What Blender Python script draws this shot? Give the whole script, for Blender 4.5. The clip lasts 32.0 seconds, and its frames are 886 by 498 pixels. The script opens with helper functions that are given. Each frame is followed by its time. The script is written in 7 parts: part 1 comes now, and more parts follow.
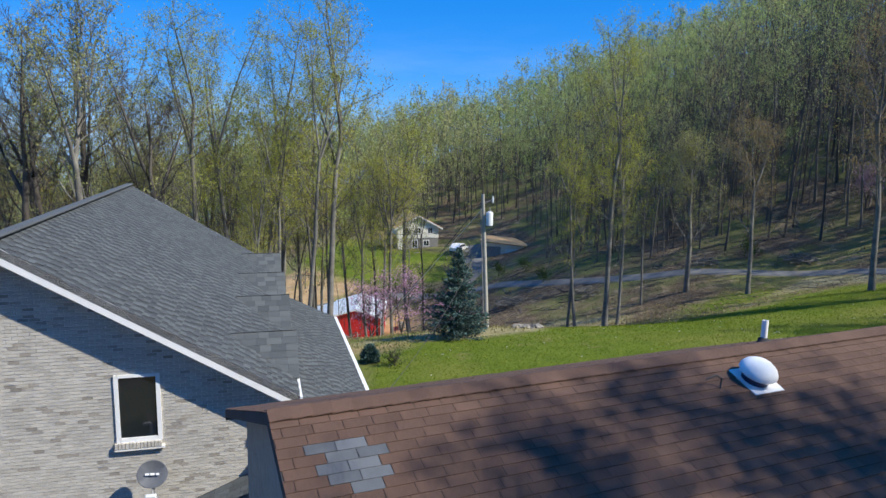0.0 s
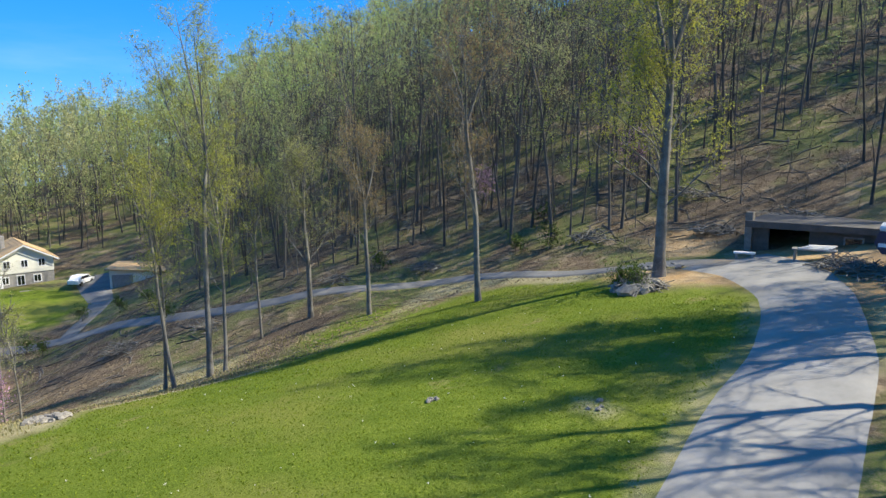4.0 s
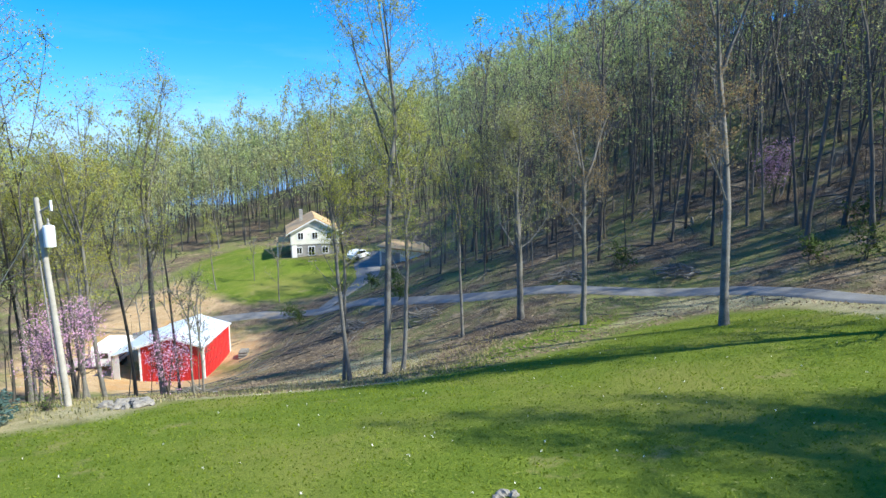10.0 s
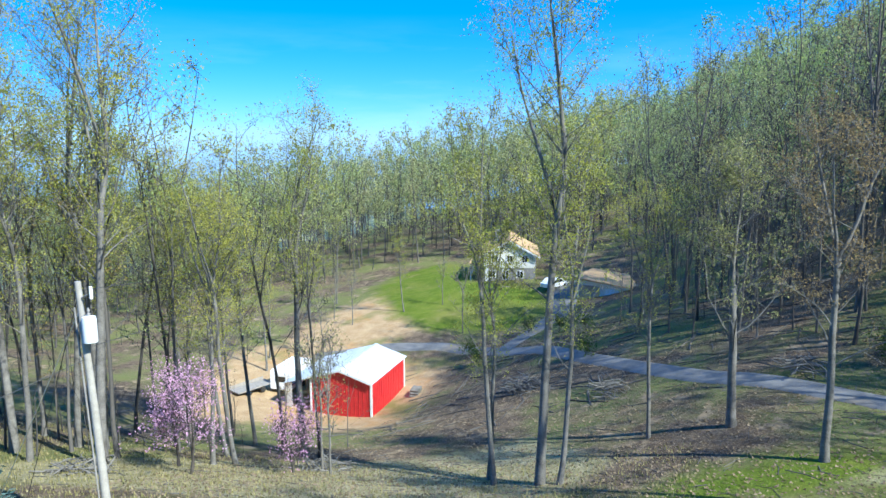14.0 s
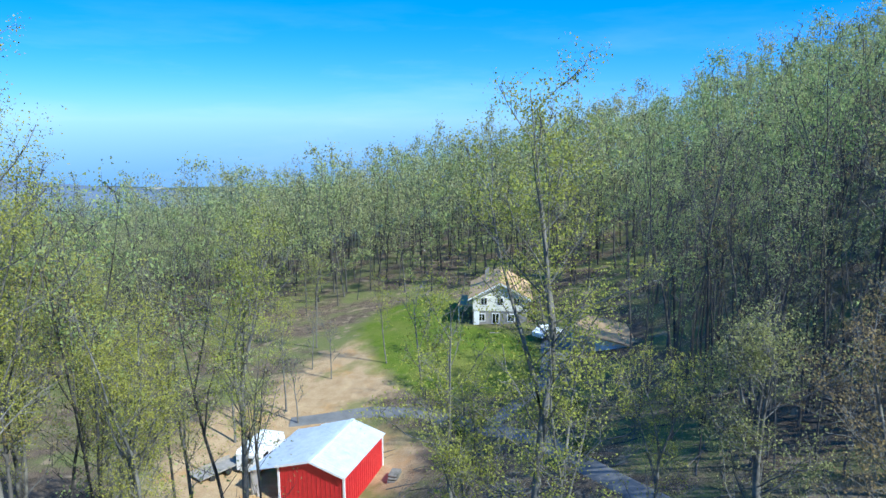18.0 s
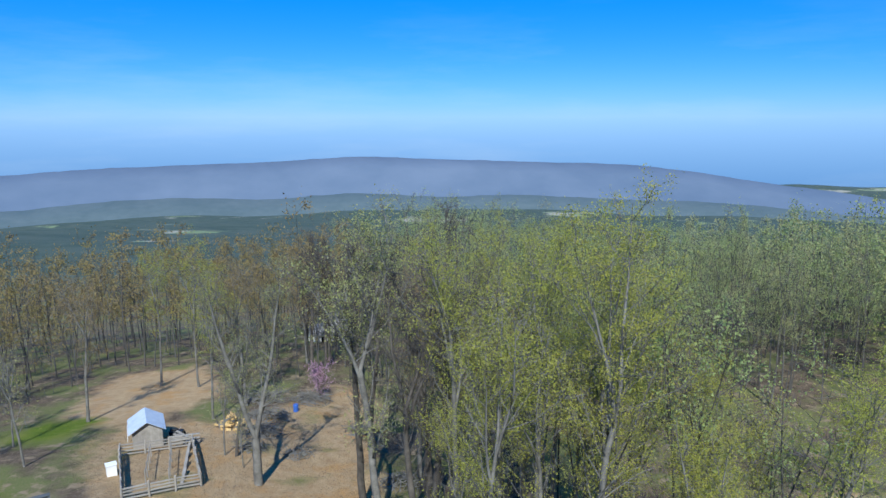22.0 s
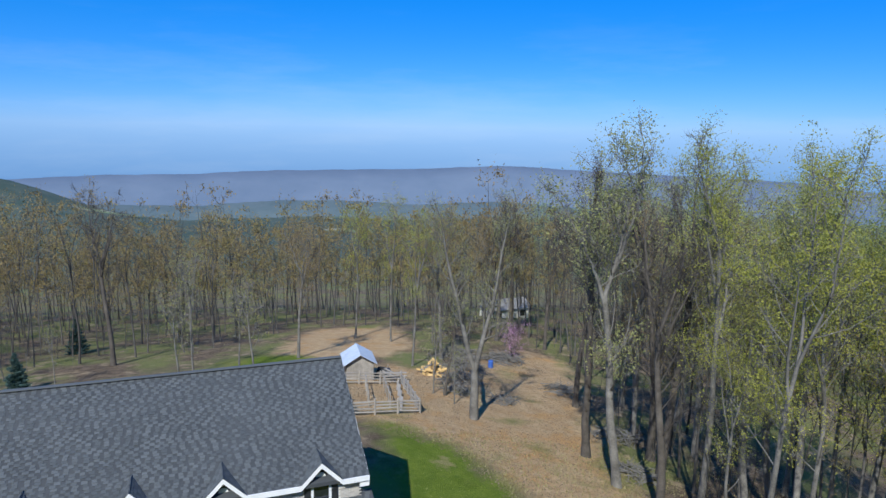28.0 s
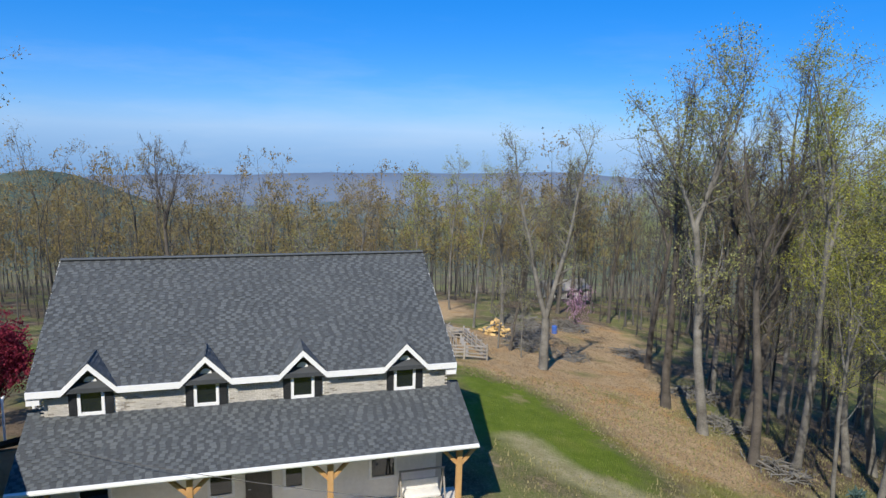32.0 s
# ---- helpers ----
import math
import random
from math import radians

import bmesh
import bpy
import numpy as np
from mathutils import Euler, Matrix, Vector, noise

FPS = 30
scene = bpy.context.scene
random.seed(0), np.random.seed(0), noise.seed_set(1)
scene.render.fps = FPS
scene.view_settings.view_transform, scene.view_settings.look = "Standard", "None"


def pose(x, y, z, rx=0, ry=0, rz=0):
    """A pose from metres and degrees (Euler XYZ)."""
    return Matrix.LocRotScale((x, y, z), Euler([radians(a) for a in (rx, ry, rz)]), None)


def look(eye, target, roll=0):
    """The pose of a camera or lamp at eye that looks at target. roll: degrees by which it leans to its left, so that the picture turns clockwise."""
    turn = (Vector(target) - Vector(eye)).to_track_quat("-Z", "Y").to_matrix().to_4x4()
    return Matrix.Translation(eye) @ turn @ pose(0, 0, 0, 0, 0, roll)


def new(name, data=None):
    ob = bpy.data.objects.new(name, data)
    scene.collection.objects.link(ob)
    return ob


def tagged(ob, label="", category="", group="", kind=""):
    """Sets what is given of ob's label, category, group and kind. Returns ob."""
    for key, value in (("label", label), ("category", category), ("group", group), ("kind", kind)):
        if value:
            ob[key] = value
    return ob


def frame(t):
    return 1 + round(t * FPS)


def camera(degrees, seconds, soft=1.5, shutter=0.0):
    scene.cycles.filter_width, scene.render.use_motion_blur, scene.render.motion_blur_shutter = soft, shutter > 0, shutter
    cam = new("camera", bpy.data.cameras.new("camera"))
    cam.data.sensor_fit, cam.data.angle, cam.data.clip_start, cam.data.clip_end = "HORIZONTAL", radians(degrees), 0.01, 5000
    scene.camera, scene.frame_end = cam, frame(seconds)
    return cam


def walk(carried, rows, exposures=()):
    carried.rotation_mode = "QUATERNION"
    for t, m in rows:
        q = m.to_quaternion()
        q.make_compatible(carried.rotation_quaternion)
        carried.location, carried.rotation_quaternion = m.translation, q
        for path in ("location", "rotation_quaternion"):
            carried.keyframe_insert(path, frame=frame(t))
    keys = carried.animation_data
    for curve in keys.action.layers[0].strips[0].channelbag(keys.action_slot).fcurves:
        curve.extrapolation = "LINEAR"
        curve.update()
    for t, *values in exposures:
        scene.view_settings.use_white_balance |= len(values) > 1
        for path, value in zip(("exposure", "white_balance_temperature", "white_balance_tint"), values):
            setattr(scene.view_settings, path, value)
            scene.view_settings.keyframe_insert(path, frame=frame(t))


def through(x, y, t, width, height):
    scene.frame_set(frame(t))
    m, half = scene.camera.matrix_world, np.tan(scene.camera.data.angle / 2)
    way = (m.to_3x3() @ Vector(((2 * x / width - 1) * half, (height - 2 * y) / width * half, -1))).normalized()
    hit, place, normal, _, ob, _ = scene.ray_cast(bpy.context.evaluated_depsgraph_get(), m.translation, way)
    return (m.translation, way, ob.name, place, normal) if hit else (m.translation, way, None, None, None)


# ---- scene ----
cam = camera(66.0, 32.0)

PATH = [
    (0, (-0.210, -0.240, 8.269), (-0.185, 1.734, 7.951), 1.1),
    (0.5, (0.664, 0.330, 9.016), (0.769, 2.302, 8.703), 0.6),
    (1, (1.866, 1.091, 9.498), (2.030, 3.060, 9.188), 0.2),
    (1.5, (3.207, 2.027, 9.599), (3.520, 3.977, 9.285), 0.1),
    (2, (4.432, 2.992, 9.359), (4.991, 4.885, 9.041), 0.1),
    (2.5, (5.288, 4.090, 9.158), (6.055, 5.911, 8.845), 0.1),
    (3, (6.425, 5.094, 9.096), (7.228, 6.898, 8.782), -0.2),
    (3.5, (7.751, 6.035, 9.135), (8.577, 7.827, 8.811), -0.3),
    (4, (9.156, 6.941, 9.093), (10.021, 8.718, 8.786), -0.2),
    (4.5, (10.415, 7.719, 9.001), (11.324, 9.472, 8.686), -0.1),
    (6.5, (14.580, 10.438, 8.352), (15.425, 12.221, 8.023), 0.0),
    (7, (15.377, 10.989, 8.034), (16.151, 12.805, 7.712), -0.0),
    (7.5, (16.070, 11.516, 7.750), (16.824, 13.340, 7.427), -0.1),
    (8, (16.679, 12.023, 7.576), (17.341, 13.882, 7.249), -0.2),
    (8.5, (17.248, 12.715, 7.519), (17.780, 14.616, 7.199), -0.2),
    (9, (17.817, 13.529, 7.418), (18.107, 15.482, 7.099), -0.2),
    (9.5, (18.408, 14.538, 7.294), (18.496, 16.509, 6.968), -0.2),
    (10, (18.895, 15.749, 7.216), (18.873, 17.723, 6.891), -0.2),
    (10.5, (19.403, 17.285, 7.272), (19.290, 19.253, 6.935), -0.4),
    (11, (19.985, 19.062, 7.346), (19.717, 21.016, 7.011), -0.4),
    (11.5, (20.477, 20.942, 7.467), (20.003, 22.855, 7.127), -0.5),
    (12, (20.879, 22.448, 7.674), (20.293, 24.332, 7.346), -0.5),
    (12.5, (21.170, 23.625, 7.961), (20.533, 25.494, 7.638), -0.4),
    (13, (21.186, 24.467, 8.306), (20.520, 26.327, 7.991), -0.3),
    (13.5, (21.027, 25.165, 8.798), (20.370, 27.028, 8.489), 0.1),
    (14, (20.730, 25.833, 9.417), (20.082, 27.698, 9.098), 0.0),
    (14.5, (20.376, 26.575, 10.162), (19.731, 28.440, 9.839), 0.3),
    (16.5, (19.585, 30.426, 13.705), (18.978, 32.296, 13.336), 0.2),
    (17, (19.481, 31.472, 14.711), (18.864, 33.337, 14.340), 0.1),
    (17.5, (19.466, 32.580, 15.827), (18.849, 34.447, 15.461), 0.0),
    (18, (19.527, 33.675, 17.017), (18.893, 35.534, 16.644), 0.1),
    (18.5, (19.647, 34.655, 18.227), (18.989, 36.506, 17.853), 0.3),
    (19, (19.817, 35.438, 19.406), (19.112, 37.270, 19.027), -0.0),
    (19.5, (20.039, 35.980, 20.515), (19.135, 37.722, 20.129), -0.2),
    (20, (20.324, 36.260, 21.506), (19.115, 37.803, 21.111), -0.5),
    (20.5, (20.690, 36.293, 22.351), (19.259, 37.624, 21.926), -0.1),
    (21, (21.052, 36.015, 23.018), (19.290, 36.877, 22.628), -0.5),
    (21.5, (21.392, 35.543, 23.494), (19.549, 36.218, 23.106), -0.4),
    (22, (21.676, 34.783, 23.744), (19.808, 35.390, 23.364), -0.1),
    (22.5, (21.847, 33.802, 23.728), (19.942, 34.294, 23.368), 0.0),
    (23, (21.837, 32.850, 23.494), (19.898, 33.191, 23.142), 0.4),
    (23.5, (21.643, 31.926, 23.136), (19.702, 32.263, 22.791), 0.6),
    (24, (21.371, 31.005, 22.711), (19.447, 31.423, 22.360), 0.9),
    (24.5, (21.037, 30.194, 22.273), (19.112, 30.605, 21.921), 1.0),
    (25, (20.690, 29.584, 21.800), (18.762, 29.975, 21.442), 0.6),
    (25.5, (20.367, 29.181, 21.254), (18.424, 29.489, 20.896), 0.2),
    (26, (20.136, 28.868, 20.593), (18.177, 29.058, 20.234), -0.2),
    (26.5, (20.030, 28.623, 19.878), (18.065, 28.730, 19.523), -0.3),
    (28.5, (20.114, 27.550, 16.699), (18.165, 27.826, 16.342), 1.3),
    (29, (19.904, 27.339, 16.133), (17.965, 27.672, 15.769), 1.5),
    (29.5, (19.521, 27.104, 15.571), (17.566, 27.324, 15.210), 1.7),
    (30, (19.035, 26.946, 15.108), (17.071, 27.074, 14.750), 1.6),
    (30.5, (18.602, 26.748, 14.553), (16.638, 26.839, 14.188), 1.5),
    (31, (18.337, 26.485, 13.866), (16.370, 26.540, 13.509), 1.4),
    (31.5, (18.372, 26.311, 12.933), (16.401, 26.324, 12.593), 1.4),
    (32, (18.610, 26.099, 11.717), (16.640, 26.166, 11.378), 1.6),
]
EXPOSURES = [
    (0, 0.42, 6650, 7), (4, 0.9, 7250, 5), (9, 1.04, 6600, 3), (13, 1.04, 5950, 1), (16.5, 0.8, 5650, 0), (19, 0.6, 5600, 0), (21, 0.35, 5750, 2), (23, 0.16, 5850, 5), (28, 0.13, 6050, 7), (32, 0.23, 6700, 8),
]
walk(cam, [(t, look(eye, target, roll)) for t, eye, target, roll in PATH], EXPOSURES)

# ---- world, sun ----
SUN_FROM = Vector((0.93, -0.34, 0.97)).normalized()
world = bpy.data.worlds.new("sky")
scene.world = world
world.use_nodes = True
wn, wl = world.node_tree.nodes, world.node_tree.links
sky = wn.new("ShaderNodeTexSky")
sky.sky_type, sky.sun_disc = "NISHITA", False
sky.sun_elevation, sky.sun_rotation = math.asin(SUN_FROM.z), math.atan2(SUN_FROM.x, SUN_FROM.y)
sky.altitude, sky.air_density, sky.dust_density, sky.ozone_density = 1200, 1.0, 0.0, 4.0
cool = wn.new("ShaderNodeMix")
cool.data_type, cool.blend_type = "RGBA", "MULTIPLY"
cool.inputs["Factor"].default_value, cool.inputs["B"].default_value = 1.0, (0.66, 0.84, 1.25, 1)
wl.new(sky.outputs[0], cool.inputs["A"])
tone = wn.new("ShaderNodeHueSaturation")
tone.inputs["Saturation"].default_value = 1.2
wl.new(cool.outputs["Result"], tone.inputs["Color"])
deep = wn.new("ShaderNodeMix")
deep.data_type = "RGBA"
deep.inputs["Factor"].default_value, deep.inputs["B"].default_value = 0.42, (0.2, 2.75, 8.8, 1)
wl.new(tone.outputs[0], deep.inputs["A"])
where = wn.new("ShaderNodeTexCoord")
stretch = wn.new("ShaderNodeMapping")
stretch.inputs["Scale"].default_value = (2.2, 2.2, 14)
wl.new(where.outputs["Generated"], stretch.inputs["Vector"])
wisp = wn.new("ShaderNodeTexNoise")
wisp.inputs["Scale"].default_value, wisp.inputs["Detail"].default_value, wisp.inputs["Roughness"].default_value = 1.1, 7, 0.6
wl.new(stretch.outputs[0], wisp.inputs["Vector"])
height = wn.new("ShaderNodeSeparateXYZ")
wl.new(where.outputs["Generated"], height.inputs[0])
thin, band = wn.new("ShaderNodeMapRange"), wn.new("ShaderNodeMapRange")
thin.inputs["From Min"].default_value, thin.inputs["From Max"].default_value, thin.inputs["To Max"].default_value = 0.5, 0.8, 0.22
band.inputs["From Min"].default_value, band.inputs["From Max"].default_value, band.inputs["To Min"].default_value, band.inputs["To Max"].default_value = 0.05, 0.17, 1.0, 0.0
wl.new(wisp.outputs["Fac"], thin.inputs["Value"])
wl.new(height.outputs["Z"], band.inputs["Value"])
both = wn.new("ShaderNodeMath")
both.operation = "MULTIPLY"
wl.new(thin.outputs[0], both.inputs[0])
wl.new(band.outputs[0], both.inputs[1])
cloud = wn.new("ShaderNodeMix")
cloud.data_type = "RGBA"
cloud.inputs["B"].default_value = (6.6, 7.6, 9.0, 1)
wl.new(both.outputs[0], cloud.inputs["Factor"])
wl.new(deep.outputs["Result"], cloud.inputs["A"])
wl.new(cloud.outputs["Result"], wn["Background"].inputs[0])
wn["Background"].inputs[1].default_value = 0.094
sun_data = bpy.data.lights.new("sun", "SUN")
sun_data.energy, sun_data.angle, sun_data.color = 5.0, radians(0.55), (1.0, 0.95, 0.86)
sun = new("sun", sun_data)
sun.matrix_world = look(SUN_FROM * 200, (0, 0, 0))

# ---- materials ----


def mat(name, c1, c2, scale=4.0, rough=0.8, metal=0.0, bump=0.0, fine=0.0, spread=0.0, by="", stain=None, coat=0.0, start=0.5):
    """Two tones broken by noise at two scales. by: 'island' or 'object' adds a tone of its own to each piece."""
    m = bpy.data.materials.new(name)
    m.use_nodes = True
    n, l = m.node_tree.nodes, m.node_tree.links
    b = n["Principled BSDF"]
    b.inputs["Roughness"].default_value, b.inputs["Metallic"].default_value, b.inputs["Coat Weight"].default_value = rough, metal, coat
    where = n.new("ShaderNodeTexCoord")
    big = n.new("ShaderNodeTexNoise")
    big.inputs["Scale"].default_value, big.inputs["Detail"].default_value, big.inputs["Roughness"].default_value = scale, 6, 0.65
    small = n.new("ShaderNodeTexNoise")
    small.inputs["Scale"].default_value, small.inputs["Detail"].default_value = fine or scale * 9, 4
    l.new(where.outputs["Object"], big.inputs["Vector"])
    l.new(where.outputs["Object"], small.inputs["Vector"])
    add = n.new("ShaderNodeMath")
    add.operation = "MULTIPLY_ADD"
    l.new(small.outputs["Fac"], add.inputs[0])
    add.inputs[1].default_value = 0.45
    l.new(big.outputs["Fac"], add.inputs[2])
    value = add.outputs[0]
    if by:
        rnd = n.new("ShaderNodeNewGeometry" if by == "island" else "ShaderNodeObjectInfo")
        more = n.new("ShaderNodeMath")
        more.operation = "MULTIPLY_ADD"
        l.new(rnd.outputs["Random Per Island" if by == "island" else "Random"], more.inputs[0])
        more.inputs[1].default_value = spread
        l.new(value, more.inputs[2])
        value = more.outputs[0]
    ramp = n.new("ShaderNodeMapRange")
    ramp.inputs["From Min"].default_value, ramp.inputs["From Max"].default_value = start, 0.95 + spread
    l.new(value, ramp.inputs["Value"])
    mix = n.new("ShaderNodeMix")
    mix.data_type = "RGBA"
    mix.inputs["A"].default_value, mix.inputs["B"].default_value = (*c1, 1), (*c2, 1)
    l.new(ramp.outputs[0], mix.inputs["Factor"])
    color = mix.outputs["Result"]
    if stain:
        spots = n.new("ShaderNodeTexNoise")
        spots.inputs["Scale"].default_value, spots.inputs["Detail"].default_value = stain[1], 8
        l.new(where.outputs["Object"], spots.inputs["Vector"])
        edge = n.new("ShaderNodeMapRange")
        edge.inputs["From Min"].default_value, edge.inputs["From Max"].default_value = stain[2], stain[2] + 0.12
        l.new(spots.outputs["Fac"], edge.inputs["Value"])
        over = n.new("ShaderNodeMix")
        over.data_type = "RGBA"
        l.new(edge.outputs[0], over.inputs["Factor"])
        l.new(color, over.inputs["A"])
        over.inputs["B"].default_value = (*stain[0], 1)
        color = over.outputs["Result"]
    l.new(color, b.inputs["Base Color"])
    if bump:
        relief = n.new("ShaderNodeBump")
        relief.inputs["Strength"].default_value, relief.inputs["Distance"].default_value = bump, 0.02
        l.new(small.outputs["Fac"], relief.inputs["Height"])
        l.new(relief.outputs[0], b.inputs["Normal"])
    return m


def leaf_mat(name, c1, c2, c3, through=0.35):
    """Thin leaves that let some light through; each leaf takes its own tone, each tree its own shift."""
    m = bpy.data.materials.new(name)
    m.use_nodes = True
    n, l = m.node_tree.nodes, m.node_tree.links
    n.remove(n["Principled BSDF"])
    rnd, att = n.new("ShaderNodeNewGeometry"), n.new("ShaderNodeAttribute")
    att.attribute_name = "tone"
    obj = n.new("ShaderNodeObjectInfo")
    mix, mix2 = n.new("ShaderNodeMix"), n.new("ShaderNodeMix")
    mix.data_type = mix2.data_type = "RGBA"
    mix.inputs["A"].default_value, mix.inputs["B"].default_value = (*c1, 1), (*c2, 1)
    l.new(rnd.outputs["Random Per Island"], mix.inputs["Factor"])
    l.new(mix.outputs["Result"], mix2.inputs["A"])
    mix2.inputs["B"].default_value = (*c3, 1)
    add = n.new("ShaderNodeMath")
    add.operation = "MULTIPLY_ADD"
    l.new(obj.outputs["Random"], add.inputs[0])
    add.inputs[1].default_value = 0.4
    l.new(att.outputs["Fac"], add.inputs[2])
    l.new(add.outputs[0], mix2.inputs["Factor"])
    d, t, s = n.new("ShaderNodeBsdfDiffuse"), n.new("ShaderNodeBsdfTranslucent"), n.new("ShaderNodeMixShader")
    l.new(mix2.outputs["Result"], d.inputs["Color"])
    l.new(mix2.outputs["Result"], t.inputs["Color"])
    s.inputs[0].default_value = through
    l.new(d.outputs[0], s.inputs[1])
    l.new(t.outputs[0], s.inputs[2])
    l.new(s.outputs[0], n["Material Output"].inputs[0])
    return m


def glass_mat(name, tint):
    m = bpy.data.materials.new(name)
    m.use_nodes = True
    b = m.node_tree.nodes["Principled BSDF"]
    b.inputs["Base Color"].default_value = (*tint, 1)
    b.inputs["Roughness"].default_value, b.inputs["IOR"].default_value = 0.04, 1.5
    b.inputs["Specular IOR Level"].default_value = 0.9
    return m


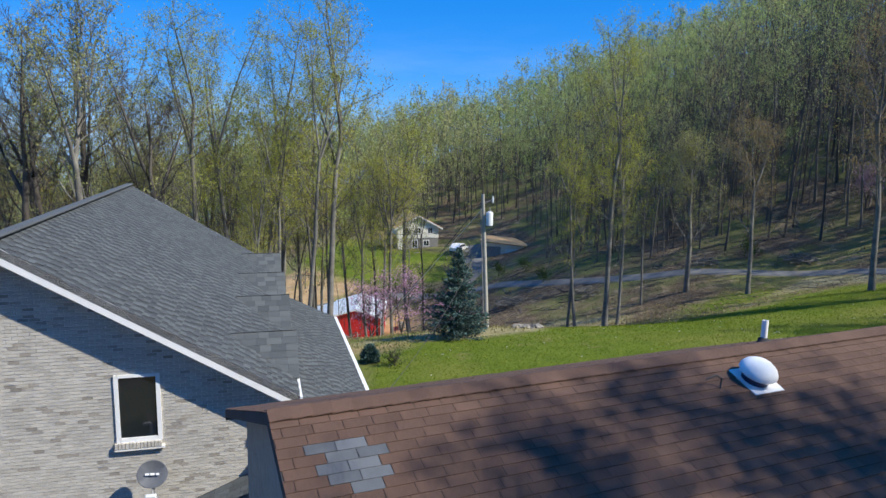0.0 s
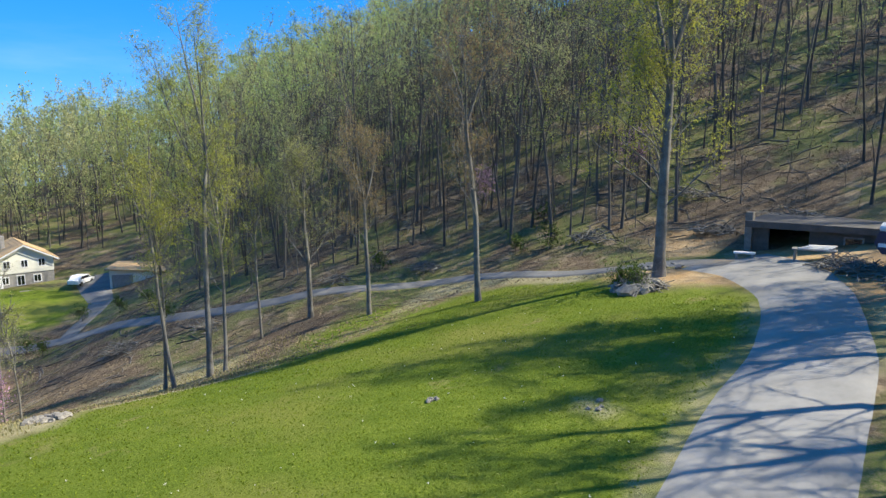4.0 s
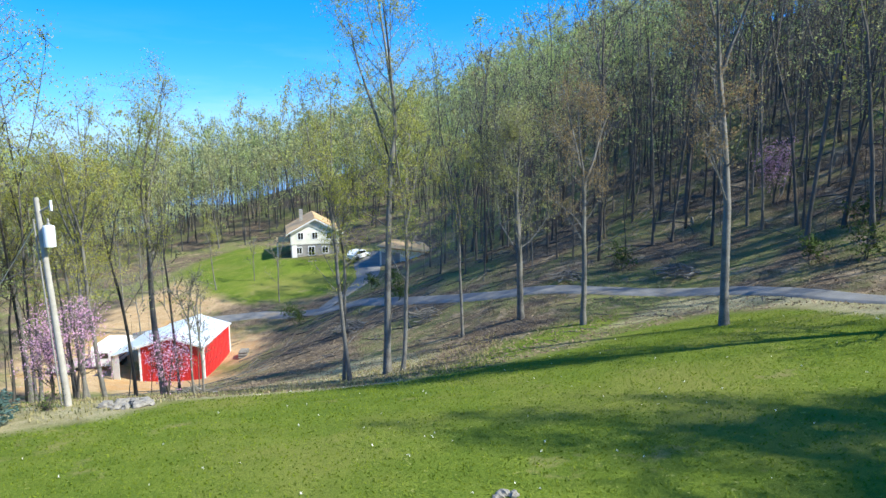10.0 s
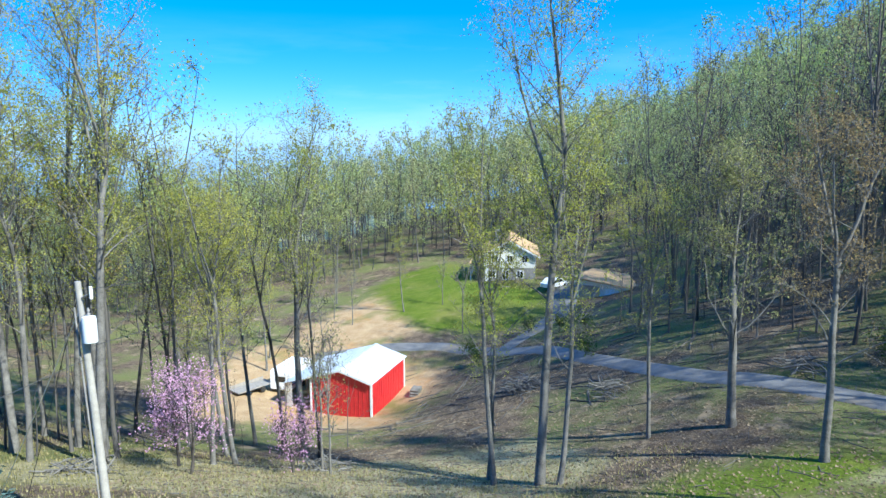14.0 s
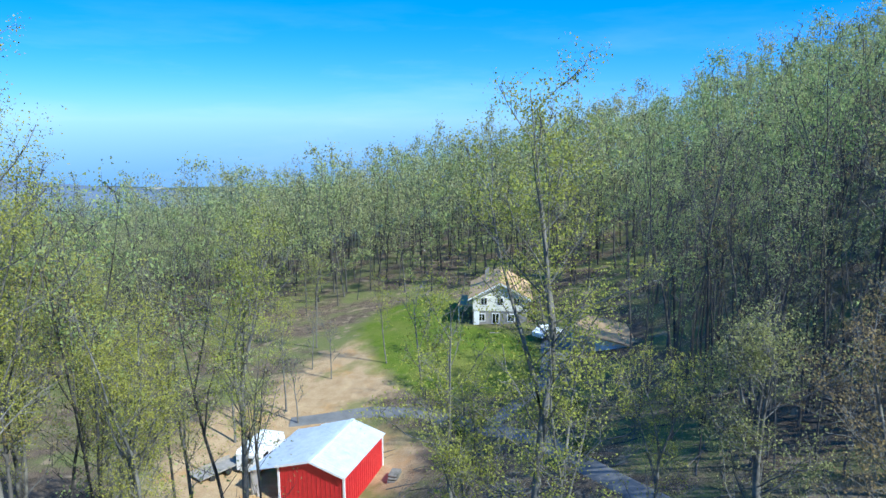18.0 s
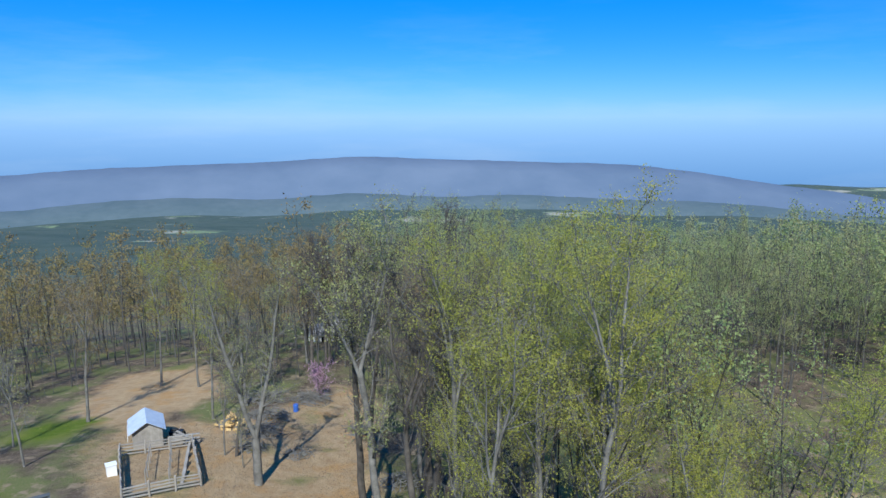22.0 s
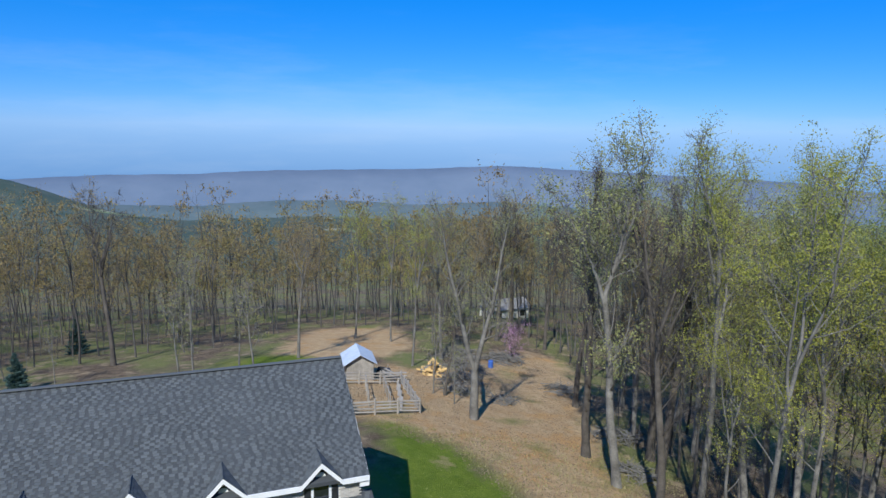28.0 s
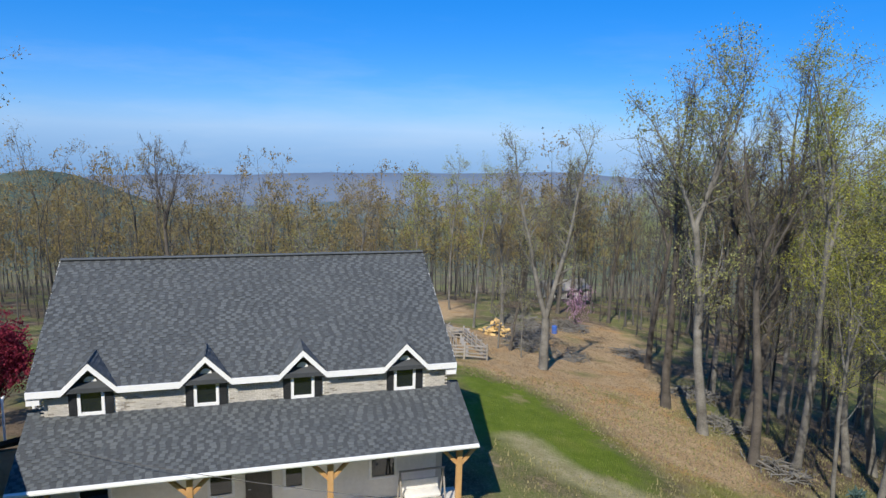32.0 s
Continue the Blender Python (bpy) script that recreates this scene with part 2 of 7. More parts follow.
M = {
    "brick": mat("pale_brick", (0.37, 0.345, 0.31), (0.6, 0.565, 0.51), 3, 0.9, bump=0.5, fine=60, spread=0.5, by="island"),
    "brick_ob": mat("pale_brick_single", (0.37, 0.345, 0.31), (0.6, 0.565, 0.51), 3, 0.9, bump=0.5, fine=60, spread=0.5, by="object"),
    "brick_dark": mat("dark_brick", (0.2, 0.18, 0.155), (0.42, 0.38, 0.33), 5, 0.9, bump=0.5, fine=60, spread=0.4, by="island"),
    "mortar": mat("mortar", (0.7, 0.68, 0.64), (0.8, 0.78, 0.74), 5, 0.95, bump=0.3),
    "shingle": mat("slate_grey_shingle", (0.06, 0.068, 0.075), (0.115, 0.127, 0.134), 0.3, 0.85, bump=0.6, fine=180, spread=1.2, by="island", start=0.6),
    "shingle_ob": mat("slate_grey_shingle_single", (0.06, 0.068, 0.075), (0.115, 0.127, 0.134), 0.3, 0.85, bump=0.6, fine=180, spread=1.2, by="object", start=0.6),
    "shingle_base": mat("slate_grey_shingle_slots", (0.039, 0.044, 0.05), (0.066, 0.072, 0.079), 0.5, 0.9, bump=0.5, fine=150),
    "felt": mat("roof_felt", (0.02, 0.02, 0.022), (0.05, 0.05, 0.055), 3, 0.95),
    "brown_shingle": mat("brown_shingle", (0.075, 0.042, 0.03), (0.15, 0.085, 0.06), 1.5, 0.9, bump=0.6, fine=150, spread=0.18, by="island", stain=((0.05, 0.036, 0.03), 0.5, 0.62)),
    "brown_shingle_ob": mat("brown_shingle_single", (0.075, 0.042, 0.03), (0.15, 0.085, 0.06), 1.5, 0.9, bump=0.6, fine=150, spread=0.18, by="object", stain=((0.05, 0.036, 0.03), 0.5, 0.62)),
    "patch": mat("grey_patch_shingle", (0.05, 0.055, 0.065), (0.14, 0.15, 0.165), 4, 0.85, bump=0.5, fine=150, spread=0.8, by="island"),
    "white": mat("white_trim", (0.74, 0.75, 0.76), (0.85, 0.85, 0.85), 2, 0.5, stain=((0.6, 0.6, 0.58), 3, 0.68)),
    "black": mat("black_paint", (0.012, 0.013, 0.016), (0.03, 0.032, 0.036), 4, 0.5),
    "timber": mat("honey_timber", (0.42, 0.23, 0.09), (0.6, 0.36, 0.16), 2, 0.6, bump=0.3, fine=30),
    "concrete": mat("concrete", (0.45, 0.42, 0.37), (0.62, 0.59, 0.53), 1.2, 0.9, bump=0.3, fine=40),
    "siding": mat("dark_siding", (0.06, 0.055, 0.05), (0.12, 0.11, 0.10), 2, 0.8),
    # dark tone that holds the dimness inside the workshop bays
    "inside": mat("painted_dim_room", (0.05, 0.045, 0.04), (0.09, 0.08, 0.07), 1, 0.9),
    "glass": glass_mat("window_glass", (0.012, 0.015, 0.02)),
    "red": mat("barn_red_metal", (0.42, 0.015, 0.022), (0.58, 0.03, 0.035), 1.5, 0.45, bump=0.1, stain=((0.33, 0.02, 0.02), 1.3, 0.66)),
    "tin": mat("bare_tin_roof", (0.60, 0.66, 0.72), (0.82, 0.86, 0.9), 1.2, 0.42, metal=0.35, stain=((0.5, 0.52, 0.54), 0.8, 0.62)),
    "camper": mat("camper_white", (0.78, 0.78, 0.77), (0.9, 0.9, 0.9), 2, 0.4),
    "cream": mat("cream_siding", (0.66, 0.64, 0.56), (0.8, 0.78, 0.7), 1, 0.7),
    "tan_roof": mat("tan_roof", (0.38, 0.24, 0.12), (0.56, 0.38, 0.2), 1.2, 0.9, spread=0.2, by="island"),
    "stonewall": mat("grey_stone", (0.2, 0.19, 0.18), (0.36, 0.34, 0.32), 3, 0.9, bump=0.5),
    "rock": mat("fieldstone", (0.13, 0.12, 0.105), (0.31, 0.285, 0.25), 2.5, 0.95, bump=0.8, fine=14),
    "old_wood": mat("weathered_board", (0.2, 0.18, 0.155), (0.42, 0.385, 0.34), 2.5, 0.9, bump=0.5, fine=35, spread=0.3, by="object"),
    "pole": mat("pole_wood", (0.27, 0.25, 0.22), (0.46, 0.435, 0.395), 1.6, 0.9, bump=0.4, fine=30),
    "metal": mat("galvanised", (0.5, 0.5, 0.5), (0.66, 0.66, 0.66), 4, 0.4, metal=0.7),
    "can": mat("transformer_paint", (0.62, 0.65, 0.66), (0.75, 0.77, 0.78), 3, 0.4),
    "wire": mat("cable", (0.03, 0.03, 0.03), (0.06, 0.06, 0.06), 4, 0.6),
    "bark": mat("grey_bark", (0.075, 0.07, 0.062), (0.25, 0.238, 0.215), 1.2, 0.95, bump=0.9, fine=16),
    "bark_dark": mat("dark_bark", (0.045, 0.039, 0.034), (0.135, 0.118, 0.1), 1.2, 0.95, bump=0.9, fine=16),
    "wood_far": mat("woodland_bark", (0.035, 0.032, 0.029), (0.145, 0.135, 0.122), 0.4, 0.95, spread=0.5, by="island"),
    "leaf": leaf_mat("spring_leaf", (0.272, 0.292, 0.055), (0.46, 0.475, 0.115), (0.49, 0.43, 0.1), 0.45),
    "leaf_pale": leaf_mat("pale_bud", (0.25, 0.27, 0.1), (0.42, 0.42, 0.18), (0.32, 0.28, 0.11), 0.4),
    "leaf_rust": leaf_mat("rust_bud", (0.24, 0.165, 0.085), (0.37, 0.28, 0.145), (0.31, 0.255, 0.095), 0.4),
    "leaf_far": leaf_mat("woodland_leaf", (0.24, 0.325, 0.1), (0.43, 0.53, 0.2), (0.42, 0.41, 0.2), 0.5),
    "redbud": leaf_mat("redbud_blossom", (0.5, 0.27, 0.42), (0.7, 0.45, 0.62), (0.42, 0.22, 0.34), 0.25),
    "crimson": leaf_mat("crimson_leaf", (0.13, 0.015, 0.028), (0.28, 0.045, 0.075), (0.2, 0.03, 0.05), 0.25),
    "spruce": leaf_mat("blue_spruce_needles", (0.03, 0.06, 0.05), (0.12, 0.19, 0.18), (0.07, 0.12, 0.11), 0.1),
    "shrub": leaf_mat("shrub_leaf", (0.05, 0.09, 0.02), (0.12, 0.17, 0.04), (0.1, 0.12, 0.05), 0.2),
    "blade": leaf_mat("grass_blade", (0.13, 0.185, 0.016), (0.22, 0.28, 0.035), (0.24, 0.25, 0.06), 0.5),
    "petal": leaf_mat("white_petal", (0.7, 0.7, 0.62), (0.8, 0.8, 0.78), (0.75, 0.7, 0.4), 0.2),
    "asphalt": mat("old_asphalt", (0.185, 0.178, 0.165), (0.3, 0.29, 0.272), 0.6, 0.9, bump=0.4, fine=60, stain=((0.34, 0.31, 0.26), 0.35, 0.6)),
    "gravel": mat("gravel_road", (0.11, 0.11, 0.108), (0.205, 0.2, 0.192), 0.7, 0.95, bump=0.6, fine=25, stain=((0.26, 0.21, 0.15), 0.3, 0.58)),
    "straw": mat("dry_straw", (0.3, 0.25, 0.14), (0.46, 0.4, 0.25), 0.8, 0.95, bump=0.5, fine=20),
    "dirt": mat("bare_earth", (0.38, 0.25, 0.14), (0.55, 0.4, 0.25), 0.8, 0.95, bump=0.5, fine=20),
    "split_wood": mat("fresh_split_wood", (0.42, 0.26, 0.09), (0.66, 0.46, 0.2), 2.5, 0.85, bump=0.4, fine=30, spread=0.4, by="object"),
    "yellow": mat("machine_yellow", (0.5, 0.3, 0.05), (0.62, 0.4, 0.1), 2, 0.6, stain=((0.25, 0.14, 0.06), 2.5, 0.6)),
    "navy": mat("navy_paint", (0.01, 0.016, 0.05), (0.02, 0.03, 0.09), 2, 0.3),
    "tyre": mat("tyre_rubber", (0.012, 0.012, 0.012), (0.03, 0.03, 0.03), 5, 0.85),
    "cloth": mat("pale_cloth", (0.6, 0.58, 0.54), (0.78, 0.76, 0.72), 3, 0.9),
    "blue": mat("blue_plastic", (0.03, 0.09, 0.35), (0.05, 0.14, 0.5), 3, 0.5),
    "limb": mat("bleached_branch", (0.4, 0.36, 0.3), (0.58, 0.53, 0.46), 2, 0.9, bump=0.4),
    "dish": mat("dish_grey", (0.10, 0.105, 0.115), (0.15, 0.155, 0.165), 3, 0.45),
    # painted haze, between the valley's tone and the ridge's
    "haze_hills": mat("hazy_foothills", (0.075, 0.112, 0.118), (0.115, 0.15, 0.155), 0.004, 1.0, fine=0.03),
    "litter_leaf": leaf_mat("fallen_leaf", (0.1, 0.072, 0.045), (0.3, 0.235, 0.16), (0.19, 0.15, 0.095), 0.1),
    "dry_blade": leaf_mat("dry_grass_blade", (0.2, 0.19, 0.07), (0.42, 0.36, 0.2), (0.3, 0.3, 0.1), 0.3),
    # the ridge's blue is distance haze painted into its base colour
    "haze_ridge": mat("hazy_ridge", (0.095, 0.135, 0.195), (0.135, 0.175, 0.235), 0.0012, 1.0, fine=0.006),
}

# ---- mesh helpers ----


class Geo:
    """Collects vertices and faces for one part."""

    def __init__(self):
        self.v, self.f = [], []

    def add(self, v, f):
        k = len(self.v)
        self.v += [tuple(p) for p in v]
        self.f += [tuple(k + i for i in face) for face in f]
        return self

    def box(self, lo, hi, m=None, bevel=0.0):
        (a, b, c), (d, e, g) = lo, hi
        if bevel:
            bm = bmesh.new()
            bmesh.ops.create_cube(bm, size=1, matrix=Matrix.Translation(((a + d) / 2, (b + e) / 2, (c + g) / 2)) @ Matrix.Diagonal((d - a, e - b, g - c, 1)))
            bmesh.ops.bevel(bm, geom=bm.edges[:], offset=bevel, segments=2, affect="EDGES", profile=0.5)
            bm.verts.index_update()
            v, f = [p.co.copy() for p in bm.verts], [[p.index for p in q.verts] for q in bm.faces]
            bm.free()
        else:
            v = [Vector(p) for p in ((a, b, c), (d, b, c), (d, e, c), (a, e, c), (a, b, g), (d, b, g), (d, e, g), (a, e, g))]
            f = [(0, 3, 2, 1), (4, 5, 6, 7), (0, 1, 5, 4), (1, 2, 6, 5), (2, 3, 7, 6), (3, 0, 4, 7)]
        return self.add([m @ p for p in v] if m else v, f)

    def slab(self, pts, push):
        """A flat polygon given thickness along the vector push."""
        n, push = len(pts), Vector(push)
        pts = [Vector(p) for p in pts]
        v = pts + [p + push for p in pts]
        return self.add(v, [tuple(range(n))[::-1], tuple(range(n, 2 * n))] + [(i, (i + 1) % n, n + (i + 1) % n, n + i) for i in range(n)])

    def tube(self, pts, radii, sides=8, caps=True):
        v, f = tube_arrays(pts, radii, sides)
        f = [tuple(q) for q in f.tolist()]
        if caps:
            f += [tuple(range(sides))[::-1], tuple(range(len(v) - sides, len(v)))]
        return self.add(v.tolist(), f)

    def lathe(self, profile, sides=20, m=None):
        v, f = [], []
        for r, z in profile:
            v += [Vector((r * math.cos(2 * math.pi * k / sides), r * math.sin(2 * math.pi * k / sides), z)) for k in range(sides)]
        for j in range(len(profile) - 1):
            f += [(j * sides + k, j * sides + (k + 1) % sides, (j + 1) * sides + (k + 1) % sides, (j + 1) * sides + k) for k in range(sides)]
        f += [tuple(range(sides))[::-1], tuple(range(len(v) - sides, len(v)))]
        return self.add([m @ p for p in v] if m else v, f)


def tube_arrays(pts, radii, sides):
    pts = np.array(pts, float)
    ahead = np.gradient(pts, axis=0)
    ahead /= np.linalg.norm(ahead, axis=1)[:, None] + 1e-9
    ref = np.where(np.abs(ahead[:, 2:]) > 0.95, [[1.0, 0, 0]], [[0, 0, 1.0]])
    side = np.cross(ahead, ref)
    side /= np.linalg.norm(side, axis=1)[:, None] + 1e-9
    up = np.cross(side, ahead)
    a = np.arange(sides) * 2 * np.pi / sides
    ring = side[:, None] * np.cos(a)[None, :, None] + up[:, None] * np.sin(a)[None, :, None]
    v = (pts[:, None] + ring * np.array(radii, float)[:, None, None]).reshape(-1, 3)
    j, k = np.meshgrid(np.arange(len(pts) - 1), np.arange(sides), indexing="ij")
    k2 = (k + 1) % sides
    f = np.stack([j * sides + k, (j + 1) * sides + k, (j + 1) * sides + k2, j * sides + k2], -1).reshape(-1, 4)
    return v, f


def array_mesh(name, v, f, tones=None, smooth_shade=False):
    """A mesh of quads or of triangles from arrays."""
    me = bpy.data.meshes.new(name)
    k = f.shape[1]
    me.vertices.add(len(v))
    me.vertices.foreach_set("co", np.asarray(v, np.float32).ravel())
    me.loops.add(k * len(f))
    me.loops.foreach_set("vertex_index", np.asarray(f, np.int32).ravel())
    me.polygons.add(len(f))
    me.polygons.foreach_set("loop_start", np.arange(0, k * len(f), k, dtype=np.int32))
    if smooth_shade:
        me.polygons.foreach_set("use_smooth", np.ones(len(f), bool))
    if tones is not None:
        me.attributes.new("tone", "FLOAT", "POINT").data.foreach_set("value", np.asarray(tones, np.float32))
    me.update(calc_edges=True)
    return me


def mesh_of(name, geo, material, rounded=False):
    me = bpy.data.meshes.new(name)
    me.from_pydata([tuple(p) for p in geo.v], [], geo.f)
    if rounded:
        me.shade_smooth()
        me.set_sharp_from_angle(angle=radians(40))
    me.materials.append(material)
    return me


def part(name, geo, material, parent, label="", rounded=False):
    ob = new(name, mesh_of(name, geo, material, rounded))
    ob.parent = parent
    if label:
        ob["label"] = label
    return ob


def thing(name, m, label, category, group="", kind=""):
    ob = new(name)
    ob.empty_display_size = 0.3
    ob.matrix_world = m
    return tagged(ob, label, category, group, kind)


def solid(name, geo, material, label, category, group="", kind="", m=None, rounded=False):
    ob = new(name, mesh_of(name, geo, material, rounded))
    if m is not None:
        ob.matrix_world = m
    return tagged(ob, label, category, group, kind)


# ---- the lie of the land: spot heights (x, y, z) joined by a thin-plate surface ----
SPOTS_YARD = [
    (-0.01, 20.01, -2.63), (-7.98, 10.02, -2.72), (9.95, 12, -2.11), (18.78, 17.89, -1.12), (25.88, 15.7, -0.64), (40.24, 30.93, 0.66), (50.59, 42.09, 0.91), (41.13, 40.27, 0.55),
    (20.26, 30.64, -1.08), (25.01, 26.38, -0.72), (5.65, 42.68, -3.79), (3.18, 42.06, -3.38), (1.43, 35.61, -2.93), (33.08, 50.13, -2.49), (27.2, 57.98, -4.61),
    (23.98, 63.28, -5.62), (19.73, 63.78, -7.26), (14.82, 57.69, -7.77), (12.28, 58.11, -8.59), (-33.81, 36.31, -7.04), (-22.53, 44.52, -7.1),
    (-42.95, 16.79, -6.77), (-43.43, 9.61, -7.39), (-31.83, 27.27, -5.53), (-45.02, 27.77, -7.99), (-11.99, 35.02, -4.13), (-14.9, 20.05, -3.37), (-2.82, 52.41, -7.71),
    (19.78, -14.99, -1.69), (0.08, -24.88, -2.45), (-29.03, 0.5, -5.92),
]
SPOTS_DELL = [
    (-7, 83.28, -17.76), (-6.97, 92.29, -17.76), (-14.97, 84.33, -17.87), (-6.42, 125.48, -12), (0.06, 130.44, -11.6), (9.07, 114, -12.4), (34.57, 46.25, -1.35), (34.69, 63.22, -3.91), (26.12, 67.77, -4.7),
    (18.54, 77.79, -7.74), (8.46, 91.13, -11.14), (-3.53, 101.43, -14.98), (-11.84, 100.1, -15.97), (-23.95, 97.16, -17.26), (-29.14, 71.32, -13.76), (-58.66, 100.83, -19.22), (-33.19, 126.66, -16.31),
    (-85.52, 48.17, -14.63), (-87.33, 1.41, -15.9), (-126.84, 98.68, -25.28), (-75, -60, -14), (40, -40, 1),
]
SPOTS_HILL = [
    (122, 258, 42), (85, 290, 32), (20, 280, 5), (-14.96, 270.04, -4.94), (-53, 270, -15), (-86, 257, -24), (-129.77, 230.09, -33.81), (57.34, 74.51, 10), (72.07, 61.41, 11.95), (100, 100, 33), (83.83, 39.46, 14.91),
    (130, 60, 38), (54.38, 110.22, 9.79), (33.21, 141.19, 1.71), (16.26, 166.19, -5.33), (99.74, 170.21, 33.52), (-38.86, 170.97, -14.35), (-220, 50, -46), (-218.99, -79.75, -43.34), (-200, 180, -44), (88.94, -40.06, 14.57),
]


def thin_plate(spots):
    p = np.array(spots, float)
    d = np.hypot(p[:, None, 0] - p[None, :, 0], p[:, None, 1] - p[None, :, 1]) / 50
    k = np.where(d > 0, d * d * np.log(np.maximum(d, 1e-9)), 0) + 0.01 * np.eye(len(p))
    q = np.c_[np.ones(len(p)), p[:, :2] / 50]
    a = np.block([[k, q], [q.T, np.zeros((3, 3))]])
    return p, np.linalg.solve(a, np.r_[p[:, 2], 0, 0, 0])


PLATE, WEIGHTS = thin_plate(SPOTS_YARD + SPOTS_DELL + SPOTS_HILL)


def smooth(a, b, v):
    s = np.clip((v - a) / (b - a), 0, 1)
    return s * s * (3 - 2 * s)


def land(x, y):
    """Height of the ground at x, y (arrays or numbers)."""
    x, y = np.atleast_1d(np.asarray(x, float)), np.atleast_1d(np.asarray(y, float))
    out = np.empty(x.shape)
    for n in range(0, x.size, 20000):
        u, v = x.ravel()[n:n + 20000], y.ravel()[n:n + 20000]
        d = np.hypot(u[:, None] - PLATE[None, :, 0], v[:, None] - PLATE[None, :, 1]) / 50
        near = np.where(d > 0, d * d * np.log(np.maximum(d, 1e-9)), 0) @ WEIGHTS[:-3] + WEIGHTS[-3] + WEIGHTS[-2] * u / 50 + WEIGHTS[-1] * v / 50
        r = np.hypot(u, v - 40)
        a = np.arctan2(-u, v - 40)
        # beyond the near slopes: the mountain goes on to the east, the valley opens to the west and north-west
        east = smooth(0.35, -0.9, a) * (a > -2.6)
        swell = 14 * np.sin(u / 310 + 1.3) * np.sin(v / 270) + 7 * np.sin(u / 120) * np.sin(v / 150 + 2)
        valley = -14 - 0.125 * np.minimum(r, 3700) + swell * smooth(300, 900, r)
        knob = 74 * np.exp(-(((u + 1025) / 210) ** 2 + ((v + 548) / 140) ** 2)) + 14 * np.exp(-(((u + 900) / 500) ** 2 + ((v + 350) / 260) ** 2))
        far = valley * (1 - east) + east * (30 + 0.16 * np.minimum(r, 1200)) + knob
        w = smooth(230, 430, r)
        out.ravel()[n:n + 20000] = near * (1 - w) + far * w
    return out


# ---- ground ----
LAWNS = [
    [(4.99, 10), (20.34, 19.41), (27.43, 23.71), (37, 28.83), (40.72, 32.48), (39.21, 35.72), (37.25, 39.14), (38.65, 44.81), (37.56, 51.24), (33.47, 54.29), (27.93, 52.25), (25.19, 50.42), (18.02, 47.63), (11.44, 46.62), (7.83, 43.89), (5.43, 39.05), (-0.04, 38.09), (-3.42, 34.13), (-3.61, 27.05), (0.5, 15.01), (2.99, 11.01)],
    [(-29.65, 28.67), (-26.28, 29.34), (-15.92, 29.34), (-10.99, 33.52), (-9.49, 36.07), (-11.97, 37.67), (-15.93, 36.25), (-19.77, 35.68), (-25.58, 33.02)],
    [(-28.92, -15.35), (-28.45, 19.5), (-33.75, 17.82), (-37.19, 14.78), (-42.38, 12.3), (-45.61, 6.49), (-42.13, -2.38), (-37.43, -8.35)],
    [(-55.05, 18.41), (-59.38, 19.96), (-61.85, 13.83), (-55.35, 11.49), (-51.65, 15.38)],
    [(-9, 106.5), (0.78, 105.91), (5.03, 113), (2.54, 121.19), (-2.92, 123.48), (-9.98, 125.44), (-12.19, 136.28), (-19.66, 141.95), (-25, 136), (-25.5, 126), (-20, 118), (-15, 111)],
    [(-11.95, 40.15), (-0.04, 44.07), (7.61, 48.81), (15.41, 52.4), (22.63, 52.59), (20.8, 49.39), (11.44, 46.62), (3.97, 43.24), (-4.03, 38.71)],
    [(24.52, 11.82), (30.91, 17.94), (35.07, 19.91), (36.59, 13.51), (30.92, 6.72)],
    [(19.11, 51.6), (24.42, 54.26), (31.05, 56.11), (29.29, 59), (22.63, 57.36)],
]
EARTHS = [
    [(-25.67, 34.98), (-30.28, 29.12), (-34.24, 24.54), (-46.77, 21.16), (-54.97, 23.95), (-53.27, 33.83), (-58.21, 42.14), (-65.78, 48.2), (-62.04, 51.73), (-43.13, 48.15), (-29.56, 45.99), (-19.7, 44.47), (-11.93, 44.3), (-7.99, 40.33), (-13.94, 39.1), (-19.76, 37.09)],
    [(-21.16, 73.76), (-3.34, 78.76), (-2.99, 94.09), (-12.91, 98.17), (-20, 102.5), (-26, 103), (-31, 96), (-27, 85)],
    [(-28, 108), (-24, 102), (-14, 102), (-11, 106.5), (-15, 111), (-19, 116), (-22, 121), (-25, 120)],
    [(-3.53, 36.56), (0.95, 37.5), (5.95, 41.66), (4.95, 44.17), (-2.04, 40.76), (-7.99, 40.33)],
    [(44.95, 27.24), (53.5, 33.47), (50.66, 40.09), (47.08, 42.82), (43.82, 36.29), (38.02, 39.03), (38.51, 44.25), (42.87, 44.08)],
    [(48.34, 43.99), (51.26, 45.56), (50.59, 49.97), (47.59, 47.8)],
    [(29.34, 13.62), (53.88, 25.43), (59.13, 17.45), (37.6, 3.68)],
    [(-59.52, 15.69), (-86.78, 18.71), (-88.42, 29.83), (-65.91, 32.3), (-54.97, 23.95)],
]


def strip(line, width):
    """The outline of a strip along a line."""
    p = np.array(line, float)
    d = np.gradient(p, axis=0)
    d /= np.linalg.norm(d, axis=1)[:, None]
    side = np.c_[-d[:, 1], d[:, 0]] * width / 2
    return np.r_[p + side, (p - side)[::-1]].tolist()


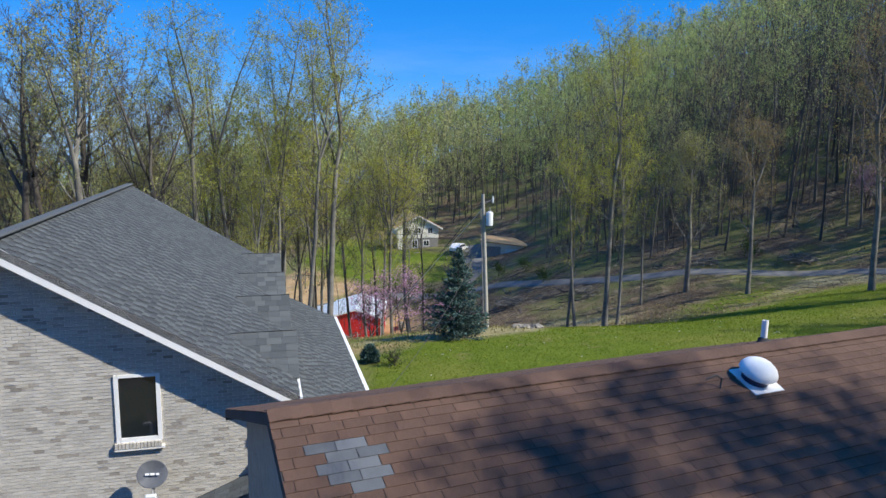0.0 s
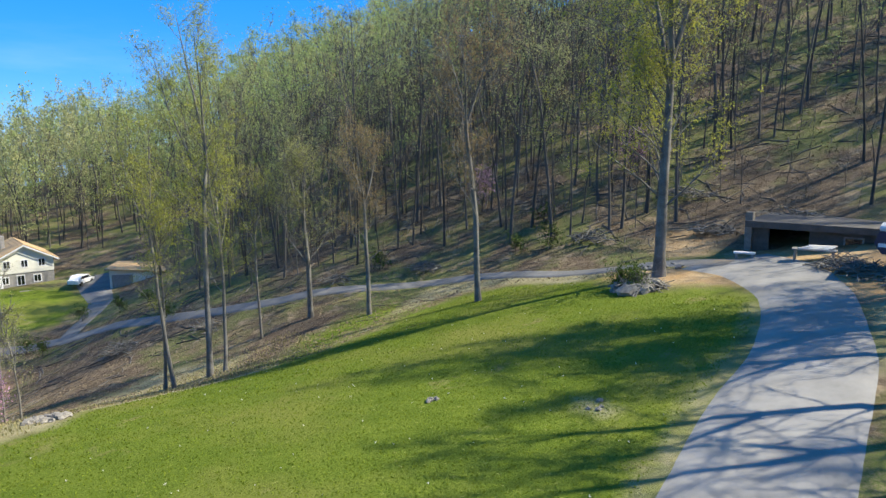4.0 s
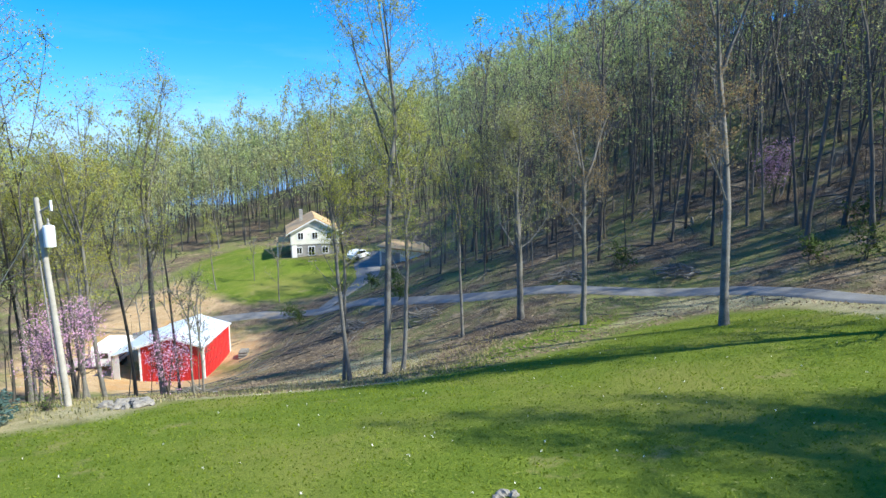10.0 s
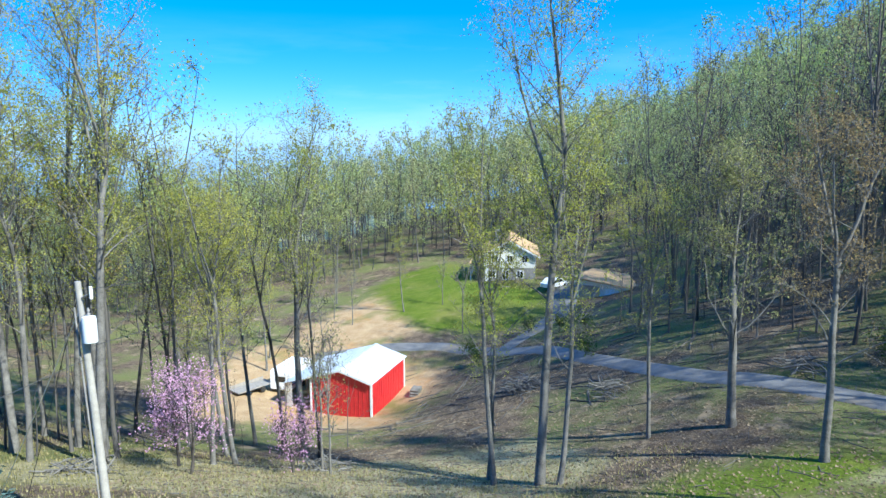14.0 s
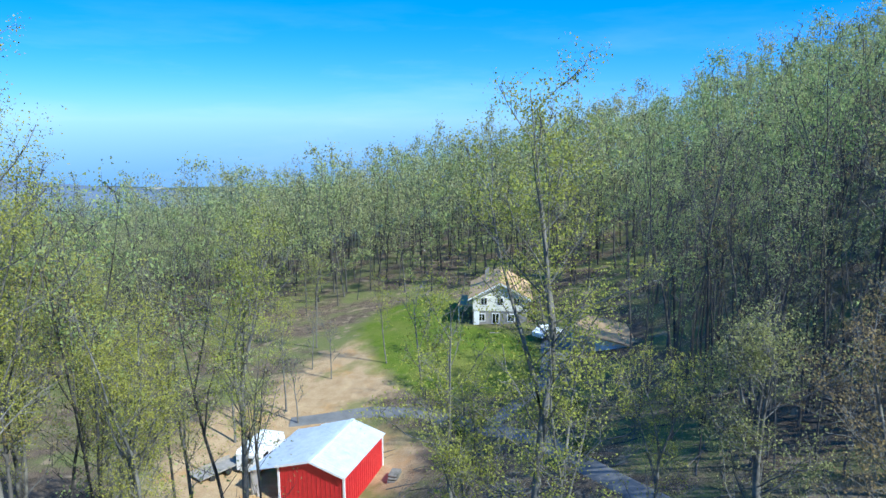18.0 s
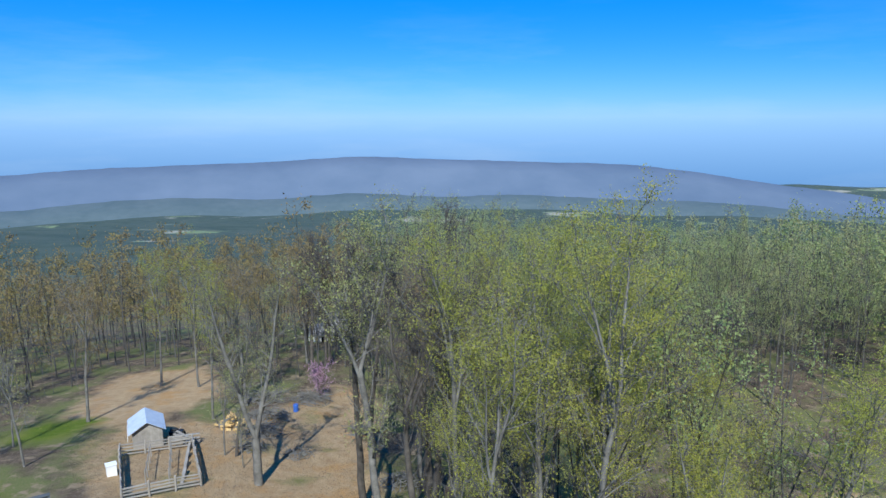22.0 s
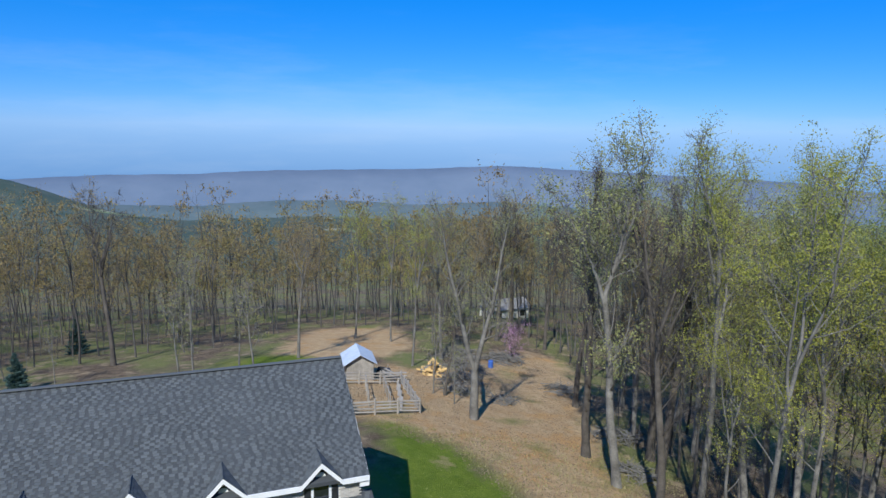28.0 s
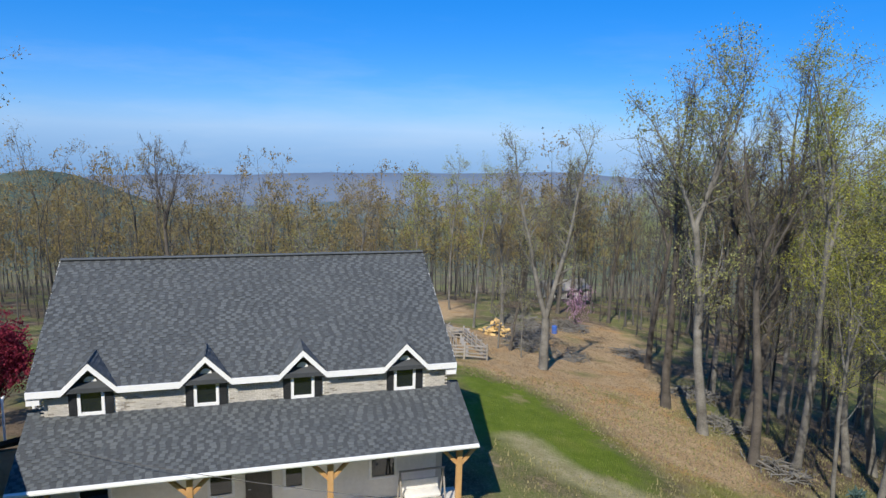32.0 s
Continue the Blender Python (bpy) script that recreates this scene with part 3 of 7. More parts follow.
# dry straw-coloured ground: wheel tracks, verges and the bank above the barn
STRAWS = [
    [(-1.2, 38.2), (2.6, 37.6), (6.2, 39.6), (7.0, 41.8), (5.0, 43.2), (0.8, 42.4), (-2.6, 40.8)],
    strip([(-15.45, 31.23), (-11.19, 32.91), (-8.59, 35.89), (-4.53, 39.72), (-1.74, 40.71), (3.47, 43.83), (7.81, 44.73), (12.38, 47.11), (17.15, 48.81)], 1.9),
    [(-15.81, 47.28), (-6.06, 47.22), (2.83, 48.24), (9.5, 49.8), (15.47, 54.44), (18.14, 60.85), (12.24, 67.03), (1.56, 62.47), (-8.07, 57.57)],
    strip([(9.96, 11.4), (15.51, 15.38), (21.55, 20.34), (28.42, 24.51), (34.93, 27.86), (40.05, 31.81)], 0.5),
    strip([(35.59, 21.01), (39.53, 23.08), (43.55, 26.28)], 2.6),
    [(24.53, 25.39), (25.31, 25.88), (25.13, 27.09), (24.34, 26.5)],
    [(27.26, 55.05), (33.79, 56.81), (37.16, 52.26), (38.04, 44.97), (41.13, 45.14), (40.7, 49.79), (38.38, 57.23), (34.13, 61.18)],
]


def inside(x, y, poly):
    """Metres by which a point lies inside (plus) or outside (minus) a polygon."""
    p = np.array(poly, float)
    q = np.roll(p, -1, axis=0)
    best, odd = np.full(x.shape, 1e9), np.zeros(x.shape, bool)
    for (ax, ay), (bx, by) in zip(p, q):
        t = np.clip(((x - ax) * (bx - ax) + (y - ay) * (by - ay)) / ((bx - ax) ** 2 + (by - ay) ** 2), 0, 1)
        best = np.minimum(best, np.hypot(x - ax - t * (bx - ax), y - ay - t * (by - ay)))
        odd ^= ((ay > y) != (by > y)) & (x < (bx - ax) * (y - ay) / (by - ay + 1e-12) + ax)
    return np.where(odd, best, -best)


def cover(x, y, polys):
    return np.max([inside(x, y, p) for p in polys], axis=0)


STEPS = 330
u = np.linspace(-1, 1, STEPS)
gx, gy = np.meshgrid(5 + 24 * np.sinh(6.03 * u), 40 + 24 * np.sinh(6.03 * u), indexing="ij")
gz = land(gx.ravel(), gy.ravel())
i, j = np.meshgrid(np.arange(STEPS - 1), np.arange(STEPS - 1), indexing="ij")
quads = np.stack([i * STEPS + j, (i + 1) * STEPS + j, (i + 1) * STEPS + j + 1, i * STEPS + j + 1], -1).reshape(-1, 4)
ground_mesh = array_mesh("ground", np.c_[gx.ravel(), gy.ravel(), gz], quads, smooth_shade=True)
fx, fy = gx.ravel(), gy.ravel()
near = np.hypot(fx, fy - 40) < 260
for key, polys in (("lawn", LAWNS), ("earth", EARTHS), ("straw", STRAWS)):
    value = np.full(fx.shape, -20.0)
    value[near] = np.clip(cover(fx[near], fy[near], polys), -20, 20)
    ground_mesh.attributes.new(key, "FLOAT", "POINT").data.foreach_set("value", value.astype(np.float32))


def ground_material():
    m = bpy.data.materials.new("ground")
    m.use_nodes = True
    n, l = m.node_tree.nodes, m.node_tree.links
    b = n["Principled BSDF"]
    b.inputs["Roughness"].default_value, b.inputs["Specular IOR Level"].default_value = 0.95, 0.1
    geo = n.new("ShaderNodeNewGeometry")

    def noisy(scale, detail=6, rough=0.6):
        t = n.new("ShaderNodeTexNoise")
        t.inputs["Scale"].default_value, t.inputs["Detail"].default_value, t.inputs["Roughness"].default_value = scale, detail, rough
        l.new(geo.outputs["Position"], t.inputs["Vector"])
        return t.outputs["Fac"]

    def between(value, lo, hi):
        r = n.new("ShaderNodeMapRange")
        r.inputs["From Min"].default_value, r.inputs["From Max"].default_value = lo, hi
        l.new(value, r.inputs["Value"])
        return r.outputs[0]

    def blend(fac, a, c):
        x = n.new("ShaderNodeMix")
        x.data_type = "RGBA"
        l.new(fac, x.inputs["Factor"])
        for side, v in (("A", a), ("B", c)):
            if isinstance(v, tuple):
                x.inputs[side].default_value = (*v, 1)
            else:
                l.new(v, x.inputs[side])
        return x.outputs["Result"]

    def zone(key, wobble, soft=0.6):
        a, s = n.new("ShaderNodeAttribute"), n.new("ShaderNodeMath")
        a.attribute_name, s.operation = key, "MULTIPLY_ADD"
        l.new(noisy(0.35, 8, 0.7), s.inputs[0])
        s.inputs[1].default_value = wobble
        l.new(a.outputs["Fac"], s.inputs[2])
        return between(s.outputs[0], wobble * 0.5 - soft, wobble * 0.5 + 0.6)

    fine, mid, wide, grit = noisy(9, 8, 0.75), noisy(0.8, 6), noisy(0.12, 4), noisy(32, 3)
    grass = blend(between(mid, 0.35, 0.7), (0.098, 0.14, 0.016), (0.172, 0.21, 0.03))
    grass = blend(between(fine, 0.42, 0.66), grass, (0.068, 0.11, 0.01))
    grass = blend(between(grit, 0.55, 0.72), grass, (0.19, 0.23, 0.035))
    grass = blend(between(wide, 0.48, 0.72), grass, (0.19, 0.19, 0.045))
    grass = blend(between(noisy(0.3, 6, 0.7), 0.6, 0.72), grass, (0.235, 0.205, 0.085))
    grass = blend(between(noisy(5.5, 3, 0.5), 0.66, 0.71), grass, (0.24, 0.26, 0.07))
    litter = blend(between(mid, 0.35, 0.68), (0.07, 0.05, 0.034), (0.19, 0.138, 0.092))
    litter = blend(between(fine, 0.5, 0.72), litter, (0.33, 0.27, 0.2))
    litter = blend(between(grit, 0.52, 0.72), litter, (0.045, 0.036, 0.027))
    litter = blend(between(wide, 0.44, 0.58), litter, blend(between(fine, 0.4, 0.6), (0.11, 0.14, 0.035), (0.2, 0.185, 0.085)))
    litter = blend(between(noisy(0.45, 5, 0.7), 0.56, 0.64), litter, (0.29, 0.22, 0.14))
    earth = blend(between(mid, 0.3, 0.72), (0.37, 0.24, 0.125), (0.54, 0.395, 0.225))
    earth = blend(between(noisy(0.22, 5, 0.65), 0.52, 0.64), earth, (0.47, 0.275, 0.115))
    earth = blend(between(fine, 0.46, 0.72), earth, (0.23, 0.155, 0.085))
    earth = blend(between(grit, 0.6, 0.75), earth, (0.6, 0.47, 0.3))
    earth = blend(between(wide, 0.54, 0.66), earth, (0.2, 0.19, 0.07))
    straw = blend(between(mid, 0.34, 0.7), (0.27, 0.235, 0.125), (0.45, 0.39, 0.25))
    straw = blend(between(fine, 0.45, 0.7), straw, (0.17, 0.17, 0.05))
    straw = blend(between(grit, 0.6, 0.75), straw, (0.12, 0.09, 0.05))
    color = blend(zone("earth", 8.0, 2.0), litter, earth)
    color = blend(zone("lawn", 7.0, 2.2), color, grass)
    color = blend(zone("straw", 1.8, 0.6), color, straw)
    # the far valley: woods, greyed with painted haze, broken by paler fields
    far = noisy(0.0035, 5, 0.6)
    woods = blend(between(noisy(0.02, 6, 0.7), 0.35, 0.7), (0.055, 0.083, 0.066), (0.105, 0.125, 0.1))
    fields = blend(between(noisy(0.011, 3), 0.45, 0.55), (0.2, 0.25, 0.13), (0.36, 0.33, 0.26))
    valley = blend(between(far, 0.6, 0.63), woods, fields)
    length = n.new("ShaderNodeVectorMath")
    length.operation = "LENGTH"
    l.new(geo.outputs["Position"], length.inputs[0])
    color = blend(between(length.outputs["Value"], 300, 420), color, valley)
    l.new(color, b.inputs["Base Color"])
    relief = n.new("ShaderNodeBump")
    relief.inputs["Strength"].default_value, relief.inputs["Distance"].default_value = 0.7, 0.12
    l.new(fine, relief.inputs["Height"])
    l.new(relief.outputs[0], b.inputs["Normal"])
    return m


ground_mesh.materials.append(ground_material())
tagged(new("ground", ground_mesh), "rolling ground of mown grass, leaf litter and bare tan earth", "ground", kind="structure")


def ribbon(name, line, widths, lift, material, label, category):
    """A strip of paving laid on the land along a line of (x, y)."""
    p = np.array(line, float)
    s = np.r_[0, np.cumsum(np.hypot(*np.diff(p, axis=0).T))]
    t = np.arange(0, s[-1], 0.7)
    fit = [np.interp(t, s, c) for c in (p[:, 0], p[:, 1], np.array(widths, float))]
    for _ in range(6):
        fit = [np.r_[c[0], (c[:-2] + 2 * c[1:-1] + c[2:]) / 4, c[-1]] for c in fit]
    x, y, w = fit
    dx, dy = np.gradient(x), np.gradient(y)
    d = np.hypot(dx, dy)
    nx, ny = -dy / d, dx / d
    rng = np.random.default_rng(5)
    across = np.linspace(-0.5, 0.5, 9)
    rag = np.convolve(rng.normal(0, 0.25, len(t) + 8), np.ones(9) / 9, "valid")
    X, Y = (x[:, None] + nx[:, None] * across * (w + rag)[:, None]), (y[:, None] + ny[:, None] * across * (w + rag)[:, None])
    Z = land(X.ravel(), Y.ravel()).reshape(X.shape) + lift
    Z[:, [0, -1]] -= lift + 0.06
    a, c = np.meshgrid(np.arange(len(t) - 1), np.arange(8), indexing="ij")
    f = np.stack([a * 9 + c, (a + 1) * 9 + c, (a + 1) * 9 + c + 1, a * 9 + c + 1], -1).reshape(-1, 4)[:, ::-1]
    me = array_mesh(name, np.c_[X.ravel(), Y.ravel(), Z.ravel()], f, smooth_shade=True)
    me.materials.append(material)
    return tagged(new(name, me), label, category, kind="structure")


ribbon("driveway", [(2, -3.99), (11.96, 8), (18.29, 13.95), (23.06, 18.13), (29.35, 21.85), (34.86, 24.7), (39.19, 27.9), (42.71, 30.91), (46.56, 36.31), (47.47, 40.91)], [6, 6, 5.6, 5.4, 5.4, 5.2, 5, 5.4, 7, 8], 0.09, M["asphalt"], "weathered grey asphalt driveway with worn pale patches", "driveway")
ribbon("road", [(47.13, 39.83), (45.57, 43.62), (41.52, 46.27), (40.12, 49.42), (39.39, 54.48), (37.48, 59.34), (34.4, 63.01), (28.54, 66.84), (22.8, 71.98), (18.54, 77.79), (8.46, 91.13), (1.22, 97.79), (-5.62, 101.28), (-12.83, 100.6), (-20.95, 97.2)], [4, 2.4, 2.0, 1.8, 1.8, 1.8, 1.8, 1.8, 1.9, 2.0, 2.1, 2.2, 2.2, 2.2, 2.2], 0.1, M["gravel"], "narrow grey gravel lane curving along the wooded slope", "road")
ribbon("farm_drive", [(3.08, 96.18), (5.66, 103.8), (7.02, 111.99), (6.07, 120.02), (6.01, 125.17)], [2.4, 2.8, 3.6, 5, 6], 0.12, M["gravel"], "gravel turning area between farmhouse and garage", "driveway")


def ground_at(x, y):
    return float(land(x, y)[0])


# ---- the distant ridge ----
def far_ridge(name, bearings, tops, radius, base, material, label):
    """A long mountain far off, as a solid wave of land."""
    b = np.radians(np.linspace(bearings[0], bearings[-1], 160))
    top = np.interp(np.degrees(b), bearings, tops)
    for _ in range(5):
        top = np.r_[top[0], (top[:-2] + 2 * top[1:-1] + top[2:]) / 4, top[-1]]
    rng = np.random.default_rng(3)
    top = top + np.convolve(rng.normal(0, 9, 168), np.ones(9) / 9, "valid")
    rows = []
    for far, share in ((radius - 700, 0.0), (radius - 420, 0.42), (radius - 180, 0.8), (radius, 1.0), (radius + 150, 0.7)):
        rows.append(np.c_[-np.sin(b) * far, 40 + np.cos(b) * far, base + (top - base) * share + (np.convolve(rng.normal(0, 16, 174), np.ones(15) / 15, "valid") if 0 < share < 1 else 0)])
    v = np.concatenate(rows)
    a, c = np.meshgrid(np.arange(4), np.arange(159), indexing="ij")
    f = np.stack([a * 160 + c, a * 160 + c + 1, (a + 1) * 160 + c + 1, (a + 1) * 160 + c], -1).reshape(-1, 4)
    me = array_mesh(name, v, f, smooth_shade=True)
    me.materials.append(material)
    return tagged(new(name, me), label, "mountain", kind="structure")


far_ridge("backdrop_ridge", [30, 40, 47, 51, 55, 62, 68, 74, 78, 84, 91, 105, 118, 135], [-500, -400, -350, -300, -268, -255, -240, -232, -216, -236, -250, -275, -292, -300], 4300, -540, M["haze_ridge"], "long mountain ridge across the valley, blue haze painted in its colour")

# added band of hills that blends the valley into the ridge's painted haze
far_ridge("backdrop_foothills", [30, 38, 45, 52, 58, 66, 72, 79, 86, 94, 104, 116, 135], [-390, -372, -350, -330, -342, -318, -336, -316, -334, -314, -330, -318, -330], 3100, -500, M["haze_hills"], "added foothills below the far ridge, haze painted in their colour")

# ---- brick house: e (out from the front wall), n (along the ridge), z ----
HOUSE = pose(0, 0, 0, 0, 0, 14.6)
house = thing("brick_house", HOUSE, "pale brick house with grey shingle roof, four dormers, timber porch", "house")
N0, N1, EAVE_Z, RIDGE_Z, RIDGE_E, EAVE_E = 13.6, 28.4, 2.93, 6.3, -5.0, 0.5
PITCH_V = Vector((RIDGE_E - EAVE_E, 0, RIDGE_Z - EAVE_Z))
WALL_N0, WALL_N1, WALL_E1, WALL_E0, GROUND_Z = 14.05, 28.0, 0.22, -10.0, -3.6


def roof_z(e):
    return EAVE_Z + (EAVE_E - e) * (RIDGE_Z - EAVE_Z) / (EAVE_E - RIDGE_E) if e > RIDGE_E else EAVE_Z + (e + 10.5) * (RIDGE_Z - EAVE_Z) / (RIDGE_E + 10.5)


gable = [(WALL_E0, GROUND_Z), (WALL_E1, GROUND_Z), (WALL_E1, roof_z(0) - 0.25), (RIDGE_E, RIDGE_Z - 0.25), (WALL_E0, roof_z(-10) - 0.25)]
g = Geo().slab([(e, WALL_N0, z) for e, z in gable], (0, 0.25, 0))
part("wall", g, M["mortar"], house, "mortar behind the brick gable")
g = Geo().slab([(e, WALL_N1 - 0.25, z) for e, z in gable], (0, 0.25, 0))
part("wall", g, M["brick"], house)
g = Geo().box((WALL_E1 - 0.25, WALL_N0 + 0.25, GROUND_Z), (WALL_E1, WALL_N1 - 0.25, EAVE_Z - 0.1))
part("wall", g, M["mortar"], house)
g = Geo().box((WALL_E0, WALL_N0 + 0.25, GROUND_Z), (WALL_E0 + 0.25, WALL_N1 - 0.25, EAVE_Z - 0.1))
part("wall", g, M["brick"], house)
DORMERS = [15.5, 19.2, 22.55, 26.4]
for lo, hi, name in ((EAVE_E, RIDGE_E, "roof"), (-10.5, RIDGE_E, "roof")):
    zl = EAVE_Z
    g = Geo().slab([(lo, N0, zl), (lo, N1, zl), (hi, N1, RIDGE_Z), (hi, N0, RIDGE_Z)][:: 1 if lo > hi else -1], (0, 0, -0.16))
    part(name, g, M["shingle_base"], house, "roof deck under the shingles")
g = Geo().box((RIDGE_E - 0.14, N0, RIDGE_Z + 0.0), (RIDGE_E + 0.14, N1, RIDGE_Z + 0.06), bevel=0.03)
part("ridge_cap", g, M["shingle"], house)


def shingle_sheet(lo, hi, n0, n1, rng, skip=None, tab=0.21, step=0.13, proud=0.012):
    """Tabs of a shingle roof from the eave line lo to the top line hi, both (e, z); returns poses of the tabs."""
    run = Vector((hi[0] - lo[0], 0, hi[1] - lo[1]))
    up = run.normalized()
    norm = Vector((-up.z, 0, up.x)) if up.x > 0 else Vector((up.z, 0, -up.x))
    out = []
    for r in range(int(run.length / step)):
        n = n0 - (rng.random() * tab if tab > 0.4 else rng.uniform(0, 0.36))
        while n < n1:
            w = tab * rng.uniform(0.85, 1.15)
            a, c = max(n, n0), min(n + w - 0.006, n1)
            if c - a > 0.05:
                p = Vector((lo[0], 0, lo[1])) + up * (r * step)
                mid = (p.x + up.x * step / 2, (a + c) / 2, p.z + up.z * step / 2)
                if not (skip and skip(mid)):
                    out.append((p, up, norm * (proud * rng.uniform(0.7, 1.5)), a, c, step))
            n += w + (rng.uniform(0.1, 0.22) if tab < 0.4 else 0)
    return out


def tab_geo(tabs, geo):
    for p, up, lift, a, c, step in tabs:
        low, high = p + lift + lift.normalized() * 0.006, p + up * step * 1.15 + lift.normalized() * 0.006
        v = [low + Vector((0, a, 0)), low + Vector((0, c, 0)), high + Vector((0, c, 0)), high + Vector((0, a, 0))]
        v += [q - lift for q in v[:2]]
        geo.add(v, [(0, 1, 2, 3), (4, 5, 1, 0), (4, 0, 3), (1, 5, 2)])
    return geo


def tab_pieces(tabs, parent, material, name="shingle"):
    """Single tabs as pieces of their own, sharing one mesh of unit width."""
    p, up, lift, a, c, step = tabs[0]
    g = tab_geo([(Vector((0, 0, 0)), up, lift, -0.5, 0.5, step)], Geo())
    me = mesh_of(name, g, material)
    for p, up, lift, a, c, step in tabs:
        ob = new(name, me)
        ob.parent = parent
        ob.location, ob.scale = (p.x, (a + c) / 2, p.z), (1, c - a, 1)


def stuff_part(name, geo, material, parent, label=""):
    ob = part(name, geo, material, parent, label)
    ob["kind"] = "stuff"
    return ob


def on_dormer(mid):
    e, n, z = mid
    return any(abs(n - d) < 0.92 * max(0, (e + 0.95) / 1.45) for d in DORMERS)


rng = random.Random(11)
tabs = shingle_sheet((EAVE_E, EAVE_Z), (RIDGE_E, RIDGE_Z), N0, N1, rng, on_dormer)
ROOF_NEAR = [t for t in tabs if t[3] < 16.2 and t[0].x > -3.0][:250]
keep = {id(t) for t in ROOF_NEAR}
stuff_part("shingles", tab_geo([t for t in tabs if id(t) not in keep], Geo()), M["shingle"], house)
g = tab_geo(shingle_sheet((-10.5, EAVE_Z), (RIDGE_E, RIDGE_Z), N0, N1, rng, tab=0.6, step=0.29), Geo())
stuff_part("shingles", g, M["shingle"], house)
# rake boards and soffits on both gables
for n, out in ((N0, 1), (N1, -1)):
    for sx in (1, -1):
        lo, hi = (EAVE_E, EAVE_Z), (RIDGE_E, RIDGE_Z)
        pts = [(RIDGE_E + sx * (RIDGE_E - e) * -1, n, z) for e, z in (lo, hi)]
        pts = [pts[0], pts[1], (pts[1][0], n, pts[1][2] - 0.30), (pts[0][0], n, pts[0][2] - 0.30)]
        part("rake_board", Geo().slab(pts if sx * out > 0 else pts[::-1], (0, 0.03 * out, 0)), M["white"], house)
        pts = [(p[0], p[1] + 0.03 * out, p[2] - 0.25) for p in pts[:2]]
        pts = [pts[0], pts[1], (pts[1][0], n + 0.45 * out, pts[1][2]), (pts[0][0], n + 0.45 * out, pts[0][2])]
        part("soffit", Geo().slab(pts, (0, 0, -0.02)), M["white"], house)
    part("rake_return", Geo().box((0.0, min(n, n + 0.4 * out), EAVE_Z - 0.48), (EAVE_E - 0.01, max(n, n + 0.4 * out), EAVE_Z - 0.30)), M["white"], house)

# zigzag fascia along the front eave, rising over each dormer
HALF, PEAK_Z = 0.86, 3.80
line = [(N0, EAVE_Z)]
for d in DORMERS:
    line += [(d - HALF, EAVE_Z), (d, PEAK_Z), (d + HALF, EAVE_Z)]
line.append((N1, EAVE_Z))
for (a, za), (c, zc) in zip(line, line[1:]):
    part("fascia", Geo().slab([(EAVE_E, a, za), (EAVE_E, a, za - 0.22), (EAVE_E, c, zc - 0.22), (EAVE_E, c, zc)], (0.05, 0, 0)), M["white"], house)
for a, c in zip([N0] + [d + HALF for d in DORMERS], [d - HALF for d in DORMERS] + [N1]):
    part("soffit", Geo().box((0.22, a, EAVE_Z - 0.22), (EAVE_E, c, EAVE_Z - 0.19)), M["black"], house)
for k, d in enumerate(DORMERS):
    back = EAVE_E - (PEAK_Z - EAVE_Z) / (RIDGE_Z - EAVE_Z) * (EAVE_E - RIDGE_E)
    dormer = part("dormer", Geo().slab([(0.22, d - 0.8, EAVE_Z - 0.3), (0.22, d + 0.8, EAVE_Z - 0.3), (0.22, d + 0.66, EAVE_Z + 0.05), (0.22, d, PEAK_Z - 0.2), (0.22, d - 0.66, EAVE_Z + 0.05)], (-0.1, 0, 0)), M["black"], house, "dark dormer gable over a window")
    for s in (-1, 1):
        v = [(EAVE_E + 0.04, d, PEAK_Z + 0.02), (back, d, PEAK_Z + 0.02), (EAVE_E + 0.04, d + s * HALF, EAVE_Z + 0.02)]
        side = Geo().slab(v if s > 0 else v[::-1], (0, 0, -0.12))
        part("dormer_roof", side, M["shingle_base"], dormer)
        tabs_d = Geo()
        rows = 7
        for r in range(rows):
            t0, t1 = r / rows, (r + 1.15) / rows
            e = EAVE_E + 0.05
            stop = EAVE_E + (back - EAVE_E) * min(t1, 1)
            while e > stop + 0.03:
                w = min(rng.uniform(0.22, 0.36), e - stop)
                v = []
                for t, off in ((t0, 0.018), (t1, 0.004)):
                    y, z = d + s * HALF * (1 - t), EAVE_Z + (PEAK_Z - EAVE_Z) * t + 0.02 + off
                    v += [(e, y, z), (e - w + 0.006, y, z)]
                tabs_d.add(v, [(0, 1, 3, 2) if s < 0 else (2, 3, 1, 0)])
                e -= w
        stuff_part("dormer_shingles", tabs_d, M["shingle"], dormer)
    win = part("window", Geo().box((0.24, d - 0.33, 1.98), (0.25, d + 0.33, 2.92)), M["glass"], house, "dormer window with white frame")
    g = Geo()
    for lo, hi in (((0.22, d - 0.42, 1.9), (0.31, d - 0.32, 2.98)), ((0.22, d + 0.32, 1.9), (0.31, d + 0.42, 2.98)), ((0.22, d - 0.32, 1.9), (0.31, d + 0.32, 2.0)), ((0.22, d - 0.32, 2.9), (0.31, d + 0.32, 2.98))):
        g.box(lo, hi)
    part("frame", g, M["white"], win)
    fan = Geo().slab([(0.225, d + 0.2 * math.cos(a), 3.06 + 0.2 * math.sin(a)) for a in np.linspace(0, math.pi, 9)], (0.03, 0, 0))
    part("fan_ornament", fan, M["white"], win)
    for s in (-1, 1):
        g = Geo().box((0.22, d + s * 0.57 - 0.13, 1.9), (0.28, d + s * 0.57 + 0.13, 2.92))
        for r in range(9):
            g.box((0.28, d + s * 0.57 - 0.1, 1.96 + r * 0.105), (0.29, d + s * 0.57 + 0.1, 2.02 + r * 0.105))
        part("shutter", g, M["black"], house, "black louvred shutter")

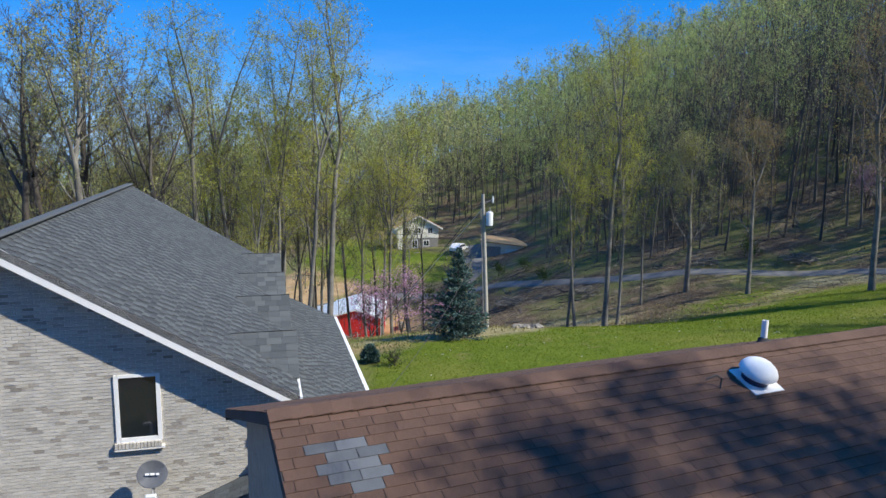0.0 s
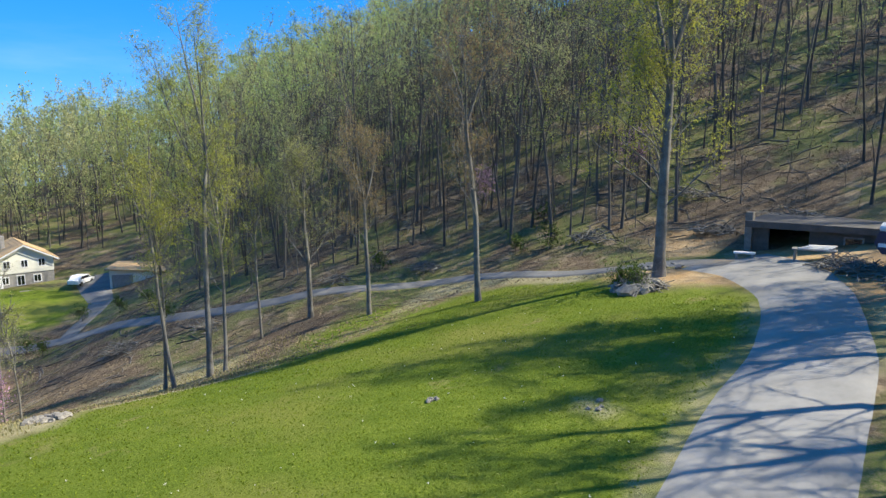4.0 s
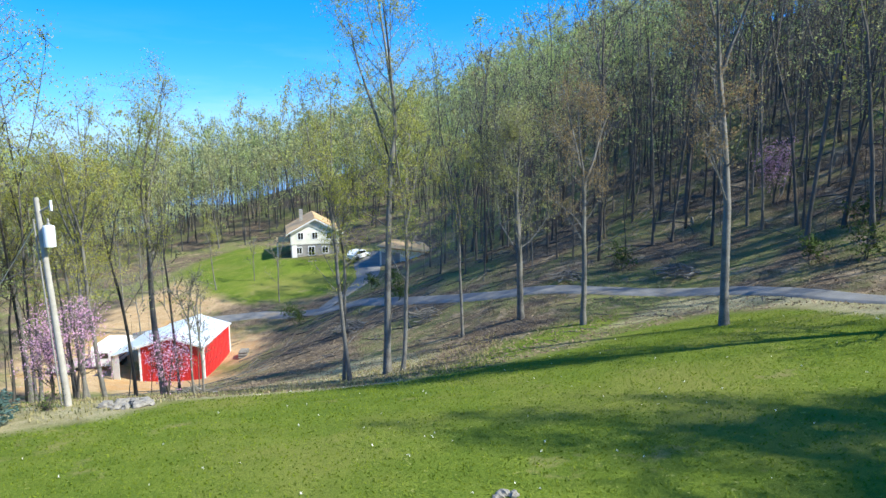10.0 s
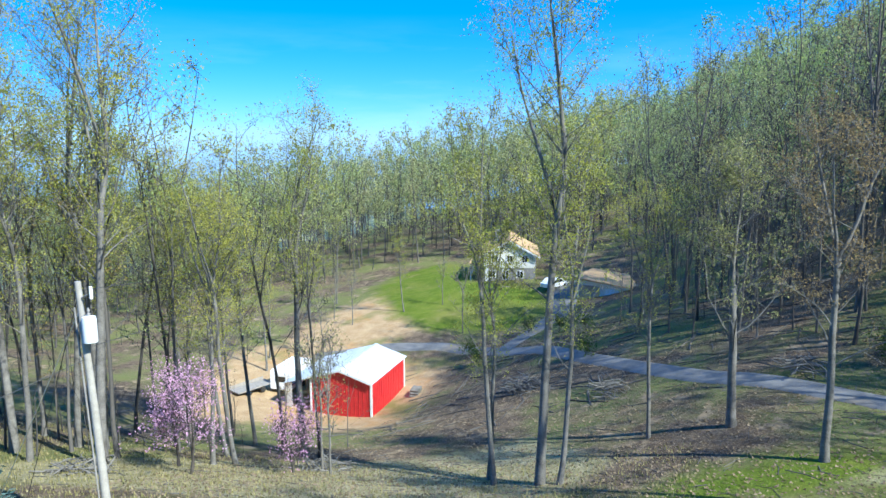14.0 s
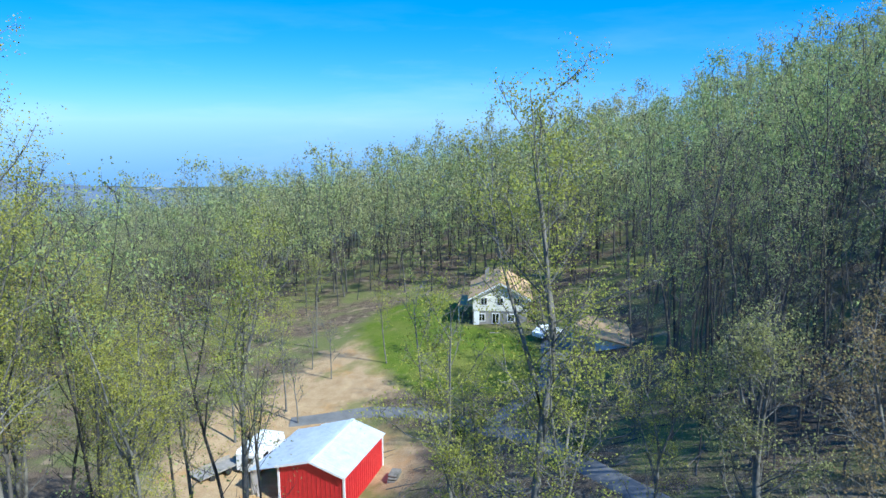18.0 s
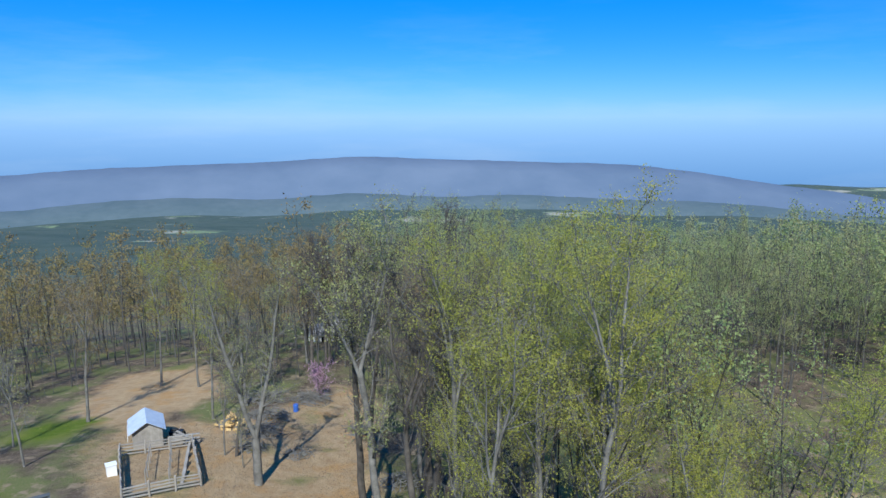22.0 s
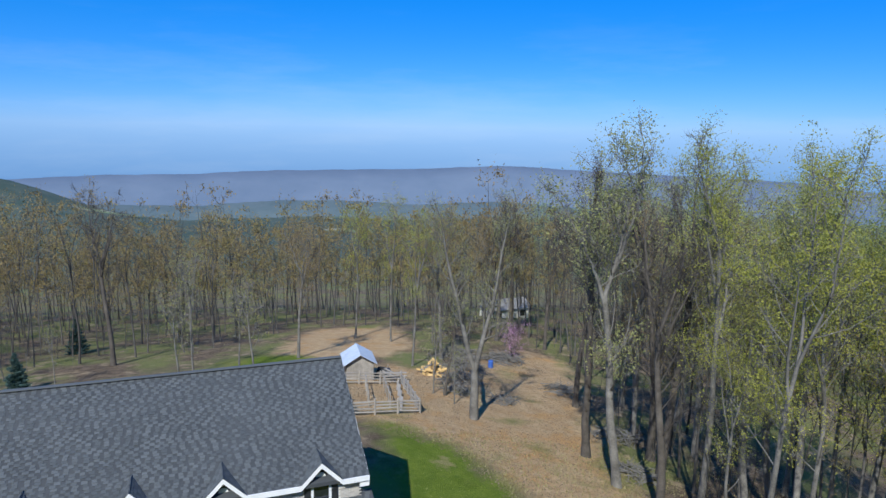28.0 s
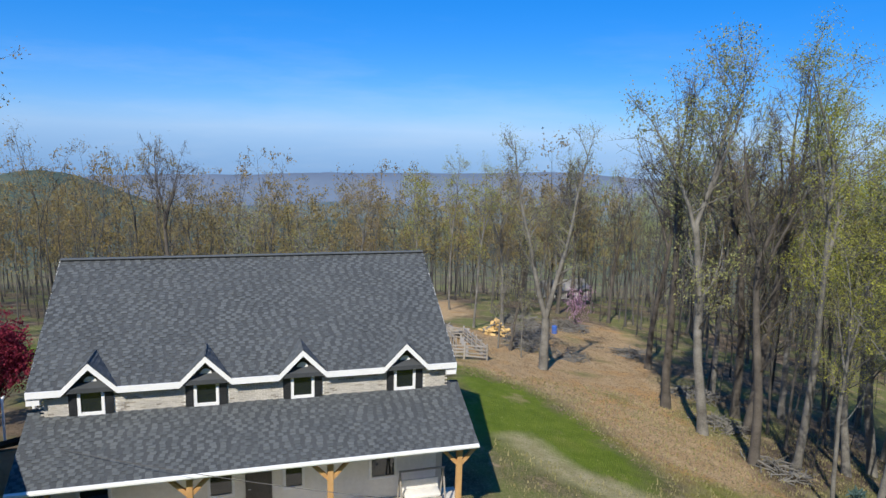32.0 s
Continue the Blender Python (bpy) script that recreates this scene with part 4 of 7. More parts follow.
# porch
PE, PZ, PT = 2.8, 0.62, 2.02
g = Geo().slab([(PE, 13.5, PZ), (PE, 28.6, PZ), (0.0, 28.6, PT), (0.0, 13.5, PT)], (0, 0, -0.14))
part("porch_roof", g, M["shingle_base"], house, "porch roof deck")
g = tab_geo(shingle_sheet((PE, PZ), (0.0, PT), 13.5, 28.6, rng), Geo())
stuff_part("porch_shingles", g, M["shingle"], house)
part("fascia", Geo().box((PE, 13.5, PZ - 0.16), (PE + 0.04, 28.6, PZ + 0.01)), M["white"], house)
part("gutter", Geo().box((PE + 0.04, 13.5, PZ - 0.1), (PE + 0.13, 28.6, PZ + 0.0), bevel=0.02), M["white"], house)
part("porch_beam", Geo().box((2.3, 13.7, PZ - 0.3), (2.5, 28.4, PZ - 0.02)), M["timber"], house)
part("porch_floor", Geo().box((0.0, 13.6, -3.6), (3.0, 28.6, -2.55), bevel=0.03), M["concrete"], house, "pale concrete porch floor")
for n in (14.0, 18.7, 23.3, 28.0):
    post = part("porch_post", Geo().box((2.31, n - 0.1, -2.55), (2.51, n + 0.1, PZ - 0.3), bevel=0.015), M["timber"], house, "honey-coloured timber post")
    for s in (-1, 1):
        g = Geo().slab([(2.35, n + s * 0.1, PZ - 0.95), (2.35, n + s * 0.1, PZ - 0.75), (2.35, n + s * 0.55, PZ - 0.3), (2.35, n + s * 0.7, PZ - 0.3)][:: s], (0.12, 0, 0))
        part("brace", g, M["timber"], post)
for n, w in ((15.4, 0.9), (19.6, 0.75), (22.2, 0.6), (25.6, 0.9)):
    win = part("window", Geo().box((0.225, n - w / 2, -1.6), (0.235, n + w / 2, 0.0)), M["glass"], house)
    g = Geo()
    for lo, hi in (((0.22, n - w / 2 - 0.1, -1.7), (0.29, n - w / 2, 0.1)), ((0.22, n + w / 2, -1.7), (0.29, n + w / 2 + 0.1, 0.1)), ((0.22, n - w / 2, -1.7), (0.29, n + w / 2, -1.6)), ((0.22, n - w / 2, 0.0), (0.29, n + w / 2, 0.1)), ((0.22, n - w / 2, -0.83), (0.27, n + w / 2, -0.77))):
        g.box(lo, hi)
    part("frame", g, M["white"], win)
door = part("door", Geo().box((0.225, 20.45, -2.55), (0.27, 21.4, -0.45), bevel=0.01), M["siding"], house, "dark front door")
part("door_handle", Geo().tube([(0.27, 20.55, -1.5), (0.32, 20.55, -1.5), (0.32, 20.65, -1.5)], [0.015] * 3, 6), M["metal"], door)

# gable window on the south wall
def gable_window(e, z0, z1, w):
    win = part("window", Geo().box((e - w / 2, WALL_N0 - 0.02, z0), (e + w / 2, WALL_N0 - 0.01, z1)), M["glass"], house, "gable window with white frame")
    g = Geo()
    for lo, hi in (((e - w / 2 - 0.06, WALL_N0 - 0.05, z0 - 0.06), (e - w / 2 + 0.02, WALL_N0 + 0.02, z1 + 0.06)), ((e + w / 2 - 0.02, WALL_N0 - 0.05, z0 - 0.06), (e + w / 2 + 0.06, WALL_N0 + 0.02, z1 + 0.06)), ((e - w / 2, WALL_N0 - 0.05, z0 - 0.06), (e + w / 2, WALL_N0 + 0.02, z0 + 0.03)), ((e - w / 2, WALL_N0 - 0.05, z1), (e + w / 2, WALL_N0 + 0.02, z1 + 0.06))):
        g.box(lo, hi)
    part("frame", g, M["white"], win)
    sill = part("sill", Geo().box((e - w / 2 - 0.1, WALL_N0 - 0.1, z0 - 0.22), (e + w / 2 + 0.1, WALL_N0, z0 - 0.17)), M["mortar"], win)
    g = Geo()
    k = e - w / 2 - 0.09
    while k < e + w / 2 + 0.05:
        g.box((k, WALL_N0 - 0.11, z0 - 0.17), (k + 0.057, WALL_N0 + 0.0, z0 - 0.06))
        k += 0.068
    stuff_part("sill_bricks", g, M["brick"], win)


GW = (-2.68, 2.15, 3.45, 0.74)
gable_window(*GW)


def brick_places(axis, a0, a1, z0, z1, allow, rng):
    out, row, z = [], 0, z0
    while z < z1:
        a = a0 - (0.102 if row % 2 else 0)
        while a < a1:
            if allow(a + 0.097, z + 0.03):
                out.append((a, z, rng.random()))
            a += 0.204
        row, z = row + 1, z + 0.0685
    return out


def brick_geo(places, axis, face, geo):
    for a, z, r in places:
        d = 0.008 + 0.006 * ((r * 7.13) % 1)
        if axis == "e":
            geo.box((a, face - d, z), (a + 0.193, face + 0.01, z + 0.058))
        else:
            geo.box((face - 0.01, a, z), (face + d, a + 0.193, z + 0.058))
    return geo


def gable_ok(e, z):
    if not (WALL_E0 + 0.1 < e < WALL_E1 and z < roof_z(e) - 0.33):
        return False
    return not (abs(e - GW[0]) < GW[3] / 2 - 0.06 and GW[1] - 0.2 < z < GW[2] - 0.04)


south = brick_places("e", -8.6, 0.0, 0.3, 6.3, gable_ok, rng)
front = brick_places("n", WALL_N0, WALL_N1, 1.9, EAVE_Z - 0.15, lambda n, z: not any(abs(n - d) < 0.72 for d in DORMERS), rng)
dark = [b for b in south if b[2] < 0.085]
SOUTH_NEAR = [b for b in south if b[2] >= 0.085 and abs(b[0] - GW[0]) < 1.05 and 1.4 < b[1] < 4.0][:300]
keep = {id(b) for b in dark} | {id(b) for b in SOUTH_NEAR}
stuff_part("bricks", brick_geo([b for b in south if id(b) not in keep], "e", WALL_N0, Geo()), M["brick"], house)
stuff_part("dark_bricks", brick_geo(dark, "e", WALL_N0, Geo()), M["brick_dark"], house, "scattered charcoal bricks")
stuff_part("bricks", brick_geo([b for b in front if b[2] >= 0.07], "n", WALL_E1, Geo()), M["brick"], house)
stuff_part("dark_bricks", brick_geo([b for b in front if b[2] < 0.07], "n", WALL_E1, Geo()), M["brick_dark"], house)

# ---- garage with the brown roof ----
GARAGE = HOUSE @ Matrix.Translation((-0.5, 6.8, 0)) @ Matrix.Rotation(radians(8), 4, "Z") @ Matrix.Translation((0.5, -6.8, 0))
garage = thing("garage", GARAGE, "low garage with an old brown shingle roof, patched in grey", "garage")
GE0, GE1, GN0, GN1, GNR, GZR, GZE = -0.22, 9.9, 2.1, 11.5, 6.8, 5.4, 3.62
# shadowed walls: their shade is put into the colour by the dark brick
part("wall", Geo().slab([(GE0 + 0.3, GN0 + 0.4, -3.6), (GE0 + 0.3, GN1 - 0.4, -3.6), (GE0 + 0.3, GN1 - 0.4, GZE), (GE0 + 0.3, GNR, GZR - 0.15), (GE0 + 0.3, GN0 + 0.4, GZE)], (0.2, 0, 0)), M["brick_dark"], garage)
part("wall", Geo().slab([(GE1 - 0.5, GN0 + 0.4, -3.6), (GE1 - 0.5, GN1 - 0.4, -3.6), (GE1 - 0.5, GN1 - 0.4, GZE), (GE1 - 0.5, GNR, GZR - 0.15), (GE1 - 0.5, GN0 + 0.4, GZE)], (0.2, 0, 0)), M["brick_dark"], garage)
part("wall", Geo().box((GE0 + 0.5, GN1 - 0.6, -3.6), (GE1 - 0.5, GN1 - 0.4, GZE - 0.05)), M["brick_dark"], garage)
part("wall", Geo().box((GE0 + 0.5, GN0 + 0.4, -3.6), (GE1 - 0.5, GN0 + 0.6, GZE - 0.05)), M["brick_dark"], garage)
win = part("window", Geo().box((0.55, GN1 - 0.4, 0.4), (1.35, GN1 - 0.385, 1.7)), M["glass"], garage)
g = Geo()
for lo, hi in (((0.45, GN1 - 0.4, 0.3), (0.55, GN1 - 0.34, 1.8)), ((1.35, GN1 - 0.4, 0.3), (1.45, GN1 - 0.34, 1.8)), ((0.55, GN1 - 0.4, 0.3), (1.35, GN1 - 0.34, 0.4)), ((0.55, GN1 - 0.4, 1.7), (1.35, GN1 - 0.34, 1.8))):
    g.box(lo, hi)
part("frame", g, M["white"], win)
for n in (GN0, GN1):
    pts = [(GE0, n, GZE), (GE1, n, GZE), (GE1, GNR, GZR), (GE0, GNR, GZR)]
    part("roof", Geo().slab(pts if n < GNR else pts[::-1], (0, 0, -0.14)), M["felt"], garage, "roof deck")
part("fascia", Geo().box((GE0, GN1, GZE - 0.2), (GE1, GN1 + 0.03, GZE - 0.01)), M["siding"], garage)
PATCH = [(0.9, 4.55, 1.7, 0.5), (1.5, 4.1, 2.6, 0.42)]


def garage_tabs(n_eave, rng):
    """Tabs whose rows run along e on a slope that rises from n_eave to the ridge."""
    run = Vector((0, GNR - n_eave, GZR - GZE))
    up, step, tab = run.normalized(), 0.14, 0.32
    norm = Vector((0, -up.z, up.y)) if up.y > 0 else Vector((0, up.z, -up.y))
    brown, grey = [], []
    for r in range(int(run.length / step)):
        e = GE0 - rng.random() * tab
        while e < GE1:
            a, c = max(e, GE0), min(e + tab - 0.008, GE1)
            if c - a > 0.04:
                p = Vector((0, n_eave, GZE)) + up * (r * step)
                in_patch = n_eave < GNR and ((0.05 < a < 0.65 and 6.0 < p.y < 6.22) or (-0.1 < a < 0.7 and 5.75 < p.y < 6.0) or (0.1 < a < 0.65 and 5.55 < p.y < 5.75) or (2.3 < a < 2.7 and 5.9 < p.y < 6.02))
                (grey if in_patch else brown).append((p, up, norm * (0.01 * rng.uniform(0.7, 1.5)), a, c, step))
            e += tab
    return brown, grey


def tab_geo_e(tabs, geo):
    for p, up, lift, a, c, step in tabs:
        low, high = p + lift + lift.normalized() * 0.006, p + up * step * 1.15 + lift.normalized() * 0.006
        v = [low + Vector((c, 0, 0)), low + Vector((a, 0, 0)), high + Vector((a, 0, 0)), high + Vector((c, 0, 0))]
        v += [q - lift for q in v[:2]]
        flip = up.y > 0
        geo.add(v, [(3, 2, 1, 0) if flip else (0, 1, 2, 3), (0, 1, 5, 4) if flip else (4, 5, 1, 0)])
    return geo


brown_s, grey_s = garage_tabs(GN0, rng)
brown_n, _ = garage_tabs(GN1, rng)
GARAGE_NEAR = [t for t in brown_s if t[0].y > 5.2 and t[3] < 8.5][:250]
keep = {id(t) for t in GARAGE_NEAR}
stuff_part("shingles", tab_geo_e([t for t in brown_s if id(t) not in keep], Geo()), M["brown_shingle"], garage)
stuff_part("shingles", tab_geo_e(brown_n, Geo()), M["brown_shingle"], garage)
stuff_part("patch_shingles", tab_geo_e(grey_s, Geo()), M["patch"], garage, "grey replacement shingles")
g = Geo()
e = GE0
while e < GE1 - 0.1:
    for s in (-1, 1):
        g.slab([(e, GNR, GZR + 0.035), (e + 0.24, GNR, GZR + 0.05), (e + 0.24, GNR + s * 0.17, GZR - 0.015), (e, GNR + s * 0.17, GZR - 0.03)][:: s], (0, 0, -0.012))
    e += 0.22
stuff_part("ridge_cap", g, M["brown_shingle"], garage)
slope = (GZR - GZE) / (GNR - GN0)
# dome vent, pipe, hook
vent = thing("roof_vent", GARAGE @ Matrix.Translation((6.05, 6.2, GZR - (GNR - 6.2) * slope)) @ Matrix.Diagonal((0.75, 0.75, 0.75, 1)), "round white metal dome roof vent", "vent")
lean = Matrix.Rotation(math.atan(slope), 4, "X")
part("flashing", Geo().box((-0.32, -0.36, 0.005), (0.36, 0.32, 0.03), lean), M["white"], vent)
# navy collar: the shade below the dome is painted as a dark colour
part("collar", Geo().lathe([(0.24, 0.0), (0.22, 0.16), (0.22, 0.2)], 24, lean), M["navy"], vent, "collar with the dome's shade put into its dark colour", True)
part("dome", Geo().lathe([(0.31, 0.17), (0.335, 0.2), (0.33, 0.24), (0.29, 0.31), (0.2, 0.38), (0.1, 0.415), (0.01, 0.425)], 28, lean), M["white"], vent, "", True)
pipe = thing("vent_pipe", GARAGE @ Matrix.Translation((8.6, 8.3, GZR - (8.3 - GNR) * slope)), "short white plastic vent pipe on the brown roof", "pipe")
part("pipe", Geo().lathe([(0.055, -0.02), (0.055, 0.4), (0.045, 0.4), (0.045, 0.3)], 14), M["white"], pipe, "", True)
part("boot", Geo().lathe([(0.16, 0.0), (0.09, 0.05), (0.07, 0.1)], 14, Matrix.Rotation(-math.atan(slope), 4, "X")), M["felt"], pipe, "", True)
solid("cable_hook", Geo().tube([(5.4, 6.15, 5.1), (5.42, 6.15, 5.3), (5.35, 6.17, 5.34), (5.2, 6.19, 5.3)], [0.012] * 4, 6), M["wire"], "small dark cable hook on the roof", "hook", m=GARAGE)

# breezeway with low roof between garage and house
link = thing("breezeway", HOUSE, "low dark roofed passage between garage and house", "passage")
FALL = 0.4
part("roof", Geo().slab([(-6.0, 11.1, 0.75 - 5.9 * FALL), (-0.1, 11.1, 0.75), (-0.1, 14.0, 1.35), (-6.0, 14.0, 1.35 - 5.9 * FALL)], (0, 0, -0.15)), M["felt"], link)
g = Geo()
for r in range(19):
    e = -6.0
    while e < -0.1:
        w = rng.uniform(0.24, 0.38)
        y, z, far = 11.1 + r * 0.15, 0.75 + r * 0.0312, min(e + w - 0.006, -0.1)
        za, zc = z + (e + 0.1) * FALL, z + (far + 0.1) * FALL
        g.add([(e, y, za + 0.018), (far, y, zc + 0.018), (far, y + 0.165, zc + 0.04), (e, y + 0.165, za + 0.04)], [(0, 1, 2, 3)])
        e += w
stuff_part("shingles", g, M["shingle"], link)
part("wall", Geo().box((-5.8, 11.2, -3.6), (-5.6, 14.0, -1.8)), M["brick_dark"], link)
part("wall", Geo().box((-0.5, 11.05, -3.6), (-0.3, 14.0, 0.6)), M["brick_dark"], link)
dish = thing("satellite_dish", HOUSE @ Matrix.Translation((-2.4, 13.5, 1.18)), "grey oval satellite dish with white bars of lettering", "dish")
tilt = pose(0, 0, 0.42, 62, 0, -8)
part("reflector", Geo().lathe([(0.02, -0.06), (0.15, -0.05), (0.26, -0.02), (0.3, 0.01), (0.285, 0.015), (0.15, -0.035), (0.02, -0.045)], 28, tilt @ Matrix.Diagonal((1.0, 0.9, 1, 1))), M["dish"], dish, "", True)
part("mast", Geo().tube([(0, 0.1, -1.15), (0, 0.12, 0.3), (0.0, 0.05, 0.42)], [0.025] * 3, 8), M["metal"], dish)
part("feed_arm", Geo().tube([(0, 0.02, 0.2), (0.02, -0.3, 0.05), (0.02, -0.42, 0.12)], [0.018] * 3, 8), M["metal"], dish)
part("feed_horn", Geo().box((-0.08, -0.5, 0.08), (0.12, -0.4, 0.22), bevel=0.02), M["can"], dish)
g = Geo()
for k, w in ((-0.1, 0.07), (0.0, 0.09), (0.1, 0.06)):
    g.box((k - w / 2, -0.02, 0.0), (k + w / 2, 0.02, 0.012), tilt)
part("lettering_bars", g, M["white"], dish, "pale lettering bars")
stack = solid("vent_stack", Geo().tube([(-2.75, 11.9, -0.2), (-2.78, 11.9, 1.5), (-2.82, 11.9, 1.58), (-2.95, 11.9, 1.56)], [0.045] * 4, 10), M["white"], "bent white plastic vent stack on the low roof", "pipe", m=HOUSE, rounded=True)

# ---- red barn in the dell ----
barn = thing("red_barn", pose(-10.07, 83.53, -17.76, 0, 0, 1.0), "bright red metal barn with a bare tin gable roof", "barn")
BW, BL, BH, BR = 3.3, 8.7, 3.6, 4.65


def ribbed(a, c, lo_z, hi_z, step):
    """A metal-clad wall from a to c (x, y) with standing ribs of its own."""
    a, c = Vector((*a, 0)), Vector((*c, 0))
    along, length = (c - a).normalized(), (c - a).length
    out = Vector((along.y, -along.x, 0))
    wall = part("wall", Geo().slab([a + Vector((0, 0, lo_z)), c + Vector((0, 0, lo_z)), c + Vector((0, 0, hi_z)), a + Vector((0, 0, hi_z))], -out * 0.1), M["red"], barn)
    k = step / 2
    while k < length:
        p = a + along * k
        part("rib", Geo().slab([p - along * 0.03 + Vector((0, 0, lo_z)), p + along * 0.03 + Vector((0, 0, lo_z)), p + along * 0.03 + Vector((0, 0, hi_z)), p - along * 0.03 + Vector((0, 0, hi_z))], out * 0.03), M["red"], wall)
        k += step


ribbed((-BW, 0), (BW, 0), -0.6, BH, 0.46)
part("gable", Geo().slab([(-BW, 0, BH), (BW, 0, BH), (0, 0, BR - 0.05)], (0, 0.1, 0)), M["red"], barn)
ribbed((BW, 0), (BW, BL), -0.6, BH, 0.46)
ribbed((BW, BL), (-BW, BL), -0.6, BH, 0.46)
part("gable", Geo().slab([(-BW, BL, BH), (0, BL, BR - 0.05), (BW, BL, BH)], (0, -0.1, 0)), M["red"], barn)
ribbed((-BW, BL), (-BW, 0), -0.6, BH, 0.46)
for x, y in ((-BW, 0), (BW, 0), (BW, BL), (-BW, BL)):
    part("corner_trim", Geo().box((x - 0.09, y - 0.09, -0.6), (x + 0.09, y + 0.09, BH)), M["white"], barn)
for s in (-1, 1):
    roof = part("roof", Geo().slab([(s * (BW + 0.25), -0.3, BH - 0.02), (s * (BW + 0.25), BL + 0.3, BH - 0.02), (0, BL + 0.3, BR), (0, -0.3, BR)][:: s], (0, 0, 0.04)), M["tin"], barn)
    part("barge_trim", Geo().slab([(s * (BW + 0.27), -0.34, BH - 0.16), (0, -0.34, BR - 0.14), (0, -0.34, BR + 0.06), (s * (BW + 0.27), -0.34, BH + 0.04)][:: s], (0, 0.03, 0)), M["white"], barn)
    for k in range(24):
        y = -0.25 + k * 0.39
        part("rib", Geo().slab([(s * (BW + 0.25), y, BH + 0.02), (s * (BW + 0.25), y + 0.05, BH + 0.02), (0, y + 0.05, BR + 0.04), (0, y, BR + 0.04)][:: s], (0, 0, 0.03)), M["tin"], roof)
part("ridge_cap", Geo().box((-0.2, -0.32, BR + 0.01), (0.2, BL + 0.32, BR + 0.09), bevel=0.03), M["tin"], barn)
g = Geo().slab([(-BW - 0.1, -0.2, BH - 0.15), (-BW - 0.1, BL + 0.2, BH - 0.15), (-BW - 3.1, BL + 0.2, BH - 1.0), (-BW - 3.1, -0.2, BH - 1.0)][::-1], (0, 0, 0.05))
part("lean_to_roof", g, M["tin"], barn)
for y in (0, BL / 2, BL):
    part("lean_to_post", Geo().box((-BW - 3.0, y - 0.07, -0.6), (-BW - 2.86, y + 0.07, BH - 1.0)), M["old_wood"], barn)
part("lean_to_wall", Geo().box((-BW - 3.0, BL - 0.1, -0.6), (-BW - 0.1, BL, BH - 0.9)), M["siding"], barn)
part("lean_to_panel", Geo().slab([(-BW - 3.02, 0.2, -0.2), (-BW - 2.2, 0.0, -0.2), (-BW - 2.2, 0.0, BH - 0.85), (-BW - 3.02, 0.2, BH - 1.05)], (0, -0.04, 0)), M["camper"], barn)

# camper trailer behind the barn
camper = thing("camper_trailer", pose(-18.95, 88.87, -17.77, 0, 0, 4), "white camper trailer parked beside the barn", "trailer")
g = Geo().slab([(-1.2, -2.6, 0.55), (-1.2, 2.7, 0.55), (-1.2, 3.1, 1.2), (-1.2, 2.7, 2.45), (-1.2, 2.2, 2.6), (-1.2, -2.3, 2.6), (-1.2, -2.6, 2.3)], (2.4, 0, 0))
part("body", g, M["camper"], camper)
for y in (-0.5, 0.4):
    for x in (-1.12, 1.12):
        wheel = part("wheel", Geo().lathe([(0.2, -0.1), (0.33, -0.1), (0.33, 0.1), (0.2, 0.1)], 16, Matrix.Translation((x, y, 0.33)) @ Matrix.Rotation(math.pi / 2, 4, "Y")), M["tyre"], camper)
part("window", Geo().box((1.2, -1.6, 1.4), (1.215, -0.6, 2.0)), M["glass"], camper)
part("window", Geo().box((-0.6, -2.615, 1.4), (0.6, -2.6, 2.0)), M["glass"], camper)
part("stripe", Geo().box((1.2, -2.5, 1.0), (1.212, 2.6, 1.12)), M["navy"], camper)
part("drawbar", Geo().tube([(0, 2.9, 0.5), (0, 4.1, 0.45)], [0.06, 0.05], 6), M["wire"], camper)
truck_bed = thing("flat_wagon", pose(-21.46, 84.85, ground_at(-21.46, 84.85), 0, 0, 70), "weathered flat wagon on two wheels", "wagon")
part("deck", Geo().box((-2.2, -0.9, 0.6), (2.2, 0.9, 0.72)), M["old_wood"], truck_bed)
part("rail", Geo().box((-2.2, 0.86, 0.72), (2.2, 0.92, 1.0)), M["old_wood"], truck_bed)
for x in (-0.9, 0.9):
    for y in (-0.85, 0.85):
        part("wheel", Geo().lathe([(0.15, -0.09), (0.32, -0.09), (0.32, 0.09), (0.15, 0.09)], 14, Matrix.Translation((x, y, 0.32)) @ Matrix.Rotation(math.pi / 2, 4, "X")), M["tyre"], truck_bed)

# wood stack by the barn
stackp = thing("log_stack", pose(-4.89, 88.88, ground_at(-4.89, 88.88), 0, 0, 5), "small stack of cut logs against the barn", "logs")
rng = random.Random(4)
for r in range(3):
    for k in range(7 - r):
        g = Geo().tube([(0, k * 0.3 + r * 0.15, 0.15 + r * 0.26), (0.9, k * 0.3 + r * 0.15 + rng.uniform(-0.03, 0.03), 0.15 + r * 0.26)], [0.14, 0.13], 8)
        part("log", g, M["bark"], stackp)

# ---- cream farmhouse on the knoll ----
farm = thing("farmhouse", pose(-3.31, 126.09, -12.1, 0, 0, 14), "two-storey cream farmhouse with a tan roof on a grassy knoll", "house")
FW, FL, FE, FP = 3.9, 9.5, 4.15, 6.3
part("lower_wall", Geo().box((-FW, 0.1, -1.2), (FW, FL, 2.0)), M["stonewall"], farm, "grey stone lower storey")
part("upper_wall", Geo().slab([(-FW, 0, 2.0), (FW, 0, 2.0), (FW, 0, FE), (0, 0, FP - 0.2), (-FW, 0, FE)], (0, FL, 0)), M["cream"], farm)
for k in range(10):
    z = 2.1 + k * 0.2
    part("clapboard", Geo().box((-FW - 0.012, -0.015, z), (FW + 0.012, 0.0, z + 0.17)), M["cream"], farm)
